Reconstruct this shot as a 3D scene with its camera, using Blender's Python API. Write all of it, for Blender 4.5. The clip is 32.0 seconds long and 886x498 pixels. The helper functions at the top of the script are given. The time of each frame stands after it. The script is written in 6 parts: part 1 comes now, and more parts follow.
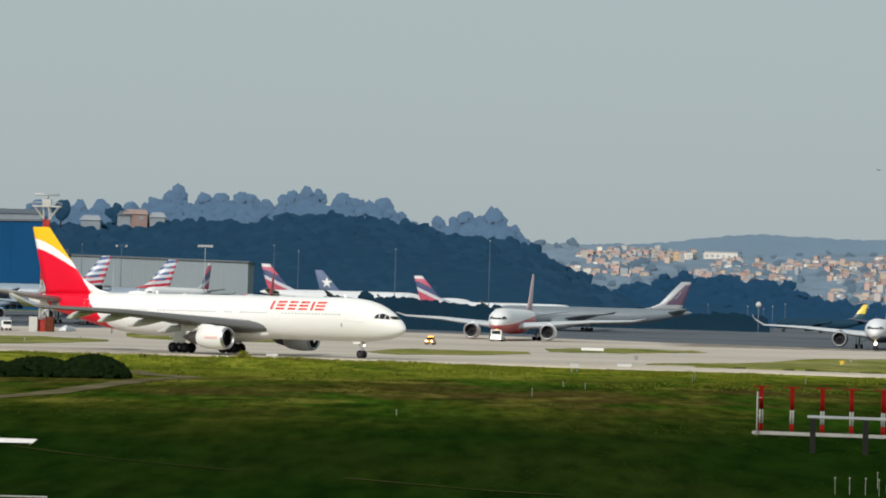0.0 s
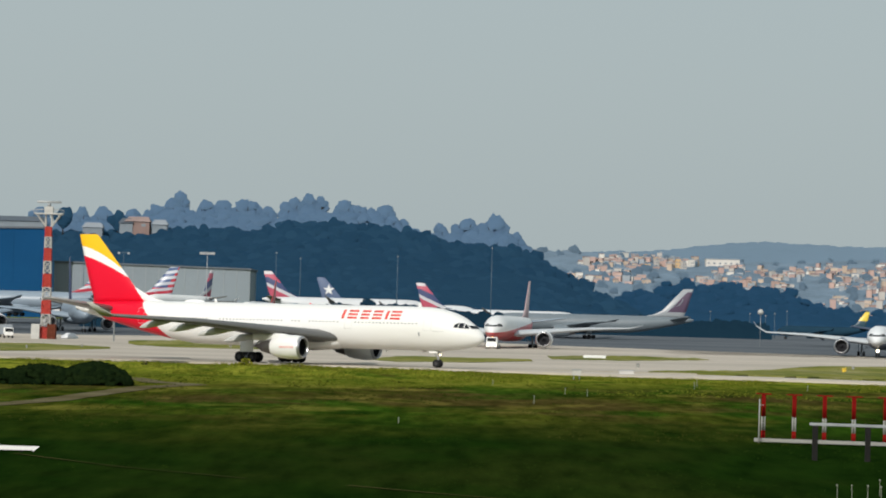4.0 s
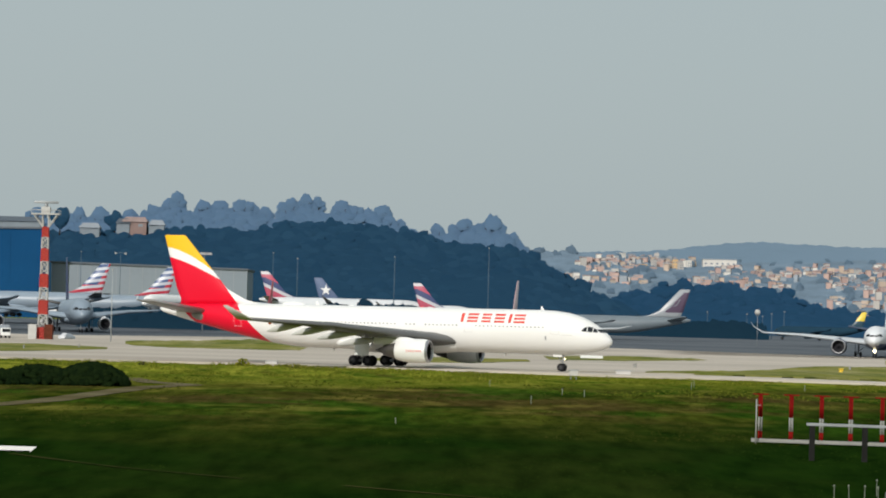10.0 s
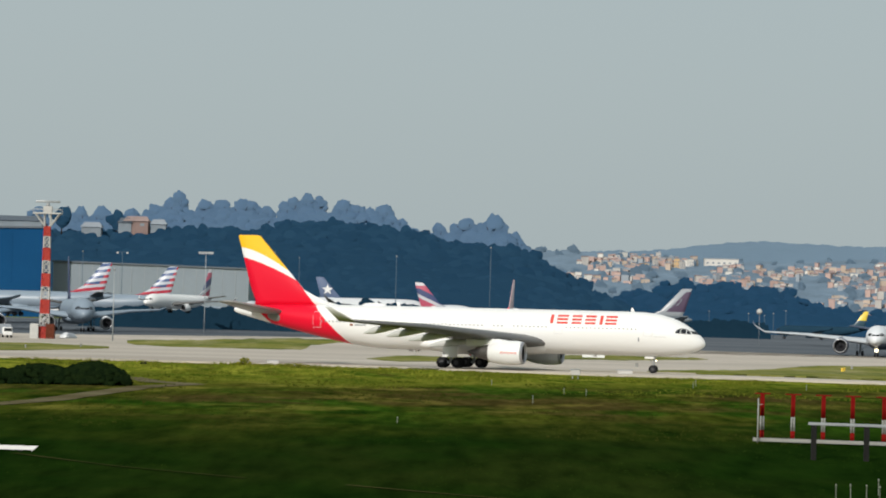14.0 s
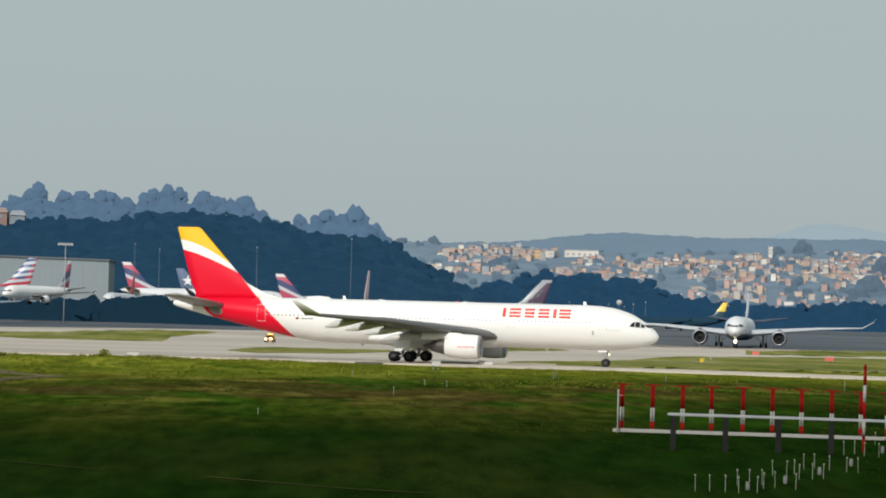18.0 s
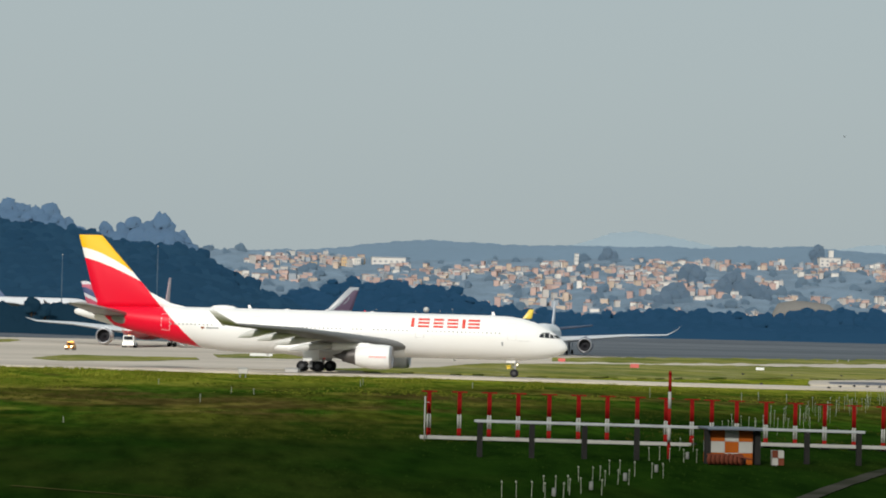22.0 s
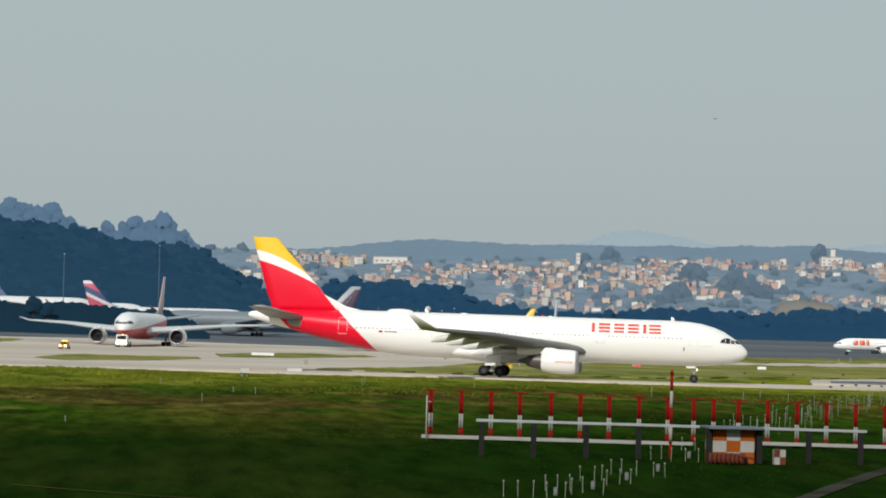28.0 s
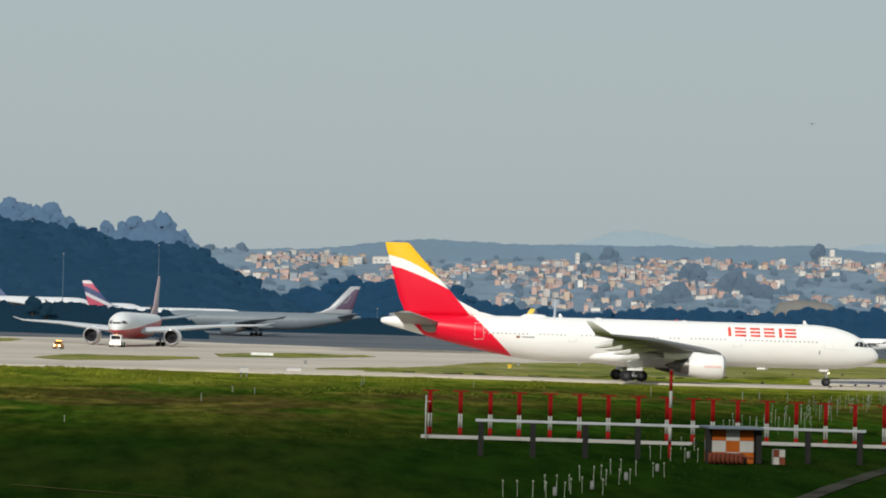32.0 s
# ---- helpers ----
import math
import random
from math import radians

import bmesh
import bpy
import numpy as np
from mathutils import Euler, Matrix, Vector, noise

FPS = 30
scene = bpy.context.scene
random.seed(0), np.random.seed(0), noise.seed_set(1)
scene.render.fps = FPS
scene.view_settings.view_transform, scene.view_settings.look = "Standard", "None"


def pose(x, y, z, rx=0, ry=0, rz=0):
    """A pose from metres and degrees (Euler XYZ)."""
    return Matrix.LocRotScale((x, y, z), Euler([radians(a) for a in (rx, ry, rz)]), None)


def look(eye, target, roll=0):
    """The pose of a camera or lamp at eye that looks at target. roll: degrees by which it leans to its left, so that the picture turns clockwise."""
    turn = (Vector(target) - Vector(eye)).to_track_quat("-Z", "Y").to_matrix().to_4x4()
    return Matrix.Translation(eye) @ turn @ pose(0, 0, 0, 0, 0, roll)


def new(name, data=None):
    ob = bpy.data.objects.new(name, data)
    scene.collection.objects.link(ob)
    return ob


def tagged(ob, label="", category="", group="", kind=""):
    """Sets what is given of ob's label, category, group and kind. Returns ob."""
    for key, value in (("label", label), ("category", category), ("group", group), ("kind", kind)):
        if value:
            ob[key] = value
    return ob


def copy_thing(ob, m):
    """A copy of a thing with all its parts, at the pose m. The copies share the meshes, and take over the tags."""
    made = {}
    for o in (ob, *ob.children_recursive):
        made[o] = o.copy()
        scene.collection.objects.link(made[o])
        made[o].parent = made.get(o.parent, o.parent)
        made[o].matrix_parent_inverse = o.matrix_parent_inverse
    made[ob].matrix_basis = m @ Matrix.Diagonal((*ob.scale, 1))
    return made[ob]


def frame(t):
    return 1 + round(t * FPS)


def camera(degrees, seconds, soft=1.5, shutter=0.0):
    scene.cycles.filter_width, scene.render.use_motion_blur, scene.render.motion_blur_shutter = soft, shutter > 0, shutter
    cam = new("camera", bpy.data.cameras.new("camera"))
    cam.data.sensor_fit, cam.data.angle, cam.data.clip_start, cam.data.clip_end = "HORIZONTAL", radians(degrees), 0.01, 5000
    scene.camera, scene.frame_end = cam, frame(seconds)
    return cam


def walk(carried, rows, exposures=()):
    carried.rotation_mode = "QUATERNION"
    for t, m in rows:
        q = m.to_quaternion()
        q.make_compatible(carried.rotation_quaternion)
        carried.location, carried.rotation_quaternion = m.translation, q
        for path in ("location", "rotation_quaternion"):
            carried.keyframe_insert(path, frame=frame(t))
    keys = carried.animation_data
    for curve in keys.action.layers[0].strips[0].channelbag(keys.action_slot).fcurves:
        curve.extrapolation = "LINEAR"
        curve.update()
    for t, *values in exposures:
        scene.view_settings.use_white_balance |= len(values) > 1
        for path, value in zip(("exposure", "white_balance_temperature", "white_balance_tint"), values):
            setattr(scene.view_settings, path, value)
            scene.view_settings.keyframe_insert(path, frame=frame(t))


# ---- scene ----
# The camera stands on a low mound beside the airfield; a long lens follows the taxiing jet.
EYE = (0.0, 0.0, 4.7)
cam = camera(16.225, 32.0, soft=1.9)
STAND = pose(*EYE) @ pose(0, 0, 0, 0, 0, 0.0408) @ pose(0, 0, 0, 90 + 1.5367) @ pose(0, 0, 0, 0, 0, 1.52)
# seconds, turn to the left and turn upwards in degrees
TURNS = (
    (0, 0.0125, -0.1281),
    (0.5, -0.0656, -0.1156),
    (1, -0.0990, -0.0646),
    (1.5, -0.0990, -0.0042),
    (2, -0.0833, -0.0021),
    (2.5, -0.0198, 0.0083),
    (3, 0.0125, 0.0083),
    (3.5, 0.0281, 0.0083),
    (5.5, 0.1083, -0.0010),
    (6, 0.1083, -0.0010),
    (6.5, 0.0781, 0.0000),
    (7, 0.0604, -0.0010),
    (7.5, 0.0281, -0.0010),
    (8, 0.0146, -0.0010),
    (8.5, 0.0115, 0.0063),
    (9, -0.0031, -0.0010),
    (9.5, -0.0031, 0.0010),
    (10, -0.0042, 0.0115),
    (10.5, -0.0031, 0.0146),
    (11, -0.0177, 0.0146),
    (11.5, -0.0198, 0.0010),
    (12, -0.0177, 0.0000),
    (12.5, -0.0354, 0.0010),
    (13, 0.0292, -0.0021),
    (13.5, 0.0281, -0.0010),
    (14.5, 0.0281, -0.0010),
    (16.5, 0.0281, 0.0083),
    (17, 0.0281, 0.0302),
    (17.5, -0.2271, -0.0208),
    (17.6, -0.4417, -0.0438),
    (17.8, -2.0285, -0.1135),
    (18, -2.5381, -0.1625),
    (18.5, -2.9518, -0.2261),
    (18.8, -3.3091, -0.2552),
    (18.9, -3.8746, -0.2688),
    (19, -5.7622, -0.2500),
    (19.1, -7.5360, -0.2313),
    (19.2, -7.5298, -0.2500),
    (19.3, -7.0070, -0.2813),
    (19.5, -6.5982, -0.3125),
    (20, -6.1249, -0.3771),
    (20.5, -5.8580, -0.3292),
    (21, -6.0312, -0.3448),
    (21.2, -6.1023, -0.2083),
    (21.5, -6.1579, -0.0281),
    (22, -6.0951, -0.0292),
    (22.5, -6.0631, -0.0417),
    (23, -6.0312, -0.0427),
    (23.5, -6.0013, -0.0427),
    (24, -5.9858, -0.0427),
    (24.5, -5.9828, -0.0458),
    (25, -5.9992, -0.0427),
    (25.5, -6.0157, -0.0427),
    (27.5, -6.0631, -0.0448),
    (28, -6.0631, -0.0427),
    (29, -6.0631, -0.0438),
    (30, -6.0683, -0.0458),
    (31, -6.0734, -0.0458),
    (32, -6.0755, -0.0438))
walk(cam, [(t, STAND @ pose(0, 0, 0, 0, turn, 0) @ pose(0, 0, 0, lift)) for t, turn, lift in TURNS])

# ---- world, sun ----
SUN_TO = Vector((-0.34, -0.83, 0.52)).normalized()
world = bpy.data.worlds.new("world")
scene.world = world
world.use_nodes = True
wn, wl = world.node_tree.nodes, world.node_tree.links
wn.clear()
sky = wn.new("ShaderNodeTexSky")
sky.sky_type = "NISHITA"
sky.sun_disc = False
sky.sun_elevation = math.asin(SUN_TO.z)
sky.sun_rotation = math.atan2(SUN_TO.x, SUN_TO.y)
sky.dust_density = 4.0
sky.air_density = 1.2
veil = wn.new("ShaderNodeMix")
veil.data_type = "RGBA"
veil.inputs[0].default_value = 0.86
veil.inputs[7].default_value = (4.25, 4.98, 5.18, 1)
back = wn.new("ShaderNodeBackground")
back.inputs[1].default_value = 0.1
out = wn.new("ShaderNodeOutputWorld")
wl.new(sky.outputs[0], veil.inputs[6])
wl.new(veil.outputs[2], back.inputs[0])
wl.new(back.outputs[0], out.inputs[0])
sun = new("sun", bpy.data.lights.new("sun", "SUN"))
sun.data.energy = 3.3
sun.data.angle = radians(0.6)
sun.data.color = (1.0, 0.95, 0.88)
sun.matrix_world = look(SUN_TO * 100, (0, 0, 0))
scene.view_settings.exposure = 0.0

# ---- materials ----
class Tree:
    """A small writer for a material's nodes."""

    def __init__(self, name, rough=0.6, metal=0.0):
        self.mat = bpy.data.materials.new(name)
        self.mat.use_nodes = True
        self.n, self.l = self.mat.node_tree.nodes, self.mat.node_tree.links
        self.b = self.n["Principled BSDF"]
        self.b.inputs["Roughness"].default_value = rough
        self.b.inputs["Metallic"].default_value = metal
        self.co = self.n.new("ShaderNodeTexCoord")

    def put(self, socket, value):
        if hasattr(value, "is_output"):
            self.l.new(value, socket)
        else:
            socket.default_value = value

    def math(self, op, a, b=0.0):
        m = self.n.new("ShaderNodeMath")
        m.operation = op
        self.put(m.inputs[0], a), self.put(m.inputs[1], b)
        return m.outputs[0]

    def axes(self, space="Object"):
        s = self.n.new("ShaderNodeSeparateXYZ")
        self.l.new(self.co.outputs[space], s.inputs[0])
        return s.outputs

    def noise(self, scale, detail=4.0, space="Object", stretch=None, rough=0.55):
        t = self.n.new("ShaderNodeTexNoise")
        t.inputs["Scale"].default_value, t.inputs["Detail"].default_value, t.inputs["Roughness"].default_value = scale, detail, rough
        src = self.co.outputs[space]
        if stretch:
            mp = self.n.new("ShaderNodeMapping")
            mp.inputs["Scale"].default_value = stretch
            self.l.new(src, mp.inputs[0])
            src = mp.outputs[0]
        self.l.new(src, t.inputs[0])
        return t.outputs[0]

    def ramp(self, fac, lo, hi):
        r = self.n.new("ShaderNodeMapRange")
        r.inputs[1].default_value, r.inputs[2].default_value = lo, hi
        self.l.new(fac, r.inputs[0])
        return r.outputs[0]

    def mix(self, fac, a, b, blend="MIX"):
        m = self.n.new("ShaderNodeMix")
        m.data_type, m.blend_type = "RGBA", blend
        self.put(m.inputs[0], fac)
        for i, c in ((6, a), (7, b)):
            self.put(m.inputs[i], c if hasattr(c, "is_output") else (*c, 1))
        return m.outputs[2]

    def bump(self, height, strength=0.3, distance=0.05):
        k = self.n.new("ShaderNodeBump")
        k.inputs["Strength"].default_value, k.inputs["Distance"].default_value = strength, distance
        self.l.new(height, k.inputs["Height"])
        self.l.new(k.outputs[0], self.b.inputs["Normal"])

    def matt(self, level=0.08):
        self.b.inputs["Specular IOR Level"].default_value = level

    def done(self, colour):
        self.put(self.b.inputs["Base Color"], colour if hasattr(colour, "is_output") else (*colour, 1))
        return self.mat


def paint(name, colour, rough=0.5, metal=0.0, var=0.15, scale=1.0, bump=0.0):
    """A plain coloured surface with large stains and fine grain."""
    t = Tree(name, rough, metal)
    if rough > 0.7:
        t.matt()
    dark = tuple(c * (1 - var) for c in colour)
    light = tuple(min(1, c * (1 + var * 0.6)) for c in colour)
    c = t.mix(t.ramp(t.noise(scale * 0.35, 3), 0.35, 0.65), dark, light)
    c = t.mix(t.ramp(t.noise(scale * 6, 4), 0.3, 0.7), c, colour)
    if bump:
        t.bump(t.noise(scale * 8, 5), bump, 0.03)
    return t.done(c)


WHITE = (0.80, 0.80, 0.79)
M_WHITE = paint("white_paint", WHITE, 0.32, var=0.05, scale=0.5)
# Silver of the far jets, turned blue-grey by painted-in haze.
M_SILVER = paint("hazed_silver_paint", (0.22, 0.275, 0.335), 0.4, var=0.08, scale=0.5)
M_WING = paint("wing_grey_paint", (0.115, 0.116, 0.114), 0.42, var=0.12, scale=0.8)
M_PALEWING = paint("pale_wing_paint", (0.46, 0.49, 0.52), 0.4, var=0.08, scale=0.5)
M_FAIRING = paint("pale_fairing_paint", (0.52, 0.52, 0.50), 0.4, var=0.1, scale=0.8)
M_RED = paint("red_paint", (0.74, 0.02, 0.045), 0.35, var=0.06, scale=0.5)
M_TYRE = paint("tyre_rubber", (0.022, 0.022, 0.024), 0.85, var=0.3, scale=3)
M_METAL = paint("bare_metal", (0.45, 0.45, 0.47), 0.35, 0.85, 0.15, 2)
M_HUB = paint("dirty_wheel_hub", (0.045, 0.045, 0.05), 0.6, 0.3, 0.3, 3)
M_GEAR = paint("gear_grey_paint", (0.36, 0.37, 0.38), 0.45, var=0.2, scale=3)
# Near-black stands in for the shade inside the inlets.
M_FAN = paint("shaded_fan_metal", (0.022, 0.023, 0.028), 0.5, 0.3, 0.2, 2)
M_NOZZLE = paint("burnt_nozzle_metal", (0.14, 0.13, 0.125), 0.45, 0.7, 0.25, 2)
M_GLASS = paint("dark_window_glass", (0.018, 0.02, 0.024), 0.12, var=0.1, scale=2)
M_CABIN = paint("cabin_window_glass", (0.33, 0.34, 0.36), 0.3, var=0.1, scale=2)
M_LINE = paint("door_outline_grey", (0.66, 0.66, 0.66), 0.5, var=0.1)
M_NAVY = paint("navy_paint", (0.022, 0.03, 0.09), 0.35, var=0.1)
M_STEEL = paint("galvanised_steel", (0.34, 0.36, 0.37), 0.5, 0.5, 0.2, 2)
# Dark posts; the near field's dimness is partly put into their colour.
M_CONCRETE_POST = paint("dimmed_dark_post", (0.016, 0.016, 0.015), 0.8, var=0.3, scale=4, bump=0.3)
M_MASTRED = paint("faded_red_paint", (0.42, 0.03, 0.018), 0.5, var=0.2, scale=3)
# Darker copies of the mast paints: near-field shade is put into both colours.
M_FIELDWHITE = paint("shaded_white_paint", (0.29, 0.29, 0.27), 0.75, var=0.15, scale=3)
M_POSTRED = paint("shaded_red_post_paint", (0.18, 0.006, 0.0045), 0.75, var=0.2, scale=3)
M_MASTWHITE = paint("faded_white_paint", (0.44, 0.44, 0.42), 0.5, var=0.15, scale=3)
M_ORANGE = paint("orange_paint", (0.25, 0.062, 0.008), 0.75, var=0.2, scale=2)
M_YELLOW = paint("yellow_paint", (0.75, 0.50, 0.03), 0.45, var=0.1)
M_CAR = paint("amber_car_paint", (0.62, 0.26, 0.02), 0.4, var=0.1)
M_RUST = paint("rusty_iron", (0.11, 0.032, 0.018), 0.75, var=0.35, scale=4, bump=0.3)
M_BLACK = paint("black_plastic", (0.02, 0.02, 0.02), 0.6, var=0.2)


def glow(name, colour, strength):
    t = Tree(name, 0.3)
    t.b.inputs["Emission Color"].default_value = (*colour, 1)
    t.b.inputs["Emission Strength"].default_value = strength
    return t.done(colour)


M_LAMP = glow("headlamp_glow", (1.0, 0.86, 0.55), 6.0)
M_AMBER = glow("amber_lamp_glow", (1.0, 0.42, 0.05), 3.0)


def grass_material():
    t = Tree("airfield_grass", 0.95)
    t.matt(0.0)
    x, y, z = t.axes()

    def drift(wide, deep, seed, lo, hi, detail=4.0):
        """Soft-edged random drifts, by their width and depth in metres."""
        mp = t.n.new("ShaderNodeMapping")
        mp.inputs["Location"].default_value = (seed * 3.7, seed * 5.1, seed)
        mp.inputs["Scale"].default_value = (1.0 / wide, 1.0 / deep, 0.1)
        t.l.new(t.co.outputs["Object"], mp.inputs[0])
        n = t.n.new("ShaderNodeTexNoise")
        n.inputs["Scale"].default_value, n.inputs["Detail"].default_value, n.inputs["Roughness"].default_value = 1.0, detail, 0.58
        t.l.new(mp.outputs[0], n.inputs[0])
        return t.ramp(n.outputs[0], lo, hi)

    def both(a, b, k=1.0):
        return t.math("MULTIPLY", t.math("MULTIPLY", a, b), k)

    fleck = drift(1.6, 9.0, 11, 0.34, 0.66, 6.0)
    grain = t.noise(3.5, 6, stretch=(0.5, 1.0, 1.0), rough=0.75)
    # Very dark green: the foreground's shade is put into this tone.
    shaded_green = t.mix(fleck, (0.0054, 0.0175, 0.0024), (0.0118, 0.0325, 0.004))
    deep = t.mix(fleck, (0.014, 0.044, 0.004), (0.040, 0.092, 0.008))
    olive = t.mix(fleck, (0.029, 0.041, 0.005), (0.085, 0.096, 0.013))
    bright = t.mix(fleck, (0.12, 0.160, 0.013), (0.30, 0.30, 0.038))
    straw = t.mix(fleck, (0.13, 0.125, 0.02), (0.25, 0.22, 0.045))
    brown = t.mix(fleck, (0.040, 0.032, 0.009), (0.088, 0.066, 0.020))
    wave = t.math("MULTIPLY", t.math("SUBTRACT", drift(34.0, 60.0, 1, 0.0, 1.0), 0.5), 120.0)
    # Near-field shade, painted by distance and reaching further on the right.
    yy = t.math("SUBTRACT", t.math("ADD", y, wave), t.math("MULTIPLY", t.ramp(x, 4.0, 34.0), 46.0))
    c = t.mix(t.ramp(yy, 186.0, 236.0), shaded_green, olive)
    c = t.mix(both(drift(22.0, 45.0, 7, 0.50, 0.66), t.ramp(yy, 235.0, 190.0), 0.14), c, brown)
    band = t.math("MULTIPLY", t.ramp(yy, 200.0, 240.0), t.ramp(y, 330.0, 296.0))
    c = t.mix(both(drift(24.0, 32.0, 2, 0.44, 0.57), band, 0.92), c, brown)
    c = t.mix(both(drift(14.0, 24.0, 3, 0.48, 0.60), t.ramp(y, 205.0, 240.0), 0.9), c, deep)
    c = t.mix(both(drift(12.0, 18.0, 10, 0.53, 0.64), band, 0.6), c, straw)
    c = t.mix(both(drift(7.0, 12.0, 4, 0.55, 0.66), t.ramp(y, 180.0, 220.0), 0.7), c, shaded_green)
    # Yellow-green bank growth, with its sunlit look put into the colour too.
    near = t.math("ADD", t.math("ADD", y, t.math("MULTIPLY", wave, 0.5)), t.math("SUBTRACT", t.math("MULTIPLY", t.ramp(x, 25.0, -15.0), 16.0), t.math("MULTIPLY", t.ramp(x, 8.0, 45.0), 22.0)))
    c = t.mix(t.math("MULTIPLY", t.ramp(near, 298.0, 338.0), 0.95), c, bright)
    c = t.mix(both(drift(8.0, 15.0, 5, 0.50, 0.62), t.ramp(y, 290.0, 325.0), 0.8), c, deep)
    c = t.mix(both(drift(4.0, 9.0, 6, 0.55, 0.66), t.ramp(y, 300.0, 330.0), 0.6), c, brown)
    t.bump(grain, 0.8, 0.2)
    return t.done(c)


def pavement_material(name, light, dark, scale=1.0, gloss=0.12):
    t = Tree(name, 0.9)
    t.matt(gloss)
    c = t.mix(t.ramp(t.noise(0.02 * scale, 5, stretch=(0.3, 1, 1)), 0.35, 0.65), dark, light)
    c = t.mix(t.math("MULTIPLY", t.ramp(t.noise(0.3, 6, stretch=(0.1, 1, 1), rough=0.65), 0.45, 0.75), 0.55), c, tuple(v * 0.6 for v in dark))
    c = t.mix(t.math("MULTIPLY", t.noise(6.0, 5), 0.3), c, tuple(v * 0.8 for v in light))
    t.bump(t.noise(4.0, 5), 0.3, 0.02)
    return t.done(c)


def island_grass():
    t = Tree("dry_mown_grass", 0.95)
    t.matt(0.0)
    c = t.mix(t.ramp(t.noise(0.07, 5, stretch=(0.8, 0.35, 1)), 0.38, 0.62), (0.098, 0.125, 0.028), (0.225, 0.22, 0.058))
    c = t.mix(t.math("MULTIPLY", t.ramp(t.noise(0.16, 6, stretch=(0.7, 0.12, 1), rough=0.7), 0.46, 0.66), 0.55), c, (0.36, 0.32, 0.17))
    c = t.mix(t.math("MULTIPLY", t.ramp(t.noise(0.5, 5, stretch=(0.8, 0.08, 1), rough=0.7), 0.52, 0.7), 0.5), c, (0.10, 0.115, 0.035))
    t.bump(t.noise(3.0, 5), 0.5, 0.1)
    return t.done(c)


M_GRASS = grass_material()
M_DRYGRASS = island_grass()
M_CONCRETE = pavement_material("taxiway_concrete", (0.575, 0.51, 0.435), (0.40, 0.355, 0.30))
M_APRON = pavement_material("apron_asphalt", (0.135, 0.150, 0.168), (0.064, 0.077, 0.092))
M_DIRT = pavement_material("dirt_track", (0.17, 0.15, 0.09), (0.09, 0.075, 0.035), 6, 0.0)
M_ROAD = pavement_material("worn_grey_road", (0.055, 0.053, 0.045), (0.014, 0.020, 0.009), 9, 0.0)
M_PATCH = pavement_material("dark_asphalt", (0.15, 0.16, 0.185), (0.085, 0.095, 0.115))
M_RUNWHITE = paint("white_road_paint", (0.72, 0.71, 0.68), 0.8, var=0.15, scale=0.3)
M_RUNRED = paint("faded_red_road_paint", (0.58, 0.36, 0.33), 0.8, var=0.15, scale=0.3)
M_FAINT = pavement_material("trodden_grass", (0.06, 0.06, 0.02), (0.022, 0.034, 0.008), 6, 0.0)


def leaf_material(name, dark, light, scale):
    t = Tree(name, 0.9)
    t.matt(0.0)
    g = t.n.new("ShaderNodeNewGeometry")
    c = t.mix(g.outputs["Random Per Island"], dark, light)
    c = t.mix(t.math("MULTIPLY", t.noise(scale, 4), 0.5), c, dark)
    t.done(c)
    # thin leaves let light through
    thin = t.n.new("ShaderNodeBsdfTranslucent")
    t.put(thin.inputs[0], c)
    both = t.n.new("ShaderNodeMixShader")
    both.inputs[0].default_value = 0.5
    t.l.new(t.b.outputs[0], both.inputs[1])
    t.l.new(thin.outputs[0], both.inputs[2])
    t.l.new(both.outputs[0], t.n["Material Output"].inputs[0])
    return t.mat


# Woods behind the apron: blue haze is put into the leaf colours.
M_WOOD_NEAR = leaf_material("hazed_woodland_leaves", (0.025, 0.078, 0.148), (0.037, 0.104, 0.184), 0.05)
M_WOOD_BELT = leaf_material("hazed_belt_leaves", (0.026, 0.088, 0.174), (0.034, 0.102, 0.200), 0.05)
# Pale blue-grey: haze of the distance is mixed into these leaves.
M_WOOD_MID = leaf_material("hazed_ridge_leaves", (0.142, 0.244, 0.382), (0.162, 0.270, 0.414), 0.03)
# Town foliage, greyed blue with haze in the base colour.
M_WOOD_TOWN = leaf_material("hazed_garden_leaves", (0.15, 0.225, 0.31), (0.18, 0.26, 0.35), 0.03)
# Hedge green, tinted blue by painted-in haze.
M_HEDGELEAF = leaf_material("hazed_hedge_leaves", (0.014, 0.046, 0.082), (0.022, 0.062, 0.102), 0.2)
M_BUSH = leaf_material("bush_leaves", (0.008, 0.018, 0.007), (0.022, 0.040, 0.011), 0.8)
M_BLADE = leaf_material("grass_blades", (0.07, 0.10, 0.010), (0.25, 0.25, 0.032), 0.3)
M_BLADE_OLIVE = leaf_material("olive_grass_blades", (0.028, 0.042, 0.006), (0.066, 0.072, 0.012), 0.3)
# Blades match the darkened near grass, its shade put into their colour.
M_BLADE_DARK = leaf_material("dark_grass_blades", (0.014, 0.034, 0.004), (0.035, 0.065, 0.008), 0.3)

# ---- building helpers ----
def mesh_of(name, bm, material, smooth=True):
    me = bpy.data.meshes.new(name)
    bmesh.ops.recalc_face_normals(bm, faces=bm.faces)
    for f in bm.faces:
        f.smooth = smooth
    bm.to_mesh(me)
    bm.free()
    for m in material if isinstance(material, (list, tuple)) else [material]:
        me.materials.append(m)
    return me


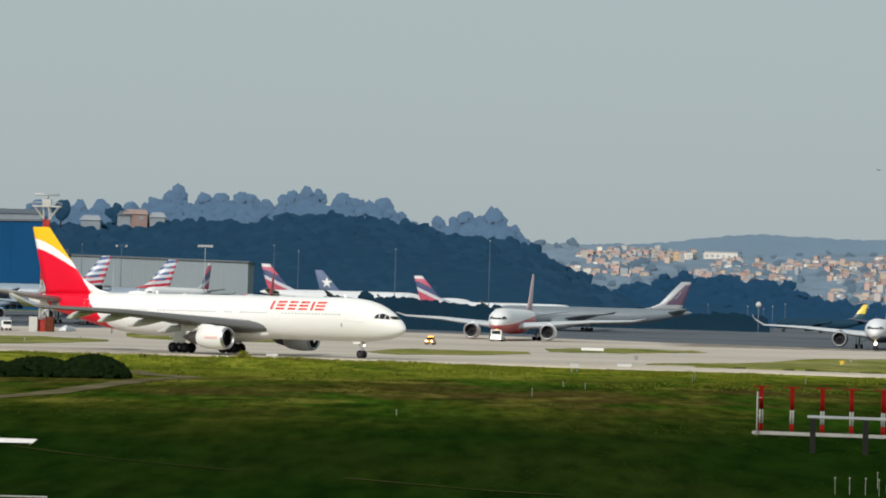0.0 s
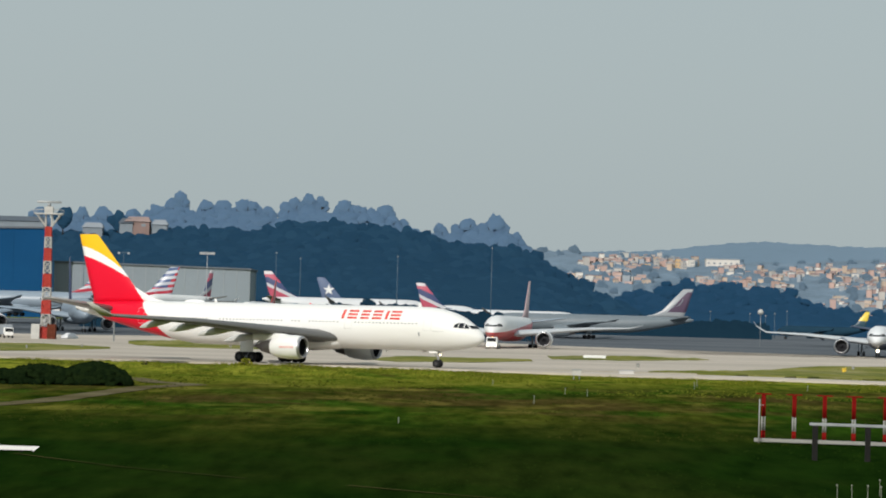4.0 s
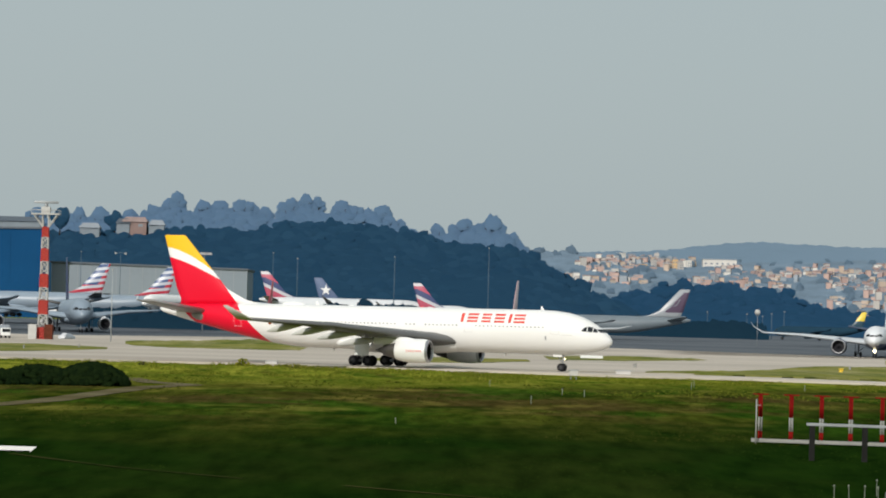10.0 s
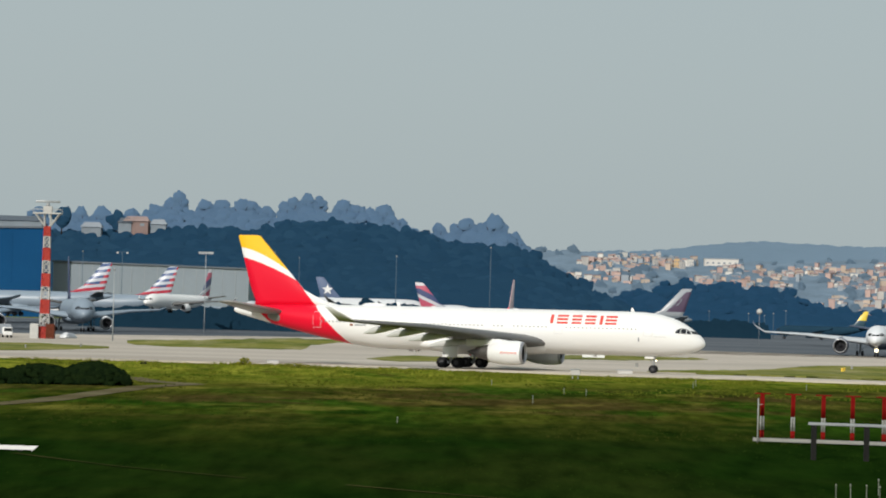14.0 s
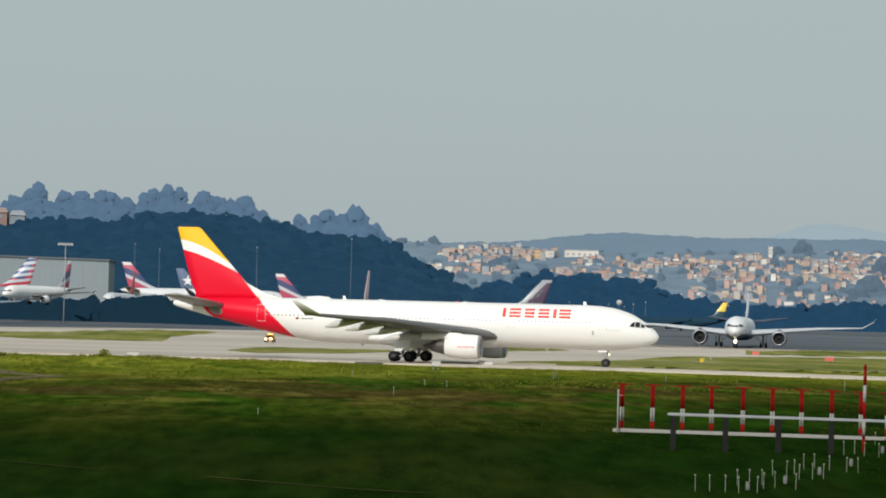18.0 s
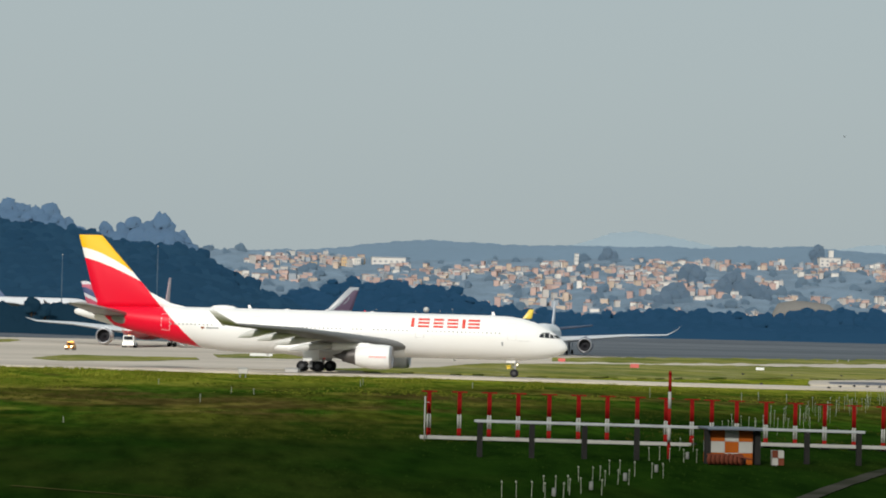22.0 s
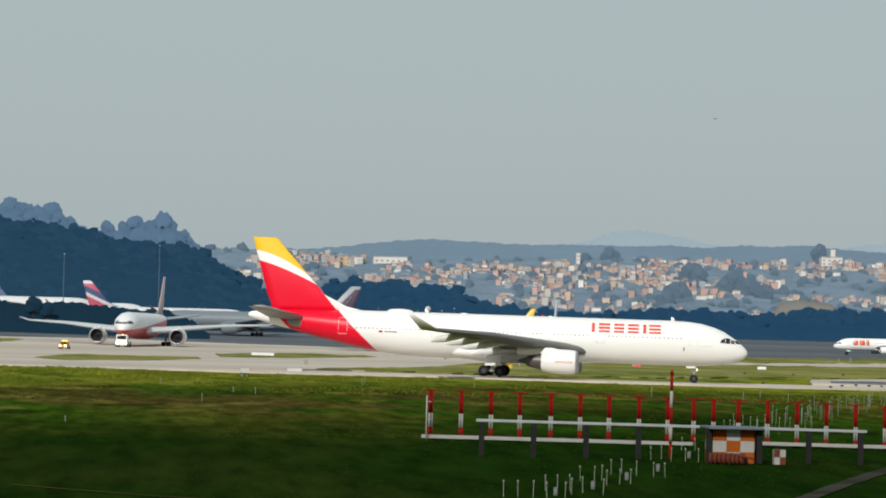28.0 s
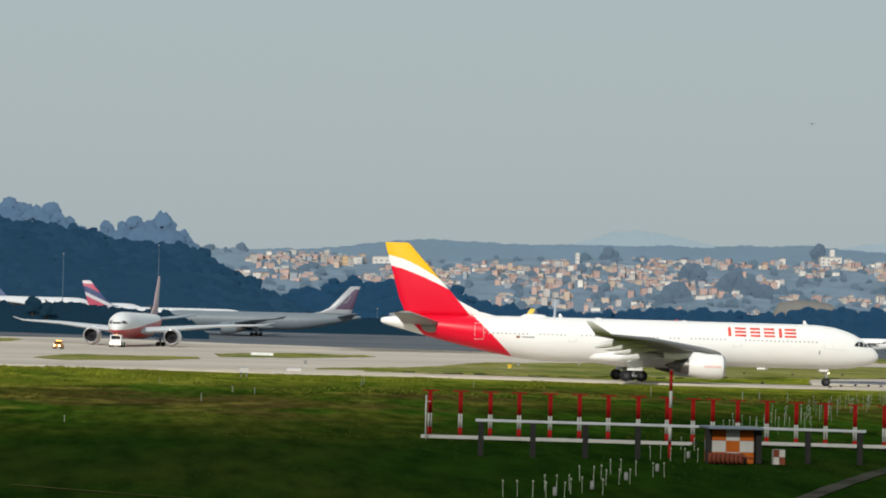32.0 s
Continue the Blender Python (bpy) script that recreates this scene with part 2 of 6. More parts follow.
def part(name, bm, material, parent, label="", smooth=True):
    """One mesh under a thing or a part; a mesh may be shared."""
    me = bm if isinstance(bm, bpy.types.Mesh) else mesh_of(name, bm, material, smooth)
    ob = new(name, me)
    ob.parent = parent
    if label:
        ob["label"] = label
    return ob


def thing(name, label, category, m=None, group="", kind=""):
    ob = new(name)
    if m is not None:
        ob.matrix_world = m
    return tagged(ob, label, category, group, kind)


def solid(name, bm, material, label, category, m=None, group="", kind="", smooth=False):
    ob = new(name, bm if isinstance(bm, bpy.types.Mesh) else mesh_of(name, bm, material, smooth))
    if m is not None:
        ob.matrix_world = m
    return tagged(ob, label, category, group, kind)


def box(cx, cy, cz, sx, sy, sz, bevel=0.0, bm=None, m=None):
    """A box by its centre and full size."""
    bm = bm or bmesh.new()
    r = bmesh.ops.create_cube(bm, size=1.0)
    mat = (m or Matrix()) @ Matrix.Translation((cx, cy, cz)) @ Matrix.Diagonal((sx, sy, sz, 1))
    bmesh.ops.transform(bm, matrix=mat, verts=r["verts"])
    if bevel:
        es = list({e for v in r["verts"] for e in v.link_edges})
        bmesh.ops.bevel(bm, geom=es, offset=bevel, segments=2, affect="EDGES", profile=0.5)
    return bm


def tube(a, b, ra, rb=None, n=10, bm=None):
    """A round bar from a to b."""
    bm = bm or bmesh.new()
    a, b = Vector(a), Vector(b)
    rb = ra if rb is None else rb
    d = b - a
    q = d.to_track_quat("Z", "Y").to_matrix()
    rings = []
    for p, r in ((a, ra), (b, rb)):
        rings.append([bm.verts.new(p + q @ Vector((r * math.cos(k * math.tau / n), r * math.sin(k * math.tau / n), 0))) for k in range(n)])
    for k in range(n):
        bm.faces.new((rings[0][k], rings[0][(k + 1) % n], rings[1][(k + 1) % n], rings[1][k]))
    bm.faces.new(rings[0][::-1])
    bm.faces.new(rings[1])
    return bm


def rings(loops, closed_ends=True, bm=None):
    """A skin over rings of equally many points."""
    bm = bm or bmesh.new()
    vs = [[bm.verts.new(p) for p in lp] for lp in loops]
    n = len(vs[0])
    for a, b in zip(vs, vs[1:]):
        for k in range(n):
            bm.faces.new((a[k], a[(k + 1) % n], b[(k + 1) % n], b[k]))
    if closed_ends:
        bm.faces.new(vs[0][::-1])
        bm.faces.new(vs[-1])
    return bm


def lathe_x(profile, cx, cy, cz, n=28):
    """Turns (x, r) round a line along x."""
    return rings([[(cx + x, cy + r * math.cos(k * math.tau / n), cz + r * math.sin(k * math.tau / n)) for k in range(n)] for x, r in profile], False)


def sheet(points, z):
    """A flat slab with a small thickness, from an outline."""
    bm = bmesh.new()
    top = bm.faces.new([bm.verts.new((x, y, z)) for x, y in points])
    low = bmesh.ops.extrude_face_region(bm, geom=[top])
    bmesh.ops.translate(bm, vec=(0, 0, -0.3), verts=[v for v in low["geom"] if isinstance(v, bmesh.types.BMVert)])
    return bm


def step(x, a, b):
    k = max(0.0, min(1.0, (x - a) / (b - a)))
    return k * k * (3 - 2 * k)


def sag(x, y):
    """The taxiway falls a little towards its far end."""
    return -0.45 * step(x, 30, 85) * (1 - step(y, 430, 520))


def ground_z(x, y):
    """The lie of the land: a mound under the camera, a hollow, the level airfield, a slow rise behind it."""
    z = sag(x, y) + 3.1 - 6.3 * step(y, 5, 95)
    z += 1.1 * step(y, 140, 215) + 2.0 * step(y, 190, 350)
    z += 0.55 * math.exp(-((y - 352) / 14.0) ** 2) * step(x, 22, -8)
    if y > 690:
        k = 0.0095 + 0.004 * step(x, 50, -60)
        z += (y - 690) * k if y < 1400 else 710 * k + (y - 1400) * 0.003
    if y > 60:
        z += 0.10 * noise.noise((x * 0.05, y * 0.03, 0.0)) * step(y, 370, 300)
    return z

# ---- ground, pavements ----
def build_ground():
    xs = sorted({round(s * v, 2) for s in (-1, 1) for v in [*np.arange(0, 70, 2.5), *np.arange(70, 220, 10), *np.arange(220, 700, 60), *np.arange(700, 4000, 400)]})
    ys = [*np.arange(-600, 0, 100), *np.arange(0, 100, 8), *np.arange(100, 380, 4), *np.arange(380, 700, 20), *np.arange(700, 1500, 50), *np.arange(1500, 4800, 300), 4900]
    verts = [(x, y, ground_z(x, y)) for y in ys for x in xs]
    w = len(xs)
    faces = [(j * w + i, j * w + i + 1, j * w + w + i + 1, j * w + w + i) for j in range(len(ys) - 1) for i in range(w - 1)]
    me = bpy.data.meshes.new("ground")
    me.from_pydata(verts, [], faces)
    me.polygons.foreach_set("use_smooth", [True] * len(me.polygons))
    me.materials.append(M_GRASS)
    tagged(new("ground", me), "green and yellowing airfield grass in a shallow hollow", "grass", kind="structure")


build_ground()


def pavement(name, label, material, points, rise=0.05):
    """A paved area that lies on the ground; its outline is cut fine enough to follow the land."""
    bm = bmesh.new()
    f = bm.faces.new([bm.verts.new((x, y, 0)) for x, y in points])
    bmesh.ops.triangulate(bm, faces=[f])
    for k in range(7):
        long_edges = [e for e in bm.edges if e.calc_length() > 32 and min(abs(v.co.x) for v in e.verts) < 320]
        if long_edges:
            bmesh.ops.subdivide_edges(bm, edges=long_edges, cuts=1)
            bmesh.ops.triangulate(bm, faces=[f for f in bm.faces if len(f.verts) > 3])
    for v in bm.verts:
        v.co.z = max(sag(v.co.x, v.co.y), ground_z(v.co.x, v.co.y)) + rise
    low = bmesh.ops.extrude_face_region(bm, geom=bm.faces[:])
    bmesh.ops.translate(bm, vec=(0, 0, -0.25), verts=[v for v in low["geom"] if isinstance(v, bmesh.types.BMVert)])
    return solid(name, bm, material, label, "pavement", kind="structure")


pavement("apron", "grey asphalt apron in front of the woods", M_APRON, [(-700, 860), (-100, 800), (0, 900), (60, 780), (150, 790), (320, 800), (900, 900), (1200, 1500), (-1100, 1500)], 0.06)
pavement("taxiway_far", "pale concrete taxiway joining the apron", M_CONCRETE, [(-700, 410), (-60, 408), (-6, 412), (34, 420), (60, 470), (95, 545), (150, 640), (260, 700), (900, 770), (900, 905), (320, 806), (150, 796), (60, 786), (0, 906), (-100, 806), (-700, 866)], 0.10)
pavement("taxiway_near", "pale concrete taxiway along the mown grass", M_CONCRETE, [(-60, 402), (-20, 398), (6, 388), (20, 376), (60, 376), (110, 380), (150, 368), (400, 350), (400, 392), (150, 398), (110, 400), (40, 402), (12, 408), (-20, 418), (-60, 422)], 0.14)


def island(label, points):
    """A grass island between the pavements, a little proud of them."""
    ragged = []
    for (ax, ay), (bx, by) in zip(points, points[1:] + points[:1]):
        n = max(2, int(math.hypot(bx - ax, (by - ay) * 0.12) / 1.6))
        for k in range(n):
            px, py = ax + (bx - ax) * k / n, ay + (by - ay) * k / n
            wear = 1 + 0.022 * noise.noise((px * 0.22, py * 0.02, 3.3)) + 0.014 * noise.noise((px * 0.8, py * 0.06, 7.1))
            ragged.append((px * wear, py * wear))
    return pavement("grass_island", label, M_DRYGRASS, ragged, 0.16)


island("narrow mown grass strip between taxiways", [(-99.76, 608.00), (-87.46, 665.75), (-65.84, 611.25), (-61.55, 571.50), (-63.51, 512.00), (-71.70, 437.25)])
island("mown grass island before the apron", [(-75.69, 742.25), (-39.80, 841.25), (-27.39, 852.50), (-23.43, 821.00), (-32.26, 754.25), (-30.96, 674.00), (-53.67, 652.25), (-71.56, 702.00)])
island("small mown grass island between taxiways", [(-12.49, 503.25), (-8.75, 583.00), (16.03, 587.50), (15.36, 541.00), (3.64, 485.50), (-6.62, 471.00)])
island("small mown grass island between taxiways", [(22.54, 689.50), (42.92, 732.25), (57.67, 721.25), (59.73, 702.00), (36.00, 613.75), (20.70, 599.50)])
island("long mown grass strip beside the taxiway", [(28.25, 431.50), (50.48, 494.75), (73.28, 608.75), (101.89, 658.25), (142.62, 705.50), (245.04, 731.00), (167.05, 498.25), (108.95, 478.25), (68.03, 439.25), (46.15, 421.75), (27.37, 418.00)])
island("mown grass strip before the apron", [(108.83, 763.75), (139.69, 802.50), (218.89, 866.50), (294.69, 879.25), (267.56, 798.25), (196.68, 778.50), (116.84, 709.00), (100.20, 703.00)])

pavement("runway_end", "pale concrete runway end beside the taxiway", M_CONCRETE, [(94, 412), (100, 440), (104, 456), (122, 478), (150, 500), (400, 620), (400, 400), (150, 404), (112, 406)], 0.18)
pavement("asphalt_patch", "dark repaired asphalt patch on the runway end", M_PATCH, [(99.5, 424), (103, 440), (111, 446), (116, 438), (112, 423), (105, 419)], 0.28)
for k, m in enumerate((M_RUNWHITE, M_RUNRED, M_RUNWHITE)):
    pavement("runway_marking", "faded red painted bar on the runway end" if k == 1 else "white painted bar on the runway end", m, [(112 + 9 * k, 421 + 3 * k), (118 + 9 * k, 448 + 3 * k), (125 + 9 * k, 450 + 3 * k), (119 + 9 * k, 423 + 3 * k)], 0.29)

# ---- airliners ----
def fuselage_rings(P, V, n=40):
    st = [(0.0, 3.92, 0.04, 0.04), (0.12, 3.94, 0.40, 0.38), (0.5, 3.99, 0.82, 0.78), (1.2, 4.13, 1.28, 1.24), (2.1, 4.32, 1.70, 1.68), (3.0, 4.50, 2.02, 2.05),
          (4.2, 4.68, 2.36, 2.38), (5.8, 4.83, 2.64, 2.66), (7.6, 4.92, 2.78, 2.79), (9.6, 4.96, 2.82, 2.82), (20.0, 4.96, 2.82, 2.82), (30.0, 4.96, 2.82, 2.82),
          (41.0, 4.96, 2.82, 2.82), (44.0, 5.02, 2.80, 2.76), (47.0, 5.21, 2.70, 2.56), (50.0, 5.47, 2.48, 2.28), (53.0, 5.77, 2.14, 1.94), (56.0, 6.09, 1.70, 1.56),
          (58.5, 6.36, 1.28, 1.22), (61.0, 6.60, 0.80, 0.84), (62.6, 6.74, 0.50, 0.56), (63.4, 6.80, 0.32, 0.36), (63.66, 6.81, 0.16, 0.18)]
    out = []
    for q, zc, ry, rz in st:
        out.append([P(q, ry * math.sin(k * math.tau / n), zc + rz * math.cos(k * math.tau / n), True) for k in range(n)])
    return out


def foil(le, chord, thick, P, up=(0, 0, 1), twist=0.0):
    """An aerofoil ring: le is (q, y, z) of its leading edge."""
    sec = [(0, 0), (0.02, 0.32), (0.08, 0.62), (0.22, 0.95), (0.4, 1.0), (0.65, 0.72), (0.85, 0.32), (1, 0.03), (1, -0.03), (0.85, -0.10), (0.65, -0.30), (0.4, -0.52), (0.2, -0.55), (0.08, -0.42), (0.02, -0.25)]
    return [P(le[0] + c * chord, le[1] + up[1] * t * thick, le[2] + up[2] * t * thick - twist * c * chord) for c, t in sec]


def airliner(name, label, S=1.0, W=1.0, V=1.0, E=1.0, paints=None, tip="fence", fin_scale=1.0, wheels=2, detail=True, group="", lights=True, tall_gear=0.0):
    """A twin-engined airliner, nose along +x, origin on the ground under its nose wheels. S, W, V: length, span and height against a 63.7 m jet."""
    pt = {"body": M_WHITE, "fin": M_WHITE, "engine": M_WHITE, "wing": M_WING, "stab": M_WING, "tip": M_WHITE, "lamp": 0.15}
    pt.update(paints or {})
    root = thing(name, label, "airliner", group=group)

    def P(q, y, z, body=False):
        return ((6.67 - q) * S, y * (V if body else W), z * V + tall_gear)

    body = part("fuselage", rings(fuselage_rings(P, V)), pt["body"], root)
    # wings
    for side, word in ((-1, "right"), (1, "left")):
        secs = [(19.6, 1.2, 3.45, 12.2, 1.25, 0.02), (20.6, 2.9, 3.52, 11.0, 1.12, 0.02), (24.7, 9.4, 4.15, 7.4, 0.85, 0.01), (30.4, 18.5, 5.05, 4.9, 0.5, 0.0), (36.8, 28.6, 5.55, 2.6, 0.26, 0.0)]
        if tip == "rake":
            secs.append((39.6, 31.4, 6.3, 0.9, 0.1, 0.0))
        if tip == "curve":
            secs += [(37.7, 29.9, 6.35, 2.1, 0.2, 0.0), (39.2, 31.2, 7.15, 1.3, 0.14, 0.0), (40.7, 31.8, 8.2, 0.5, 0.08, 0.0)]
        wing = part("wing", rings([foil((q, side * y, z), c, t, P, twist=w) for q, y, z, c, t, w in secs]), pt["wing"], root)
        if tip == "fence":
            part("winglet", rings([foil((37.0, side * 28.55, 5.5), 2.2, 0.16, P, up=(0, -side, 0.25)), foil((38.4, side * 29.3, 6.35), 1.5, 0.12, P, up=(0, -side, 0.3)), foil((39.9, side * 29.9, 7.2), 0.7, 0.08, P, up=(0, -side, 0.3))]), pt["tip"], wing)
        if detail:
            for q, y, z, ln in ((28.0, 7.6, 3.40, 6.6), (29.5, 12.4, 4.12, 6.0), (31.6, 16.8, 4.58, 5.4), (33.9, 21.0, 4.9, 4.7)):
                prof = [(0.0, 0.04), (0.2, 0.22), (0.45, 0.40), (0.68, 0.42), (0.86, 0.26), (0.96, 0.10), (1.0, 0.02)]
                lp = [[P(q + u * ln, side * y + r * 0.7 * math.cos(k * math.tau / 10), z + r * 1.15 * math.sin(k * math.tau / 10) - 0.75 * u * u) for k in range(10)] for u, r in prof]
                part("flap_fairing", rings(lp), M_FAIRING, wing, "pale tapered flap fairing")
        # tailplane
        part("tailplane", rings([foil((56.1, side * 0.8, 6.5), 4.8, 0.55, P), foil((60.0, side * 9.4, 7.7), 2.4, 0.28, P), foil((60.6, side * 9.7, 7.78), 1.5, 0.1, P)]), pt["stab"], root)
        # engine
        ex, ey, ez = P(21.1, side * 9.37, 2.15)
        ez = max(ez, 1.5 * E + 0.55)
        cowl = [(-4.55, 1.12), (-4.3, 1.24), (-3.4, 1.42), (-2.2, 1.54), (-1.0, 1.53), (-0.35, 1.44), (-0.08, 1.33), (0.0, 1.24), (-0.08, 1.15), (-0.5, 1.13), (-1.25, 1.18)]
        nac = part("engine", lathe_x([(x * E, r * E) for x, r in cowl], ex, ey, ez, 32), pt["engine"], root)
        part("inlet_lip", lathe_x([(x * E, r * E) for x, r in ((-0.3, 1.437), (-0.08, 1.337), (0.012, 1.24), (-0.08, 1.143), (-0.3, 1.135))], ex, ey, ez, 32), M_METAL, nac, "polished metal inlet lip")
        # Lining added in the inlet, its dark colour painted as shade.
        part("inlet_duct", lathe_x([(x * E, r * E) for x, r in ((-0.34, 1.118), (-0.7, 1.10), (-1.2, 1.14))], ex, ey, ez, 32), M_FAN, nac, "inlet duct with shade painted in")
        part("fan", lathe_x([(-1.2 * E, 1.19 * E), (-1.2 * E, 0.4 * E), (-0.95 * E, 0.26 * E), (-0.7 * E, 0.02)], ex, ey, ez, 32), M_FAN, nac, "dark fan and spinner")
        part("nozzle", lathe_x([(x * E, r * E) for x, r in ((-4.0, 1.14), (-4.6, 1.05), (-5.5, 0.86), (-6.3, 0.66), (-6.2, 0.5), (-6.9, 0.3), (-7.5, 0.03))], ex, ey, ez, 24), M_NOZZLE, nac, "burnt metal exhaust nozzle")
        py = [(ex - 1.2 * E, ez + 1.35 * E, 0.35), (ex - 3.2 * E, ez + 1.7 * E, 0.45), (ex - 7.6 * E, ez + 1.75 * E, 0.3)]
        lp = []
        for x, z, w in py:
            low = z - (0.5 if x > ex - 2 * E else 1.0)
            lp.append([(x, ey - w, low), (x, ey - w, z), (x, ey + w, z), (x, ey + w, low)])
        part("pylon", rings(lp), pt["engine"], nac)
        # main gear
        gx, gy, gz = P(31.95, side * 5.34, 0.0)
        gear = part("main_gear", tube((gx, gy, 0.75), (gx + 0.15, gy * 0.96, 3.6 * V + tall_gear), 0.19, 0.26, 10, tube((gx - 1.1, gy, 0.72), (gx + 1.1, gy, 0.66), 0.13, n=8)), M_GEAR, root)
        part("gear_door", box(gx + 0.1, gy - side * -0.75, 2.3 * V, 2.0, 0.07, 1.9 * V, 0.03), pt["body"], gear, "white gear door")
        part("side_brace", tube((gx, gy, 1.5), (gx + 0.3, gy * 0.55, 3.0 * V + tall_gear), 0.09), M_GEAR, gear)
        rows_ = {2: (-0.99, 0.99), 3: (-1.5, 0.0, 1.5), 1: (0.0,)}[wheels]
        for dx in rows_:
            for dy in (-0.7, 0.7):
                wheel_at(gear, gx + dx, gy + dy * (0.62 if wheels == 1 else 1), 0.70 if wheels > 1 else 0.56, 0.50 if wheels > 1 else 0.4)
    # nose gear
    ng = part("nose_gear", tube((0, 0, 0.55), (0.25, 0, 2.7 * V + tall_gear), 0.12, 0.16, 10, tube((0.1, 0, 1.0), (-1.0, 0, 2.6 * V + tall_gear), 0.06)), M_GEAR, root)
    for dy in (-0.36, 0.36):
        wheel_at(ng, 0, dy, 0.53, 0.36)
    for dy in (-0.62, 0.62):
        part("nose_gear_door", box(-0.4, dy, 2.15 * V + tall_gear, 1.2, 0.05, 0.6, 0.02), pt["body"], ng, "white gear door")
    if lights:
        part("landing_lamp", lathe_x([(0.0, pt["lamp"]), (0.06, pt["lamp"] * 0.85), (0.08, 0.02)], 0.35, 0, 1.65, 16), M_LAMP, ng, "glowing landing lamp")
    # fin with its fillet
    k = fin_scale
    fin = rings([foil((47.9, 0, 7.5), 12.9, 0.12, P, up=(0, 1, 0)), foil((51.1, 0, 8.2), 9.6, 0.40, P, up=(0, 1, 0)), foil((53.9, 0, 9.6), 7.45, 0.44, P, up=(0, 1, 0)), foil((60.25, 0, 9.6 + 7.0 * k), 3.1, 0.22, P, up=(0, 1, 0)), foil((60.6, 0, 9.65 + 7.05 * k), 2.6, 0.05, P, up=(0, 1, 0))])
    part("fin", fin, pt["fin"], root)
    # belly fairing
    lp = [[P(q, w * math.sin(j * math.tau / 20), 3.0 + h * math.cos(j * math.tau / 20), True) for j in range(20)] for q, w, h in ((19.0, 0.3, 0.2), (21.0, 2.5, 0.9), (25.0, 3.15, 1.25), (33.0, 3.15, 1.25), (36.5, 2.4, 0.85), (39.5, 0.3, 0.2))]
    part("belly_fairing", rings(lp), pt["body"], root)
    # cockpit panes: windscreen, sliding pane and rear quarter pane
    for side in (-1, 1):
        for corners in (((1.56, 5.08), (2.14, 5.10), (2.14, 5.70), (1.86, 5.50)), ((2.22, 5.10), (2.82, 5.13), (2.80, 5.82), (2.24, 5.74)), ((2.90, 5.13), (3.52, 5.20), (3.30, 5.60), (2.88, 5.82))):
            part("cockpit_pane", skin_quad(P, corners, side, 0.03), M_GLASS, body, "dark cockpit glass", smooth=False)
        part("windscreen", front_pane(P, side), M_GLASS, body, "dark windscreen glass", smooth=False)
    if detail:
        cabin(P, V, body)
    return root


def skin_at(q, z):
    """Half width of the fuselage at a station and a height."""
    st = ((0.0, 3.92, 0.04, 0.04), (0.5, 3.99, 0.82, 0.78), (1.2, 4.13, 1.28, 1.24), (2.1, 4.32, 1.70, 1.68), (3.0, 4.50, 2.02, 2.05), (4.2, 4.68, 2.36, 2.38), (5.8, 4.83, 2.64, 2.66), (7.6, 4.92, 2.78, 2.79), (9.6, 4.96, 2.82, 2.82), (41.0, 4.96, 2.82, 2.82),
          (44.0, 5.02, 2.80, 2.76), (47.0, 5.21, 2.70, 2.56), (50.0, 5.47, 2.48, 2.28), (53.0, 5.77, 2.14, 1.94), (56.0, 6.09, 1.70, 1.56), (63.66, 6.81, 0.16, 0.18))
    for a, b in zip(st, st[1:]):
        if a[0] <= q <= b[0]:
            k = (q - a[0]) / (b[0] - a[0])
            zc, ry, rz = (a[i] + (b[i] - a[i]) * k for i in (1, 2, 3))
            return ry * math.sqrt(max(0.0, 1 - ((z - zc) / rz) ** 2))
    return 0.0


def skin_patch(P, V, q0, q1, z0, z1, side, proud=0.012, nq=3, nz=4):
    """A thin plate that follows the fuselage's skin."""
    bm = bmesh.new()
    lay = []
    for off in (proud, -0.02):
        lay.append([[bm.verts.new(P(q0 + (q1 - q0) * i / nq, side * (skin_at(q0 + (q1 - q0) * i / nq, z0 + (z1 - z0) * j / nz) + off), z0 + (z1 - z0) * j / nz, True)) for j in range(nz + 1)] for i in range(nq + 1)])
    for g in lay:
        for i in range(nq):
            for j in range(nz):
                bm.faces.new((g[i][j], g[i + 1][j], g[i + 1][j + 1], g[i][j + 1]))
    a, b = lay
    rim = [(i, 0) for i in range(nq)] + [(nq, j) for j in range(nz)] + [(i, nz) for i in range(nq, 0, -1)] + [(0, j) for j in range(nz, 0, -1)]
    for (i, j), (u, v) in zip(rim, rim[1:] + rim[:1]):
        bm.faces.new((a[i][j], a[u][v], b[u][v], b[i][j]))
    return bm


def front_pane(P, side, n=4):
    """A windscreen on the brow of the nose, from the middle line to the first side pane."""
    def station(y, z):
        a, b = 0.0, 3.0
        for _ in range(24):
            q = (a + b) / 2
            a, b = (q, b) if skin_at(q, z) < y else (a, q)
        return b

    bm = bmesh.new()
    lay = []
    for off in (0.03, -0.03):
        lay.append([[bm.verts.new(P(station(y, z) - off, side * y, z + off * 0.5, True)) for z in [5.08 + 0.40 * j / n for j in range(n + 1)]] for y in [0.05 + 0.92 * i / n for i in range(n + 1)]])
    for g in lay:
        for i in range(n):
            for j in range(n):
                bm.faces.new((g[i][j], g[i + 1][j], g[i + 1][j + 1], g[i][j + 1]))
    o, w = lay
    rim = [(i, 0) for i in range(n)] + [(n, j) for j in range(n)] + [(i, n) for i in range(n, 0, -1)] + [(0, j) for j in range(n, 0, -1)]
    for (i, j), (u, v) in zip(rim, rim[1:] + rim[:1]):
        bm.faces.new((o[i][j], o[u][v], w[u][v], w[i][j]))
    return bm


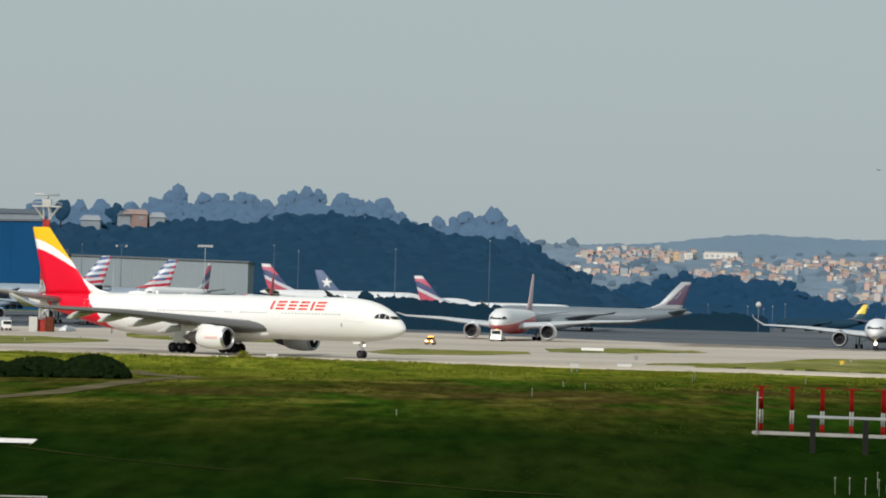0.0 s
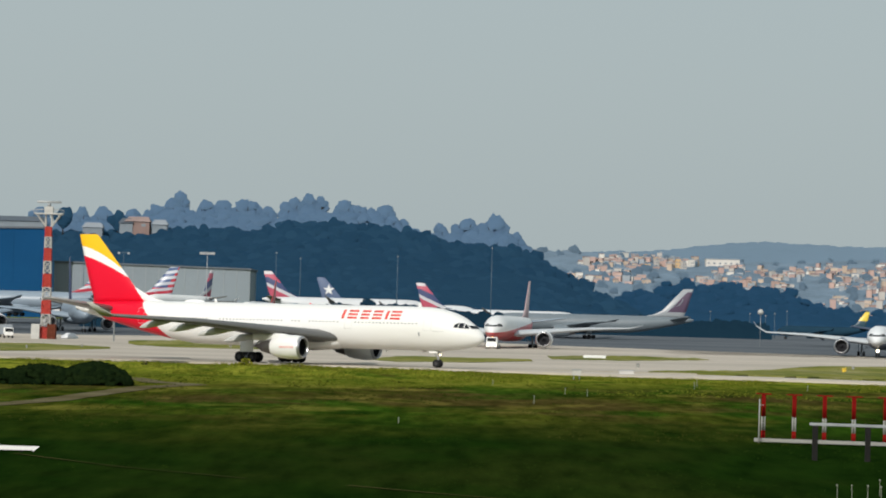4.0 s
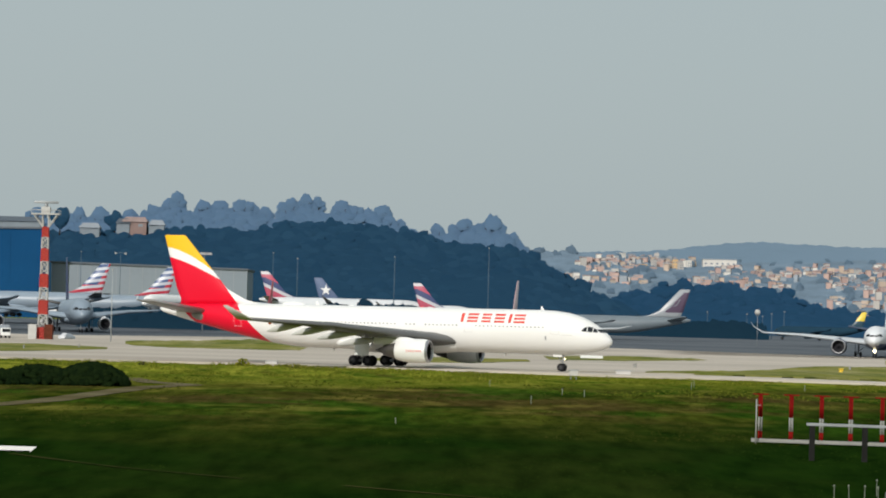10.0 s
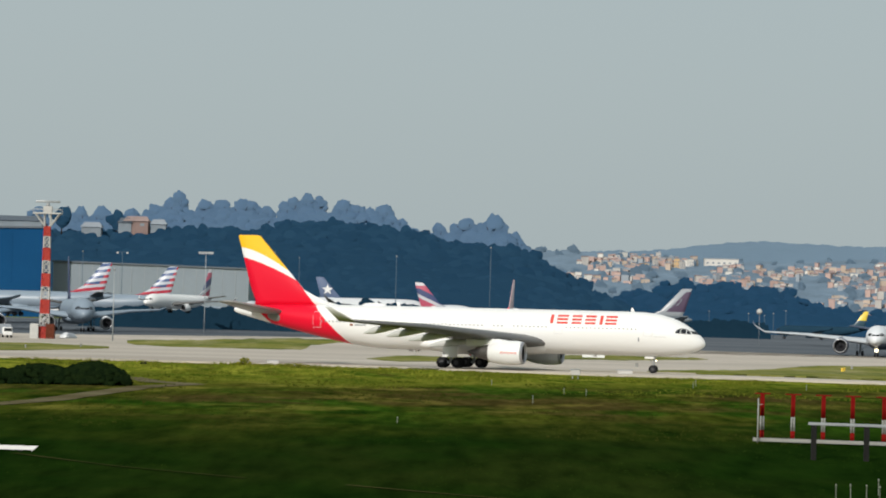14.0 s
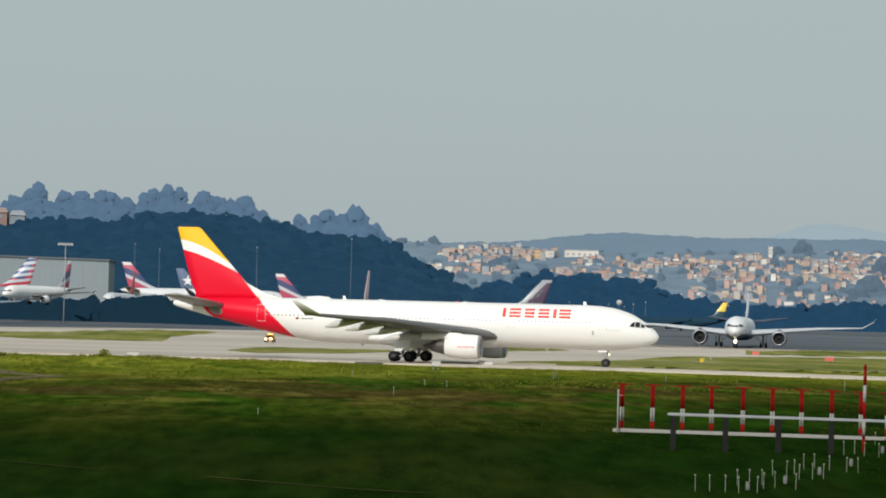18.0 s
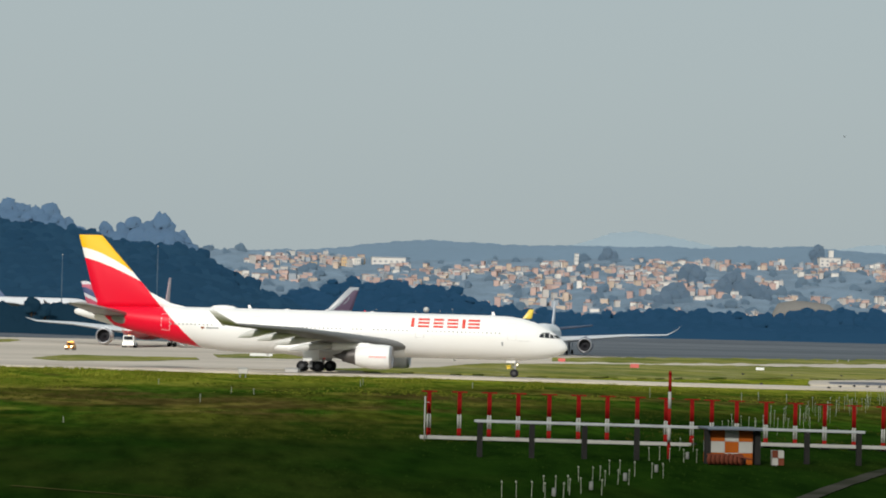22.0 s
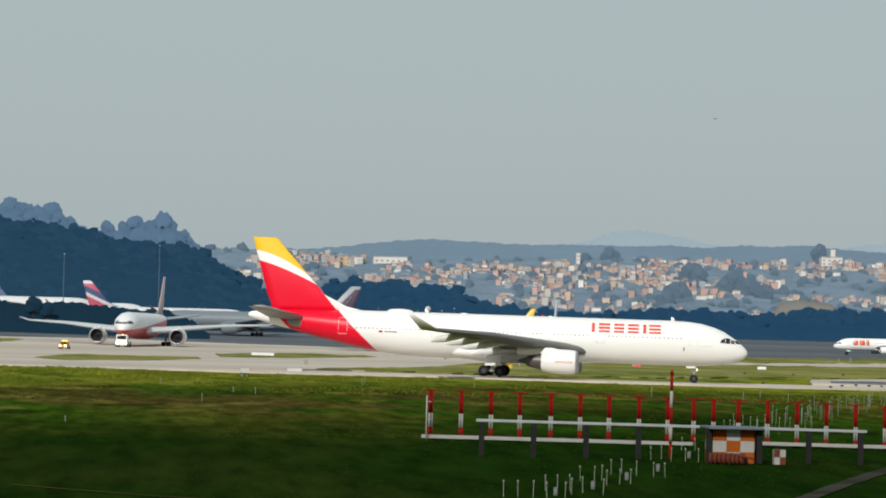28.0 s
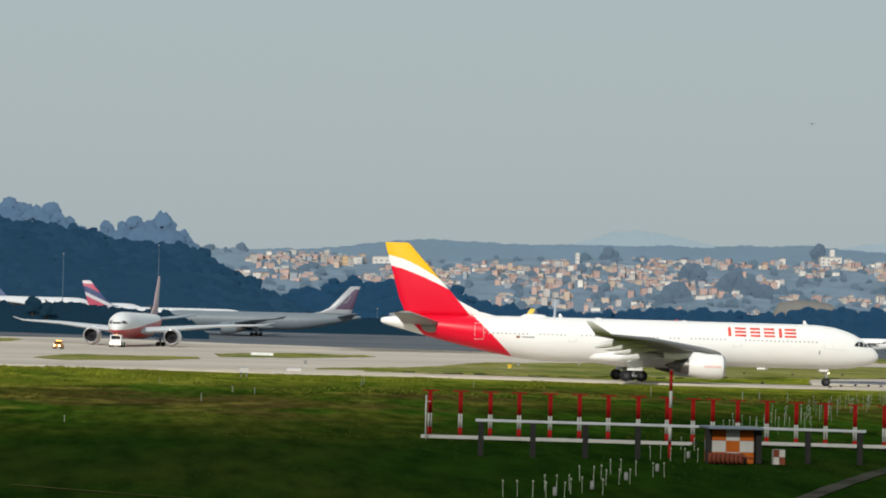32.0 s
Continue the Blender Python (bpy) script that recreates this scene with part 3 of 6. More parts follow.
def skin_quad(P, corners, side, proud=0.02, n=4):
    """A thin four-cornered plate on the skin; corners are (station, height), the lower edge first."""
    bm = bmesh.new()
    (a, b, c, d) = corners
    lay = []
    for off in (proud, -0.02):
        g = []
        for i in range(n + 1):
            u = i / n
            lo, hi = (a[0] + (b[0] - a[0]) * u, a[1] + (b[1] - a[1]) * u), (d[0] + (c[0] - d[0]) * u, d[1] + (c[1] - d[1]) * u)
            col = []
            for j in range(n + 1):
                q, z = lo[0] + (hi[0] - lo[0]) * j / n, lo[1] + (hi[1] - lo[1]) * j / n
                col.append(bm.verts.new(P(q, side * (skin_at(q, z) + off), z, True)))
            g.append(col)
        lay.append(g)
    for g in lay:
        for i in range(n):
            for j in range(n):
                bm.faces.new((g[i][j], g[i + 1][j], g[i + 1][j + 1], g[i][j + 1]))
    o, w = lay
    rim = [(i, 0) for i in range(n)] + [(n, j) for j in range(n)] + [(i, n) for i in range(n, 0, -1)] + [(0, j) for j in range(n, 0, -1)]
    for (i, j), (u, v) in zip(rim, rim[1:] + rim[:1]):
        bm.faces.new((o[i][j], o[u][v], w[u][v], w[i][j]))
    return bm


def cabin(P, V, body):
    """Rows of cabin windows, each its own pane, and door outlines."""
    pane = None
    gaps = ((6.0, 8.1), (17.6, 19.8), (24.8, 25.6), (27.2, 28.2), (38.6, 40.4), (44.0, 45.2), (51.2, 53.8))
    q = 7.9
    while q < 50.9:
        if not any(a < q < b for a, b in gaps):
            for side in (-1, 1):
                w = skin_at(q, 5.52)
                if pane is None:
                    pane = mesh_of("cabin_window", box(0, 0, 0, 0.20, 0.03, 0.28, 0.03), M_CABIN)
                o = part("cabin_window", pane, None, body)
                x, y, z = P(q, side * w, 5.52, True)
                o.matrix_local = pose(x, y, z, side * -16)
        q += 0.533
    for side in (-1, 1):
        for a, b in ((6.3, 7.4), (18.0, 19.05), (39.0, 39.9), (50.7, 51.8)):
            part("door_seam", skin_patch(P, V, a, a + 0.05, 4.75, 6.75, side, 0.01), M_LINE, body)
            part("door_seam", skin_patch(P, V, b, b + 0.05, 4.75, 6.75, side, 0.01), M_LINE, body)
            part("door_seam", skin_patch(P, V, a, b, 6.75, 6.80, side, 0.01), M_LINE, body)
            part("door_seam", skin_patch(P, V, a, b, 4.70, 4.75, side, 0.01), M_LINE, body)


WHEEL_MESH = {}


def wheel_at(gear, x, y, r, w):
    key = (r, w)
    if key not in WHEEL_MESH:
        n = 24
        prof = [(-0.5, 0.45), (-0.5, 0.62), (-0.46, 0.86), (-0.34, 0.97), (0.0, 1.0), (0.34, 0.97), (0.46, 0.86), (0.5, 0.62), (0.5, 0.45)]
        tyre = rings([[(r * b * math.cos(k * math.tau / n), w * a, r * b * math.sin(k * math.tau / n)) for k in range(n)] for a, b in prof], False)
        hub = rings([[(r * b * math.cos(k * math.tau / n), w * a, r * b * math.sin(k * math.tau / n)) for k in range(n)] for a, b in ((-0.42, 0.1), (-0.38, 0.5), (0.38, 0.5), (0.42, 0.1))])
        # wheel bolts tell the turning
        for k in range(6):
            c, s = r * 0.3 * math.cos(k * math.tau / 6), r * 0.3 * math.sin(k * math.tau / 6)
            box(c, 0, s, 0.05, w * 0.9, 0.05, bm=hub)
        WHEEL_MESH[key] = (mesh_of("tyre", tyre, M_TYRE), mesh_of("wheel_hub", hub, M_HUB, False))
    tyre, hub = WHEEL_MESH[key]
    o = part("wheel", tyre, None, gear)
    o.location = (x, y, r)
    h = part("wheel_hub", hub, None, o)
    return o


def marking(P, V, body, name, label, material, spans, z0, z1, side=-1):
    """Plain blocks of colour on the skin, one for each sign."""
    for a, b in spans:
        part(name, skin_patch(P, V, a, b, z0, z1, side, 0.012, 2, 5), material, body, label)

# ---- woods, hills and the town behind the airfield ----
RNG = np.random.default_rng(7)


def soften(me, k):
    """Lean foliage normals up and towards the camera; flat shading stands in for haze."""
    n = np.empty(len(me.vertices) * 3)
    me.vertices.foreach_get("normal", n)
    n = n.reshape(-1, 3) * (1 - k) + np.array((0.0, -0.62, 0.78)) * k
    n /= np.linalg.norm(n, axis=1)[:, None] + 1e-9
    me.normals_split_custom_set_from_vertices(n.tolist())


def ball_mesh(level):
    bm = bmesh.new()
    bmesh.ops.create_icosphere(bm, subdivisions=level, radius=1.0)
    v = np.array([w.co[:] for w in bm.verts])
    f = np.array([[w.index for w in q.verts] for q in bm.faces])
    bm.free()
    return v, f


BALLS = {k: ball_mesh(k) for k in (2, 3, 4)}


def crown_shapes(centres, sizes, level, lobes=16, tall=0.85, swell=1.0):
    """Lumpy crowns: each one swells into many overlapping lobes with a ragged leafy skin."""
    bv, bf = BALLS[level]
    n, m = len(centres), len(bv)
    v = np.empty((n, m, 3))
    for i in range(n):
        d = RNG.normal(0, 1, (lobes, 3))
        d /= np.linalg.norm(d, axis=1)[:, None]
        amp = RNG.uniform(0.12, 0.42, lobes) * swell
        dots = np.clip(bv @ d.T, 0, 1) ** RNG.uniform(6, 26, lobes)
        r = 1.0 - 0.34 * swell + (dots * amp).max(axis=1) + 0.35 * (dots * amp).mean(axis=1) + RNG.uniform(-0.045, 0.045, m)
        r *= 1.0 - 0.2 * np.clip(-bv[:, 2] / 0.7, 0, 1)
        s = sizes[i] * RNG.uniform(0.85, 1.2, 3) * (1, 1, tall)
        v[i] = bv * r[:, None] * s + centres[i]
    f = bf[None] + (np.arange(n) * m)[:, None, None]
    return v.reshape(-1, 3), f.reshape(-1, 3)


def crown_mesh(name, centres, sizes, material, level=3, tall=0.85, soft=0.72, lobes=16, swell=1.0):
    v, f = crown_shapes(centres, sizes, level, lobes, tall, swell)
    me = bpy.data.meshes.new(name)
    me.from_pydata(v.tolist(), [], f.tolist())
    me.polygons.foreach_set("use_smooth", [True] * len(me.polygons))
    me.materials.append(material)
    soften(me, soft)
    return me


def profile(points, x):
    xs, zs = zip(*points)
    return float(np.interp(x, xs, zs))


def slope_mesh(name, label, points, x0, x1, y0, y1, z0, material, nx=80, ny=10, rough=2.0, bulge=0.7, lumps=0.0, crowns=0.0, tall=3.0, soft=0.45, category="hill"):
    """A hillside that climbs from y0 to the crest line at y1."""
    vs, fs = [], []
    for j in range(ny + 2):
        for i in range(nx + 1):
            x = x0 + (x1 - x0) * i / nx
            k = min(1.0, j / ny)
            z = z0 + (profile(points, x) - z0) * k ** bulge + rough * noise.noise((x * 0.02, k * 5, 3.0)) + lumps * (noise.noise((x * 0.13, k * 26, 1.0)) + 0.7 * noise.noise((x * 0.33, k * 60, 2.0)))
            if crowns:
                q = Vector((x / crowns, k * (y1 - y0) / crowns * 0.7, 4.0))
                q += noise.noise_vector(q * 2.1) * 0.22
                dome = math.sqrt(max(0.0, 1.0 - (noise.voronoi(q)[0][0] / 0.8) ** 2))
                z += tall * (dome - 0.4) * max(0.2, 0.75 + 0.9 * noise.noise((x / crowns * 0.35, k * 5, 8.0))) + tall * 0.16 * noise.noise(q * 4.3) + tall * 0.09 * noise.noise(q * 11.0)
            if j > ny or j == 0:
                z = z0 - 5
            vs.append((x, y0 + (y1 - y0) * j / ny, z))
    for j in range(ny + 1):
        for i in range(nx):
            a = j * (nx + 1) + i
            fs.append((a, a + 1, a + nx + 2, a + nx + 1))
    me = bpy.data.meshes.new(name)
    me.from_pydata(vs, [], fs)
    me.polygons.foreach_set("use_smooth", [True] * len(me.polygons))
    me.materials.append(material)
    soften(me, soft)
    tagged(new(name, me), label, category, kind="structure")


def slope_z(points, x, k, z0, bulge=0.7):
    return z0 + (profile(points, x) - z0) * k ** bulge


# Haze over the town is put into tree and slope colours.
M_TOWNTREE = leaf_material("hazed_town_leaves", (0.16, 0.24, 0.325), (0.20, 0.285, 0.37), 0.04)
M_TOWNHILL = paint("hazed_garden_slope", (0.132, 0.186, 0.242), 0.9, var=0.3, scale=0.06)
# Ridge and mountain colours hold the haze of their distance.
M_RIDGE = paint("hazed_distant_ridge", (0.128, 0.188, 0.25), 0.95, var=0.12, scale=0.01)
M_MOUNT = paint("hazed_far_mountain", (0.255, 0.325, 0.375), 0.95, var=0.03, scale=0.005)

# wooded hill
HILL = ((-445.29, 42.61), (-192.11, 48.01), (-144.66, 49.53), (-123.62, 52.20), (-89.31, 52.05), (-73.59, 56.17), (-39.28, 56.02), (-12.81, 52.76), (-2.15, 49.09), (29.55, 47.29), (41.55, 42.33), (56.27, 34.27), (72.30, 25.99), (85.68, 18.44), (109.59, 11.16))
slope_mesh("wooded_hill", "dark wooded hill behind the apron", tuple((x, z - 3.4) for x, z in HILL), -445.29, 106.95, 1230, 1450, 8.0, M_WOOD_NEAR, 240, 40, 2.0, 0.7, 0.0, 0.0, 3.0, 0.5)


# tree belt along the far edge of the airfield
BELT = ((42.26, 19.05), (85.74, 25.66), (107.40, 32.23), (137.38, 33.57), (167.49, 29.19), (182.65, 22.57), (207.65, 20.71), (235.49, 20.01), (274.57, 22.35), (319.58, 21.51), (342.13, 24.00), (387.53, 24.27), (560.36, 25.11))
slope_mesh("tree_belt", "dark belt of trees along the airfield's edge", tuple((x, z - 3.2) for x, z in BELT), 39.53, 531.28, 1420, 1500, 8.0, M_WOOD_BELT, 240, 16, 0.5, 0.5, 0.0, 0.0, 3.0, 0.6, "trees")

# hazy ridge with tall trees
CREST = ((-622.88, 73.33), (-292.46, 82.93), (-240.17, 84.32), (-204.87, 94.05), (-146.23, 93.10), (-127.24, 87.73), (-104.46, 96.72), (-41.55, 92.52), (-26.64, 82.86), (-9.80, 79.12), (40.30, 83.80), (57.28, 74.62), (93.31, 56.74))
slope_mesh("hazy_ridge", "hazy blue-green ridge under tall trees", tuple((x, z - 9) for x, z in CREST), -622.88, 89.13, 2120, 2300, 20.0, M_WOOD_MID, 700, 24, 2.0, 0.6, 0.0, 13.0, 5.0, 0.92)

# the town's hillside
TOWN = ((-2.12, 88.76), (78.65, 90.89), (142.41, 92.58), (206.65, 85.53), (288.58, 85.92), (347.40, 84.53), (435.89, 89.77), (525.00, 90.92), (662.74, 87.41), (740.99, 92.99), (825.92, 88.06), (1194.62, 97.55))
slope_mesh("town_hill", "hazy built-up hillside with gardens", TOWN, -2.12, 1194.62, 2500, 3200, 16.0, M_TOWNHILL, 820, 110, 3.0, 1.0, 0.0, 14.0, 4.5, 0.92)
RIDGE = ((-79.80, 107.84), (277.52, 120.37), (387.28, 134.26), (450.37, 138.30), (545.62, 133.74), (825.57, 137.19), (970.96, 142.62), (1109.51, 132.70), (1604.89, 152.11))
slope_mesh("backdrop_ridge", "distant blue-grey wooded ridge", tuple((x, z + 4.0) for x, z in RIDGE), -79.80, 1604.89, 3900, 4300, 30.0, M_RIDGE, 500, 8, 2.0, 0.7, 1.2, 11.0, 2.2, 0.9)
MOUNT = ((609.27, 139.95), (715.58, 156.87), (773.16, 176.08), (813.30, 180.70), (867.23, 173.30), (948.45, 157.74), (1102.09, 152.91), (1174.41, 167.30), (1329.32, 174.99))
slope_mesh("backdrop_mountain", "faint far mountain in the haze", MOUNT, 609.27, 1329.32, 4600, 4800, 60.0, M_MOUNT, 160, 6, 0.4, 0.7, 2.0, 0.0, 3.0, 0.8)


def tree(name, label, x, y, z, height, radius, material, n=4, level=3, deep=0.9, swell=0.6):
    """A tree with a tapered trunk, limbs and an uneven crown of several leaf masses."""
    root = thing(name, label, "tree", pose(x, y, z))
    bm = tube((0, 0, -1), (0.1, 0, height * 0.55), height * 0.03, height * 0.016, 8)
    for k in range(5):
        a = k * 1.3
        tube((0, 0, height * (0.25 + 0.05 * k)), (radius * 0.6 * math.cos(a), radius * 0.6 * math.sin(a), height * (0.55 + 0.06 * k)), height * 0.012, height * 0.005, 6, bm)
    part("trunk", bm, M_TRUNK, root)
    cs, ss = [(RNG.uniform(-0.1, 0.1) * radius, 0.0, height - radius * 0.62)], [radius * 0.62]
    for q in range(n):
        a = q * 2.4 + 0.6
        cs.append((radius * (0.5 + 0.2 * (swell > 0.6) * RNG.uniform(-1, 1)) * math.cos(a), radius * 0.12 * math.sin(a), height - radius * (0.85 + deep * q / n) + RNG.uniform(-0.1, 0.1) * radius))
        ss.append(radius * RNG.uniform(0.5, 0.68) * (0.6 / swell) ** 0.6)
    c = new("crown", crown_mesh("crown", cs, ss, material, level, 1.15, 0.7, 30, swell))
    c.parent = root
    return root


def canopy(name, label, points, x0, x1, y0, y1, z0, dx, dy, r, material, bulge, lo, fine, uneven=1.0, soft=0.78):
    """A closed wood on a slope, crown beside crown; the last rows, on the skyline, are finer."""
    fine_c, fine_s, rough_c, rough_s = [], [], [], []
    rows = int((y1 - y0) * (1 - lo) / dy)
    for j in range(rows + 1):
        k = lo + (1 - lo) * j / rows
        for i in range(int((x1 - x0) / dx)):
            x = x0 + dx * (i + 0.5 * (j % 2) + RNG.uniform(-0.35, 0.35))
            rr = r * RNG.uniform(0.72, 1.3) * (0.9 + 0.25 * noise.noise((x * 0.03, j * 0.4, 5.0)))
            tall = RNG.uniform(-0.5, 0.35) + (0.8 if RNG.random() < 0.08 else 0.0)
            c = (x, y0 + (y1 - y0) * k + RNG.uniform(-0.4, 0.4) * dy, slope_z(points, x, k, z0, bulge) - rr * 0.8 + tall * uneven)
            (fine_c if j > rows - fine else rough_c).append(c)
            (fine_s if j > rows - fine else rough_s).append(rr)
    v, f = crown_shapes(fine_c, fine_s, 3, 14, 0.85)
    if rough_c:
        w, g = crown_shapes(rough_c, rough_s, 2, 10, 0.85)
        f = np.concatenate((f, g + len(v)))
        v = np.concatenate((v, w))
    me = bpy.data.meshes.new(name)
    me.from_pydata(v.tolist(), [], f.tolist())
    me.polygons.foreach_set("use_smooth", [True] * len(me.polygons))
    me.materials.append(material)
    soften(me, soft)
    tagged(new(name, me), label, "trees", kind="stuff")


def crowns_on(name, label, points, x0, x1, y0, y1, z0, count, r, lift, material, bulge, lo, level=3, soft=0.85):
    """Rounded tree crowns that stand out of the canopy."""
    cs, ss = [], []
    for _ in range(count):
        k = RNG.uniform(lo, 1)
        x = RNG.uniform(x0, x1)
        rr = r * RNG.uniform(0.55, 1.3)
        cs.append((x, y0 + (y1 - y0) * k, slope_z(points, x, k, z0, bulge) + lift * RNG.uniform(0.2, 1.3)))
        ss.append(rr)
        for q in range(2):
            cs.append((x + RNG.normal(0, 0.6) * rr, cs[-1][1], cs[-1][2] - rr * RNG.uniform(0.2, 0.8)))
            ss.append(rr * RNG.uniform(0.6, 0.9))
    tagged(new(name, crown_mesh(name, cs, ss, material, level, 0.95, soft)), label, "trees", kind="stuff")


M_TRUNK = paint("bark", (0.05, 0.04, 0.03), 0.9, var=0.3, scale=2)
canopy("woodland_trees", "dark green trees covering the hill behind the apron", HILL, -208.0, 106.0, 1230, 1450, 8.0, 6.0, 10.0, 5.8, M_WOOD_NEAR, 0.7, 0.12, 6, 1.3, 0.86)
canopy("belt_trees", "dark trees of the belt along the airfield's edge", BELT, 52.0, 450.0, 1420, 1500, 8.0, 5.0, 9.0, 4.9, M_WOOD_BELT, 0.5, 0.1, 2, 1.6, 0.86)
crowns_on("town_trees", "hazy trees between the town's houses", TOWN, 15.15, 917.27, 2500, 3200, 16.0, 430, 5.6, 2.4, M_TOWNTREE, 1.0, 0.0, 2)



def tree_at(label, t_x, t_z, y, height, radius, material, n=4):
    tree("tree", label, t_x, y, t_z - height, height, radius, material, n)


def on_town_hill(x, y, z):
    """Where the line of sight through (x, y, z) meets the town's hillside."""
    for d in range(2505, 3200, 5):
        g = slope_z(TOWN, x * d / y, (d - 2500) / 700, 16.0, 1.0)
        if g >= 4.7 + (z - 4.7) * d / y:
            break
    return x * d / y, d, g


# tall trees on the far ridge: place along it, height of the top, half width
RIDGE_TREES = ((-302, 91.0, 7.5), (-271, 90.2, 8.3), (-254, 90.6, 9.2), (-234, 90.3, 7.5), (-215, 93.3, 10.0), (-205, 97.8, 5.8), (-198, 103.0, 6.7), (-178, 98.9, 8.3), (-167, 98.8, 8.3), (-151, 99.6, 10.8), (-146, 98.9, 8.3), (-133, 95.1, 6.7), (-120, 97.9, 6.7), (-114, 101.4, 6.7), (-103, 104.6, 7.5), (-95, 103.2, 5.8), (-77, 100.3, 10.0), (-68, 98.1, 7.5), (-58, 95.0, 5.8), (-47, 98.2, 9.2), (-34, 87.7, 4.2), (-6, 85.1, 5.0), (13, 91.0, 10.8), (34, 91.2, 10.0), (50, 78.7, 6.7))
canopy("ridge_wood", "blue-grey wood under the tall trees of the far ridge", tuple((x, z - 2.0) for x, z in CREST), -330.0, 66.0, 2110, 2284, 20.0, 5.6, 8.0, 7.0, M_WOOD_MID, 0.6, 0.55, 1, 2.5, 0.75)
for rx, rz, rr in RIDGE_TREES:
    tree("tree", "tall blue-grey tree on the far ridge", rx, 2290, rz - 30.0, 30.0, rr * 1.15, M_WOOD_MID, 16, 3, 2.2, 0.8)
tree_at("round dark tree standing out on the hill", -153.33, 57.36, 1440, 11, 4.6, M_WOOD_NEAR)
tree_at("round dark tree beside the radar tower", -178.78, 58.25, 1440, 12, 4.8, M_WOOD_NEAR)
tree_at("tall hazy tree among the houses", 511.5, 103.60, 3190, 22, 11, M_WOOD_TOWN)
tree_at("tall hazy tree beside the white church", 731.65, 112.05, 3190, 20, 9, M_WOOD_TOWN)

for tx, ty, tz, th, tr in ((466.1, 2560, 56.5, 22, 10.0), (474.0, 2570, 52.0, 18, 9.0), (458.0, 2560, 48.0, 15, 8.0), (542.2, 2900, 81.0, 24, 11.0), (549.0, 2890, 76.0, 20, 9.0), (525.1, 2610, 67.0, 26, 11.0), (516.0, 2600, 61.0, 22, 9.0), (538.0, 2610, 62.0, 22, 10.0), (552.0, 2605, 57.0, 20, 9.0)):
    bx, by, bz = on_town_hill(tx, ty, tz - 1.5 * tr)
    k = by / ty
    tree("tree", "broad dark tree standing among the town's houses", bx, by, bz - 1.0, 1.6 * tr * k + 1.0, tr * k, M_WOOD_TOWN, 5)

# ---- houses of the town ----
# Wall, roof and window colours are pulled towards the haze tone.
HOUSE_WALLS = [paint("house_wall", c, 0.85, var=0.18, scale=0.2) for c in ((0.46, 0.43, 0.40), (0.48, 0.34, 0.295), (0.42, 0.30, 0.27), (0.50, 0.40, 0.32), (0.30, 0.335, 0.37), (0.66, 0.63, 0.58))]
M_TILE = paint("hazed_roof_tiles", (0.31, 0.235, 0.22), 0.85, var=0.3, scale=0.4)
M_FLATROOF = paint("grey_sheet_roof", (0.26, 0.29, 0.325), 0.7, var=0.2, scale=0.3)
M_PANE = paint("hazed_house_window", (0.22, 0.25, 0.28), 0.2, var=0.1)


def house_meshes():
    kinds = []
    for w, d, h, roof in ((6.5, 6, 4.2, 1), (8, 7, 4.6, 0), (5.5, 6, 6.0, 0), (10, 7, 3.4, 1), (5, 5, 4.0, 1), (7, 7, 6.4, 0), (5.5, 6, 8.0, 0)):
        wall = mesh_of("house_wall", box(0, 0, h / 2 - 3, w, d, h + 6), HOUSE_WALLS[0], False)
        bm = bmesh.new()
        if roof:
            a = [bm.verts.new(p) for p in ((-w / 2 - 0.5, -d / 2 - 0.5, h), (w / 2 + 0.5, -d / 2 - 0.5, h), (w / 2 + 0.5, d / 2 + 0.5, h), (-w / 2 - 0.5, d / 2 + 0.5, h), (-w / 2 - 0.3, 0, h + 2.2), (w / 2 + 0.3, 0, h + 2.2))]
            for f in ((0, 1, 5, 4), (2, 3, 4, 5), (0, 4, 3), (1, 2, 5), (3, 2, 1, 0)):
                bm.faces.new([a[i] for i in f])
        else:
            box(0, 0, h + 0.15, w + 0.4, d + 0.4, 0.3, bm=bm)
            box(w * 0.2, 0, h + 1.0, 2.4, 2.4, 1.6, bm=bm)
        rm = mesh_of("house_roof", bm, M_TILE if roof else M_FLATROOF, False)
        bm = bmesh.new()
        for lv in range(int(h // 3)):
            for i in range(max(2, int(w // 3))):
                x = -w / 2 + (i + 0.5) * w / max(2, int(w // 3))
                box(x, -d / 2 - 0.02, 1.6 + lv * 3, 1.3, 0.12, 1.3, bm=bm)
        pn = mesh_of("house_window", bm, M_PANE, False)
        kinds.append((wall, rm, pn))
    return kinds


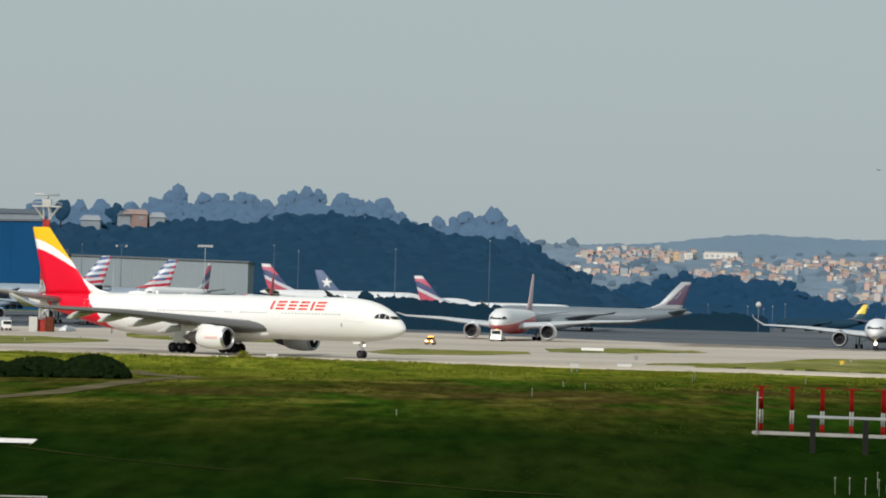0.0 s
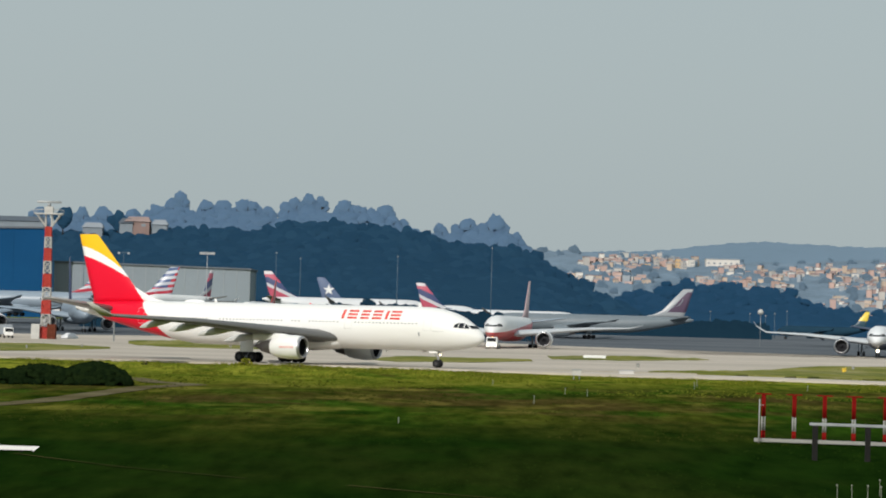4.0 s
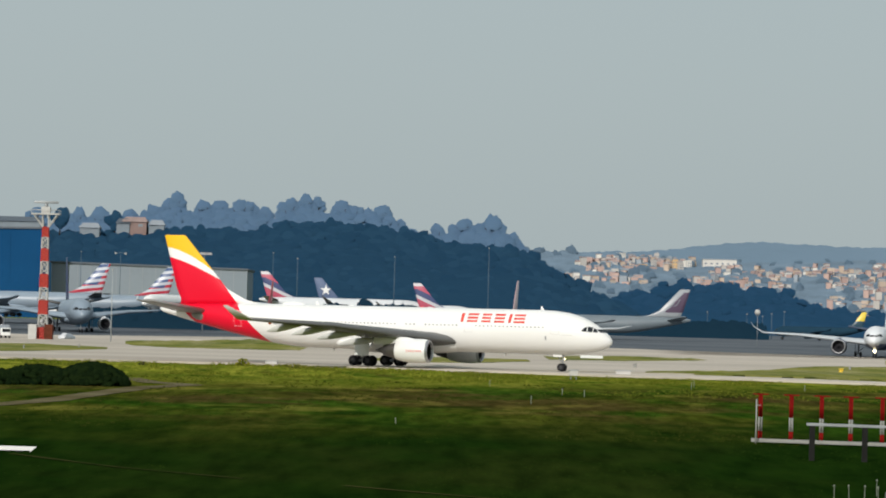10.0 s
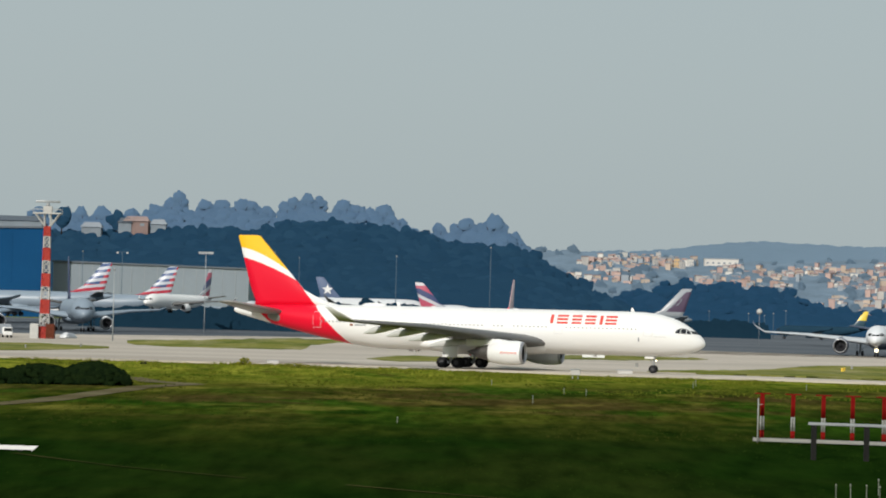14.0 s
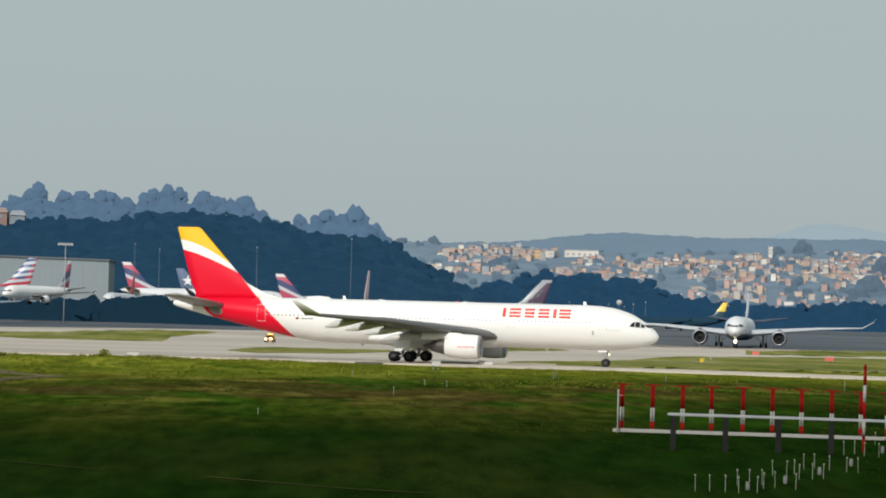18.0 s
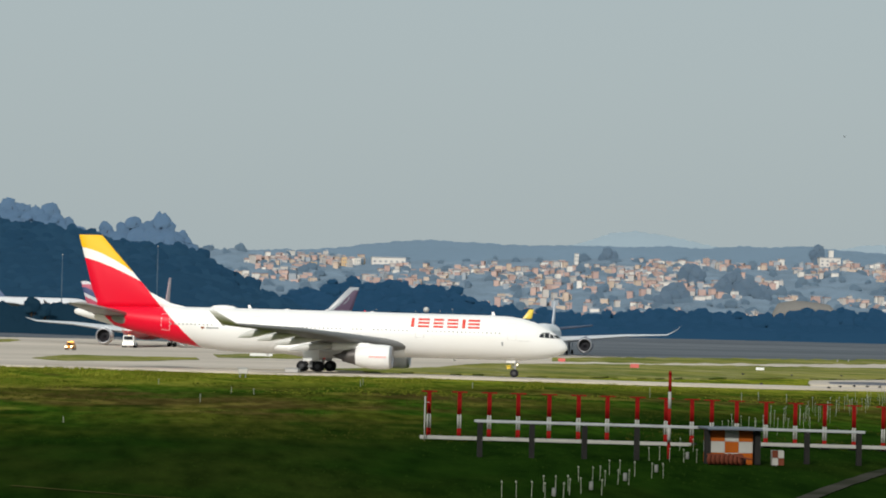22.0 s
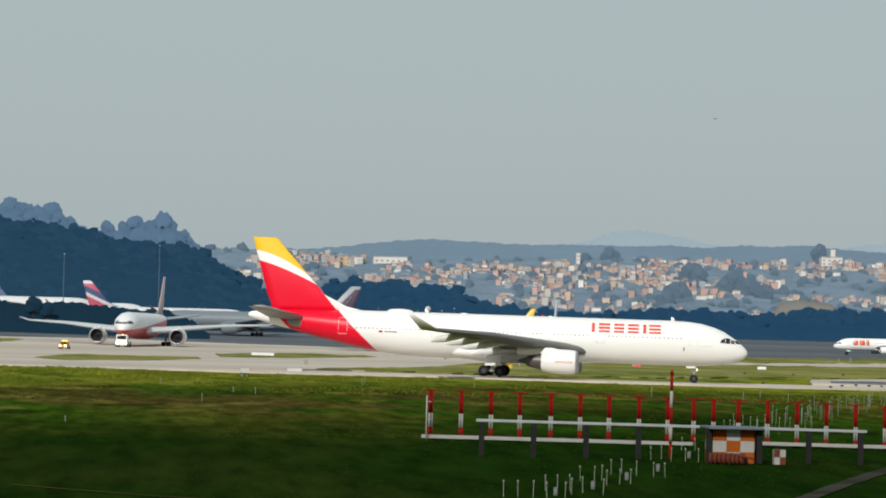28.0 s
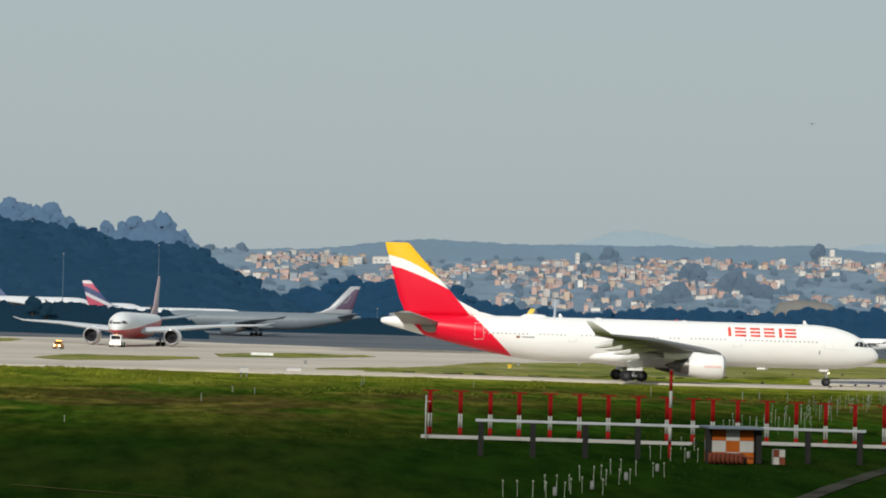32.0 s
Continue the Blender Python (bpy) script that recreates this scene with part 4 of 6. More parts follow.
def town():
    kinds = house_meshes()
    walls = {}
    labels = ("pale plastered house on the hazy hillside", "salmon rendered house on the hazy hillside", "bare brick house on the hazy hillside", "ochre house on the hazy hillside", "grey concrete house on the hazy hillside", "white house on the hazy hillside")
    rest = [[] for _ in HOUSE_WALLS]
    placed = 0
    for k in range(2300):
        x = RNG.uniform(26.68, 856.31)
        f = RNG.uniform(0.04, 0.99) ** 0.75
        y = 2500 + 700 * f
        dens = noise.noise((x * 0.016, y * 0.010, 1.7)) + 0.5 * noise.noise((x * 0.004, y * 0.004, 6.2))
        if dens < -0.02 or (x < 0.078 * y and f < 0.5 + 0.2 * noise.noise((x * 0.02, 4.0, 0.5))) or (x * 0.9 > y * 0.245 and f < 0.3 and RNG.random() < 0.6):
            continue
        z = slope_z(TOWN, x, f, 16.0, 1.0)
        i, c = int(RNG.integers(len(kinds))), int(RNG.choice(6, p=[0.21, 0.25, 0.19, 0.13, 0.11, 0.11]))
        m = pose(x, y, z, 0, 0, float(RNG.uniform(-35, 35))) @ Matrix.Scale(float(RNG.uniform(0.62, 1.0)), 4)
        if placed < 260:
            placed += 1
            root = thing("house", labels[c], "house", m, group="houses on the town hill")
            wall, roof, pane = kinds[i]
            if (i, c) not in walls:
                me = wall.copy()
                me.materials.clear()
                me.materials.append(HOUSE_WALLS[c])
                walls[i, c] = me
            part("house_wall", walls[i, c], None, root)
            part("house_roof", roof, None, root)
            tagged(part("house_window", pane, None, root), kind="stuff")
        else:
            rest[c].append((m, i))
    vs, fs, mi = [], [], []
    cube = [(-.5, -.5, -.5), (.5, -.5, -.5), (.5, .5, -.5), (-.5, .5, -.5), (-.5, -.5, .5), (.5, -.5, .5), (.5, .5, .5), (-.5, .5, .5)]
    for c, lst in enumerate(rest):
        for m, i in lst:
            w, h = (6.5, 8, 5.5, 10, 5, 7, 5.5)[i], (4.2, 4.6, 6, 3.4, 4, 6.4, 8)[i]
            for sx, sz, cz, slot in ((w, h + 6, h / 2 - 3, c), (w + 0.8, 0.9, h + 0.4, 6 + i % 2)):
                b = len(vs)
                vs += [tuple(m @ Vector((px * sx, py * 6.0, cz + pz * sz))) for px, py, pz in cube]
                for f in ((3, 2, 1, 0), (4, 5, 6, 7), (0, 1, 5, 4), (1, 2, 6, 5), (2, 3, 7, 6), (3, 0, 4, 7)):
                    fs.append([b + q for q in f])
                    mi.append(slot)
    me = bpy.data.meshes.new("town_houses")
    me.from_pydata(vs, [], fs)
    for mt in (*HOUSE_WALLS, M_TILE, M_FLATROOF):
        me.materials.append(mt)
    me.polygons.foreach_set("material_index", mi)
    tagged(new("town_houses", me), "crowded pale and brick houses covering the hillside", "houses", kind="stuff")


town()

# ---- hangars, radar tower, lamp posts ----
M_CLAD = paint("grey_hangar_cladding", (0.20, 0.24, 0.28), 0.6, var=0.12, scale=0.1)
M_CLADRIB = paint("pale_hangar_rib", (0.235, 0.27, 0.305), 0.6, var=0.1, scale=0.2)
M_BLUECLAD = paint("blue_hangar_cladding", (0.006, 0.058, 0.155), 0.8, var=0.15, scale=0.1)
M_ROOFGREY = paint("dark_sheet_roof", (0.085, 0.105, 0.13), 0.6, var=0.2, scale=0.1)


def hangar(label, x0, x1, y, z0, z_left, z_right, depth, wall, rib, bays, doors=0):
    """A long sheet-clad hall with a shallow roof and upright ribs."""
    root = thing("hangar", label, "hangar", pose(x0, y, z0))
    w = x1 - x0
    bm = bmesh.new()
    f = [bm.verts.new(p) for p in ((0, 0, 0), (w, 0, 0), (w, 0, z_right - z0), (0, 0, z_left - z0))]
    face = bm.faces.new(f)
    r = bmesh.ops.extrude_face_region(bm, geom=[face])
    bmesh.ops.translate(bm, vec=(0, depth, 0), verts=[v for v in r["geom"] if isinstance(v, bmesh.types.BMVert)])
    part("hangar_wall", bm, wall, root, smooth=False)
    bm = bmesh.new()
    f = [bm.verts.new(p) for p in ((-0.6, -0.6, z_left - z0 + 0.02), (w + 0.6, -0.6, z_right - z0 + 0.02), (w + 0.6, depth + 0.6, z_right - z0 + 0.02), (-0.6, depth + 0.6, z_left - z0 + 0.02))]
    face = bm.faces.new(f)
    r = bmesh.ops.extrude_face_region(bm, geom=[face])
    bmesh.ops.translate(bm, vec=(0, 0, 0.7), verts=[v for v in r["geom"] if isinstance(v, bmesh.types.BMVert)])
    part("hangar_roof", bm, M_ROOFGREY, root, smooth=False)
    for k in range(bays + 1):
        x = w * k / bays
        zt = (z_left + (z_right - z_left) * k / bays) - z0
        part("hangar_rib", box(x, -0.06, zt / 2, 0.35, 0.12, zt - 0.2, 0.03), rib, root, smooth=False)
    for k in range(doors):
        part("hangar_door", box(w * (k + 0.5) / doors, -0.1, 7, w / doors - 1.5, 0.3, 14, 0.05), rib, root, "pale sliding hangar door", smooth=False)
    return root


hangar("long grey sheet-clad hangar behind the parked tails", -150.32, -75.62, 1190, 5.0, 27.66, 26.61, 40, M_CLAD, M_CLADRIB, 15)
hangar("tall dark blue hangar at the apron's edge", -257.14, -152.03, 1170, 5.0, 38.00, 39.94, 8, M_BLUECLAD, M_BLUECLAD, 9, 3)


def far_house(label, x, y, z, w, d, h, wall, roof):
    root = thing("house", label, "house", pose(x, y, z))
    part("house_wall", box(0, 0, h / 2 - 4, w, d, h + 8), wall, root, smooth=False)
    bm = bmesh.new()
    a = [bm.verts.new(p) for p in ((-w / 2 - .6, -d / 2 - .6, h), (w / 2 + .6, -d / 2 - .6, h), (w / 2 + .6, d / 2 + .6, h), (-w / 2 - .6, d / 2 + .6, h), (-w / 2 + 1, 0, h + 2.4), (w / 2 - 1, 0, h + 2.4))]
    for f in ((0, 1, 5, 4), (2, 3, 4, 5), (0, 4, 3), (1, 2, 5), (3, 2, 1, 0)):
        bm.faces.new([a[i] for i in f])
    part("house_roof", bm, roof, root, smooth=False)
    for k in (-0.3, 0.25):
        part("house_window", box(w * k, -d / 2 - 0.03, h * 0.55, w * 0.18, 0.1, h * 0.35), M_PANE, root, smooth=False)


# Hill house walls, with the haze in front of them put into the colour.
M_HAZEWALL = paint("hazed_pale_wall", (0.20, 0.235, 0.265), 0.85, var=0.2, scale=0.3)
M_HAZEBRICK = paint("hazed_brick_wall", (0.23, 0.165, 0.15), 0.85, var=0.25, scale=0.3)
far_house("long dark-roofed building on the wooded hill", -200.05, 1440, 45.63, 26, 12, 5.5, M_HAZEWALL, M_ROOFGREY)
far_house("brick house with a hipped roof on the hill", -143.75, 1440, 48.70, 11, 9, 3.6, M_HAZEBRICK, M_TILE)
far_house("pale house beside the brick house on the hill", -148.98, 1438, 47.97, 6, 6, 3.5, M_HAZEWALL, M_ROOFGREY)
far_house("low pale house among trees on the hill", -164.03, 1435, 45.90, 9, 7, 3.0, M_HAZEWALL, M_FLATROOF)
far_house("low pale shed among trees on the hill", -133.74, 1440, 48.96, 7, 6, 2.2, M_HAZEWALL, M_FLATROOF)
far_house("low yellow-lit house below the hill crest", -188.41, 1400, 40.07, 9, 7, 3.0, M_HAZEBRICK, M_FLATROOF)
# landmarks of the town
M_CHURCH = paint("pale_plaster_wall", (0.60, 0.57, 0.53), 0.8, var=0.08, scale=0.2)
M_OCHRE = paint("ochre_wall", (0.58, 0.40, 0.22), 0.8, var=0.1, scale=0.2)


def town_block(label, x, y, z, w, d, h, wall, tower=None):
    x, y, z = on_town_hill(x, y, z)
    root = thing("building", label, "building", pose(x, y, z))
    part("building_wall", box(0, 0, h / 2 - 5, w, d, h + 10, 0.1), wall, root, smooth=False)
    part("building_roof", box(0, 0, h + 0.4, w + 1, d + 1, 0.8, 0.1), M_FLATROOF, root, smooth=False)
    n = max(2, int(w / 5))
    for lv in range(max(1, int(h / 4))):
        for k in range(n):
            part("window", box(-w / 2 + w * (k + 0.5) / n, -d / 2 - 0.05, 2.0 + lv * 3.8, w / n * 0.4, 0.2, 1.6), M_PANE, root, smooth=False)
    if tower:
        part("tower", box(tower[0], 0, h + tower[2] / 2, tower[1], tower[1], tower[2], 0.1), wall, root, smooth=False)


town_block("ochre block of flats on the town hill", 191.14, 3000, 71.12, 9, 8, 5, M_OCHRE)
town_block("long pale hall on the town hill", 269.51, 3050, 77.52, 34, 14, 6, M_CHURCH)
town_block("white church with a square tower", 735.38, 3150, 88.27, 22, 12, 9, M_CHURCH, (2.0, 4.5, 8))
town_block("white villa with two storeys on the hill", 482.69, 2700, 53.60, 12, 9, 6.0, M_CHURCH)
town_block("pale lit house above the tree belt", 306.98, 2650, 36.86, 6, 6, 2.8, M_CHURCH)
town_block("narrow ochre tower block on the hill", 226.08, 3050, 74.16, 5, 5, 9, M_OCHRE)
town_block("slender pale high-rise on the hill", 471.74, 3150, 86.08, 4, 4, 9, M_CHURCH)
town_block("pale house with a terrace above the belt", 495.16, 2600, 40.08, 9, 8, 6.0, M_CHURCH)
M_BANK = paint("bare_earth_bank", (0.175, 0.170, 0.160), 0.9, var=0.2, scale=0.05)
slope_mesh("quarry_bank", "bare pale earth bank above the tree belt", ((504.86, 30.0), (509.0, 38.0), (522.0, 40.5), (540.0, 39.5), (550.0, 38.0), (556.0, 31.0)), 505.0, 556.0, 2320, 2350, 12.0, M_BANK, 30, 4, 1.0)


def lattice_tower(x, y, z, h):
    """The red and white radar tower: four legs with bracing, a platform and a turning bar aerial."""
    root = thing("radar_tower", "red and white steel lattice tower with a radar bar on top", "radar tower", pose(x, y, z))
    bands = [(0.0, 3.6, 1), (3.6, 7.4, 0), (7.4, 11.6, 1), (11.6, 15.4, 0), (15.4, 19.4, 1), (19.4, 23.2, 0), (23.2, 27.0, 1), (27.0, 30.4, 0), (30.4, 33.4, 1)]
    top = 33.4
    sc = h / 41.0

    def half(zz):
        return (1.35 - 0.55 * zz / top) * sc

    for a, b, red in bands:
        m = M_MASTRED if red else M_MASTWHITE
        bm = bmesh.new()
        ha, hb = half(a), half(b)
        for sx, sy in ((-1, -1), (1, -1), (1, 1), (-1, 1)):
            tube((sx * ha, sy * ha, a * sc), (sx * hb, sy * hb, b * sc), 0.17 * sc, n=6, bm=bm)
        n = 2
        for k in range(n):
            z0, z1 = a + (b - a) * k / n, a + (b - a) * (k + 1) / n
            h0, h1 = half(z0), half(z1)
            for (ax, ay), (bx, by) in (((-1, -1), (1, -1)), ((1, -1), (1, 1)), ((1, 1), (-1, 1)), ((-1, 1), (-1, -1))):
                tube((ax * h0, ay * h0, z0 * sc), (bx * h1, by * h1, z1 * sc), 0.10 * sc, n=5, bm=bm)
                tube((bx * h0, by * h0, z0 * sc), (ax * h1, ay * h1, z1 * sc), 0.10 * sc, n=5, bm=bm)
                tube((ax * h1, ay * h1, z1 * sc), (bx * h1, by * h1, z1 * sc), 0.10 * sc, n=5, bm=bm)
        if red:
            box(0, 0, (a + b) / 2 * sc, half(a) * 1.5, half(a) * 1.5, (b - a) * sc * 0.98, bm=bm)
        part("tower_section", bm, m, root, "red painted section" if red else "white painted section", smooth=False)
    # flared platform with rails
    bm = bmesh.new()
    for sx, sy in ((-1, -1), (1, -1), (1, 1), (-1, 1)):
        tube((sx * 0.8 * sc, sy * 0.8 * sc, 33.4 * sc), (sx * 3.6 * sc, sy * 1.6 * sc, 37.2 * sc), 0.14, n=6, bm=bm)
        tube((sx * 0.9 * sc, sy * 0.9 * sc, 33.4 * sc), (sx * 0.9 * sc, sy * 0.9 * sc, 39.0 * sc), 0.16, n=6, bm=bm)
    box(0, 0, 37.3 * sc, 8.4 * sc, 4.0 * sc, 0.3, bm=bm)
    part("platform", bm, M_MASTWHITE, root, smooth=False)
    bm = bmesh.new()
    for sx in (-1, 1):
        for sy in (-1, 1):
            tube((sx * 4.1 * sc, sy * 1.9 * sc, 37.4 * sc), (sx * 4.1 * sc, sy * 1.9 * sc, 38.5 * sc), 0.05, n=5, bm=bm)
        tube((-4.1 * sc, sx * 1.9 * sc, 38.5 * sc), (4.1 * sc, sx * 1.9 * sc, 38.5 * sc), 0.05, n=5, bm=bm)
    part("guard_rail", bm, M_MASTWHITE, root)
    part("equipment_cabin", box(0, 0, 38.4 * sc, 2.6 * sc, 2.2 * sc, 2.0 * sc, 0.1), M_MASTWHITE, root, smooth=False)
    part("aerial_pedestal", tube((0, 0, 39.4 * sc), (0, 0, 40.5 * sc), 0.5, 0.35), M_STEEL, root)
    part("radar_bar", box(0, 0, 40.8 * sc, 7.2 * sc, 0.5, 0.55, 0.08, m=pose(0, 0, 0, 0, 0, 8)), M_STEEL, root, "long grey radar bar")
    for dx in (-2.2, 1.6):
        part("base_hut", box(dx, -1.0, 1.5, 2.0, 2.4, 4.2, 0.06), M_MASTWHITE if dx < 0 else M_RUST, root, smooth=False)


lattice_tower(-95.62, 743.00, ground_z(-95.62, 743.00), 33.0)


M_PALEPOLE = paint("pale_grey_pole", (0.30, 0.33, 0.35), 0.6, var=0.15, scale=1)
# Far poles, tinted blue by haze put into the paint.
M_POLE = paint("hazed_blue_grey_pole", (0.060, 0.105, 0.15), 0.6, var=0.15, scale=1)


def lamp_post(label, x, y, z, h, heads=0, steel=M_POLE):
    root = thing("lamp_post", label, "lamp post", pose(x, y, z))
    part("pole", tube((0, 0, -0.5), (0, 0, h), 0.17, 0.10), steel, root)
    if heads:
        part("cross_arm", tube((-1.9, 0, h - 0.1), (1.9, 0, h - 0.1), 0.12), steel, root)
        for k in range(heads):
            part("floodlight", box(-1.8 + 3.6 * k / max(1, heads - 1), -0.25, h - 0.35, 0.8, 0.5, 0.7, 0.05), M_STEEL, root, smooth=False)
    else:
        part("cap", tube((0, 0, h), (0, 0, h + 0.5), 0.28, 0.2), M_STEEL, root)


lamp_post("tall bare grey post beside the taxiway", -78.66, 737.25, ground_z(-78.66, 737.25), 16.8, 0, M_PALEPOLE)
for (px, py, pz), top, heads in (((-69.62, 900, 0), 26.18, 5), ((-134.54, 1150, 0), 30.94, 0), ((-119.91, 1150, 0), 31.32, 2), ((-65.10, 1180, 0), 33.13, 0), ((-55.81, 1180, 0), 31.23, 0), ((-17.65, 1100, 0), 30.94, 0), ((15.67, 1100, 0), 34.83, 0),
                                 ((106.16, 1250, 0), 15.81, 0), ((122.08, 1250, 0), 15.32, 0), ((128.46, 1250, 0), 14.58, 0), ((132.07, 1250, 0), 15.59, 0), ((137.05, 1250, 0), 16.63, 0), ((354.80, 2400, 0), 55.12, 0)):
    g = ground_z(px, py)
    lamp_post("slender grey lamp post at the apron's edge", px, py, g, top - g, heads, M_PALEPOLE if heads == 5 else M_POLE)
# white ball on a pole
bm = bmesh.new()
bmesh.ops.create_icosphere(bm, subdivisions=3, radius=0.95, matrix=pose(0, 0, 14.02))
ball = thing("beacon_mast", "white ball-topped mast before the tree belt", "mast", pose(101.10, 1000, 0))
part("ball", bm, M_MASTWHITE, ball)
part("pole", tube((0, 0, 2), (0, 0, 14.02 - 0.8), 0.07), M_STEEL, ball)

# low dark trees before the parked jets
HEDGE_Z = ((-60.0, 10.5), (20.0, 11.5), (70.0, 12.0), (160.0, 9.0))
HEDGE_NEAR = ((-200.0, 9.0), (-110.0, 9.2), (-60.0, 10.8), (-38.0, 12.0), (-13.0, 12.2), (-3.0, 11.6), (9.0, 10.8), (18.0, 10.2), (26.0, 7.0), (30.0, 3.0))
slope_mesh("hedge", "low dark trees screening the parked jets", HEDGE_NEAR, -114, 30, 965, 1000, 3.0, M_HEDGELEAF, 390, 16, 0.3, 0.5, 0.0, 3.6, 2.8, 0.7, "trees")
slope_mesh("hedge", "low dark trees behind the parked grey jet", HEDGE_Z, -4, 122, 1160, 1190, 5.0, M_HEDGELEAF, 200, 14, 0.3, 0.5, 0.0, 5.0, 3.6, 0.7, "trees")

tree("tree", "small round dark tree before the parked white jets", -24.8, 975, 5.0, 10.0, 2.6, M_HEDGELEAF, 5)
tree("tree", "low dark tree before the parked white jets", -20.6, 975, 4.0, 8.8, 2.2, M_HEDGELEAF, 5)

# ---- the other airliners ----
def band_paint(name, base, colour, rules):
    """White paint with a coloured part where all rules hold: (ax, az, limit) says ax * x + az * z > limit."""
    t = Tree(name, 0.35)
    x, y, z = t.axes()
    f = None
    for ax, az, lim in rules:
        g = t.math("GREATER_THAN", t.math("ADD", t.math("MULTIPLY", x, ax), t.math("MULTIPLY", z, az)), lim)
        f = g if f is None else t.math("MULTIPLY", f, g)
    c = t.mix(t.ramp(t.noise(0.4, 4), 0.35, 0.7), base, tuple(v * 0.92 for v in base))
    return t.done(t.mix(f, c, colour))


def stripe_paint(name, colours, ax, az, width, start=0.0):
    """Slanting stripes of three colours."""
    t = Tree(name, 0.35)
    x, y, z = t.axes()
    s = t.math("ADD", t.math("MULTIPLY", x, ax), t.math("MULTIPLY", z, az))
    k = t.math("MODULO", t.math("ADD", t.math("DIVIDE", s, width), 100.0 + start), 2.0)
    c = t.mix(t.math("GREATER_THAN", k, 1.0), colours[0], colours[1])
    front = t.math("GREATER_THAN", t.math("ADD", x, t.math("MULTIPLY", z, 0.55)), -46.6)
    mid = t.math("GREATER_THAN", z, 10.9)
    blue = t.mix(t.math("GREATER_THAN", k, 1.0), colours[0], colours[2])
    return t.done(t.mix(t.math("MULTIPLY", front, mid), c, blue))


# Fin red of the towed jet, muted by haze in the colour.
M_BRIGHTRED = paint("hazed_red_paint", (0.46, 0.33, 0.34), 0.35, var=0.08)
# White greyed for distance: haze is put into the far jets' paint.
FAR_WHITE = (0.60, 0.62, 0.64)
M_FARWHITE = paint("hazed_white_paint", FAR_WHITE, 0.4, var=0.06, scale=0.5)
body_777 = band_paint("white_fuselage_with_red_belly", (0.76, 0.77, 0.77), (0.50, 0.07, 0.08), ((-0.05, -1.0, -4.45),))
tow_jet = airliner("airliner", "white widebody with a red belly being towed", 1.16, 1.075, 1.1, 1.42, {"body": body_777, "fin": M_BRIGHTRED, "wing": M_PALEWING, "stab": M_SILVER}, "rake", 1.02, 3, False, lights=False)
body_350 = band_paint("white_fuselage_with_blue_belly", (0.72, 0.74, 0.76), (0.03, 0.05, 0.12), ((0.0, -1.0, -3.6), (-1.0, 0.0, -4.5)))
M_NACELLE = paint("slate_blue_cowling", (0.045, 0.062, 0.105), 0.4, var=0.1)
fin_350 = band_paint("white_and_blue_fin", (0.56, 0.60, 0.66), (0.10, 0.16, 0.32), ((-1.0, -1.0, 44.0),))
blue_jet = airliner("airliner", "white widebody with dark blue belly and lit nose lamp", 1.05, 1.13, 1.06, 1.4, {"body": body_350, "engine": M_NACELLE, "fin": fin_350, "wing": M_PALEWING, "stab": M_NACELLE, "lamp": 0.42}, "curve", 0.62, 2, False)
blue_jet.matrix_world = pose(112.90, 812, 1.28, 0, 0, -101.3)

# grey jet with a maroon emblem, standing behind the towed one
# This jet's grey and maroon have the haze mixed into them.
M_QGREY = paint("hazed_grey_paint", (0.150, 0.182, 0.207), 0.4, var=0.08)
fin_maroon = band_paint("pale_edged_maroon_fin", (0.30, 0.325, 0.35), (0.085, 0.055, 0.095), ((-1.0, -0.96, 47.1), (0.0, -1.0, -17.3), (0.0, 1.0, 10.1)))
maroon_jet = airliner("airliner", "pale grey widebody with a maroon fin and pale emblem", 1.16, 1.075, 1.1, 1.25, {"body": M_QGREY, "fin": fin_maroon, "wing": M_QGREY, "engine": M_QGREY, "stab": M_QGREY}, "rake", 1.0, 3, False, lights=False)
maroon_jet.matrix_world = pose(87.31 - 66.0, 1100, 3.95, 0, 0, 178)
M_EMBLEM = paint("pale_emblem_paint", (0.20, 0.22, 0.255), 0.4, var=0.1)
for j, (a, b, lo, hi) in enumerate(((56.4, 57.4, 10.2, 12.6), (58.2, 59.3, 11.0, 13.6))):
    for side in (-1, 1):
        bm = bmesh.new()
        vs = [bm.verts.new(((6.67 - q) * 1.16, side * 0.46, z * 1.1)) for q, z in ((a, lo), (b, lo + 0.4), (b + 0.9, hi), (a + 2.2, hi - 0.6))]
        f = bm.faces.new(vs)
        r = bmesh.ops.extrude_face_region(bm, geom=[f])
        bmesh.ops.translate(bm, vec=(0, -side * 0.3, 0), verts=[v for v in r["geom"] if isinstance(v, bmesh.types.BMVert)])
        part("tail_emblem", bm, M_EMBLEM, maroon_jet, "pale plain emblem", smooth=False)

# small jet taxiing on the far side
orange_jet = airliner("airliner", "white narrow-body jet with orange-red lettering blocks, taxiing", 0.62, 0.594, 0.67, 0.72, {"wing": M_WING}, "fence", 1.05, 1, True, lights=False)
M_ORANGERED = paint("orange_red_lettering", (0.70, 0.10, 0.03), 0.4, var=0.08)


def small_P(q, y, z, body=False):
    return ((6.67 - q) * 0.62, y * (0.67 if body else 0.594), z * 0.67)


for a, b in ((9.2, 11.8), (12.4, 15.2), (15.8, 17.4)):
    for side in (-1, 1):
        marking(small_P, 0.67, next(o for o in orange_jet.children if o.name.startswith("fuselage")), "lettering_block", "orange-red plain lettering block", M_ORANGERED, ((a, b),), 4.6, 7.0, side)

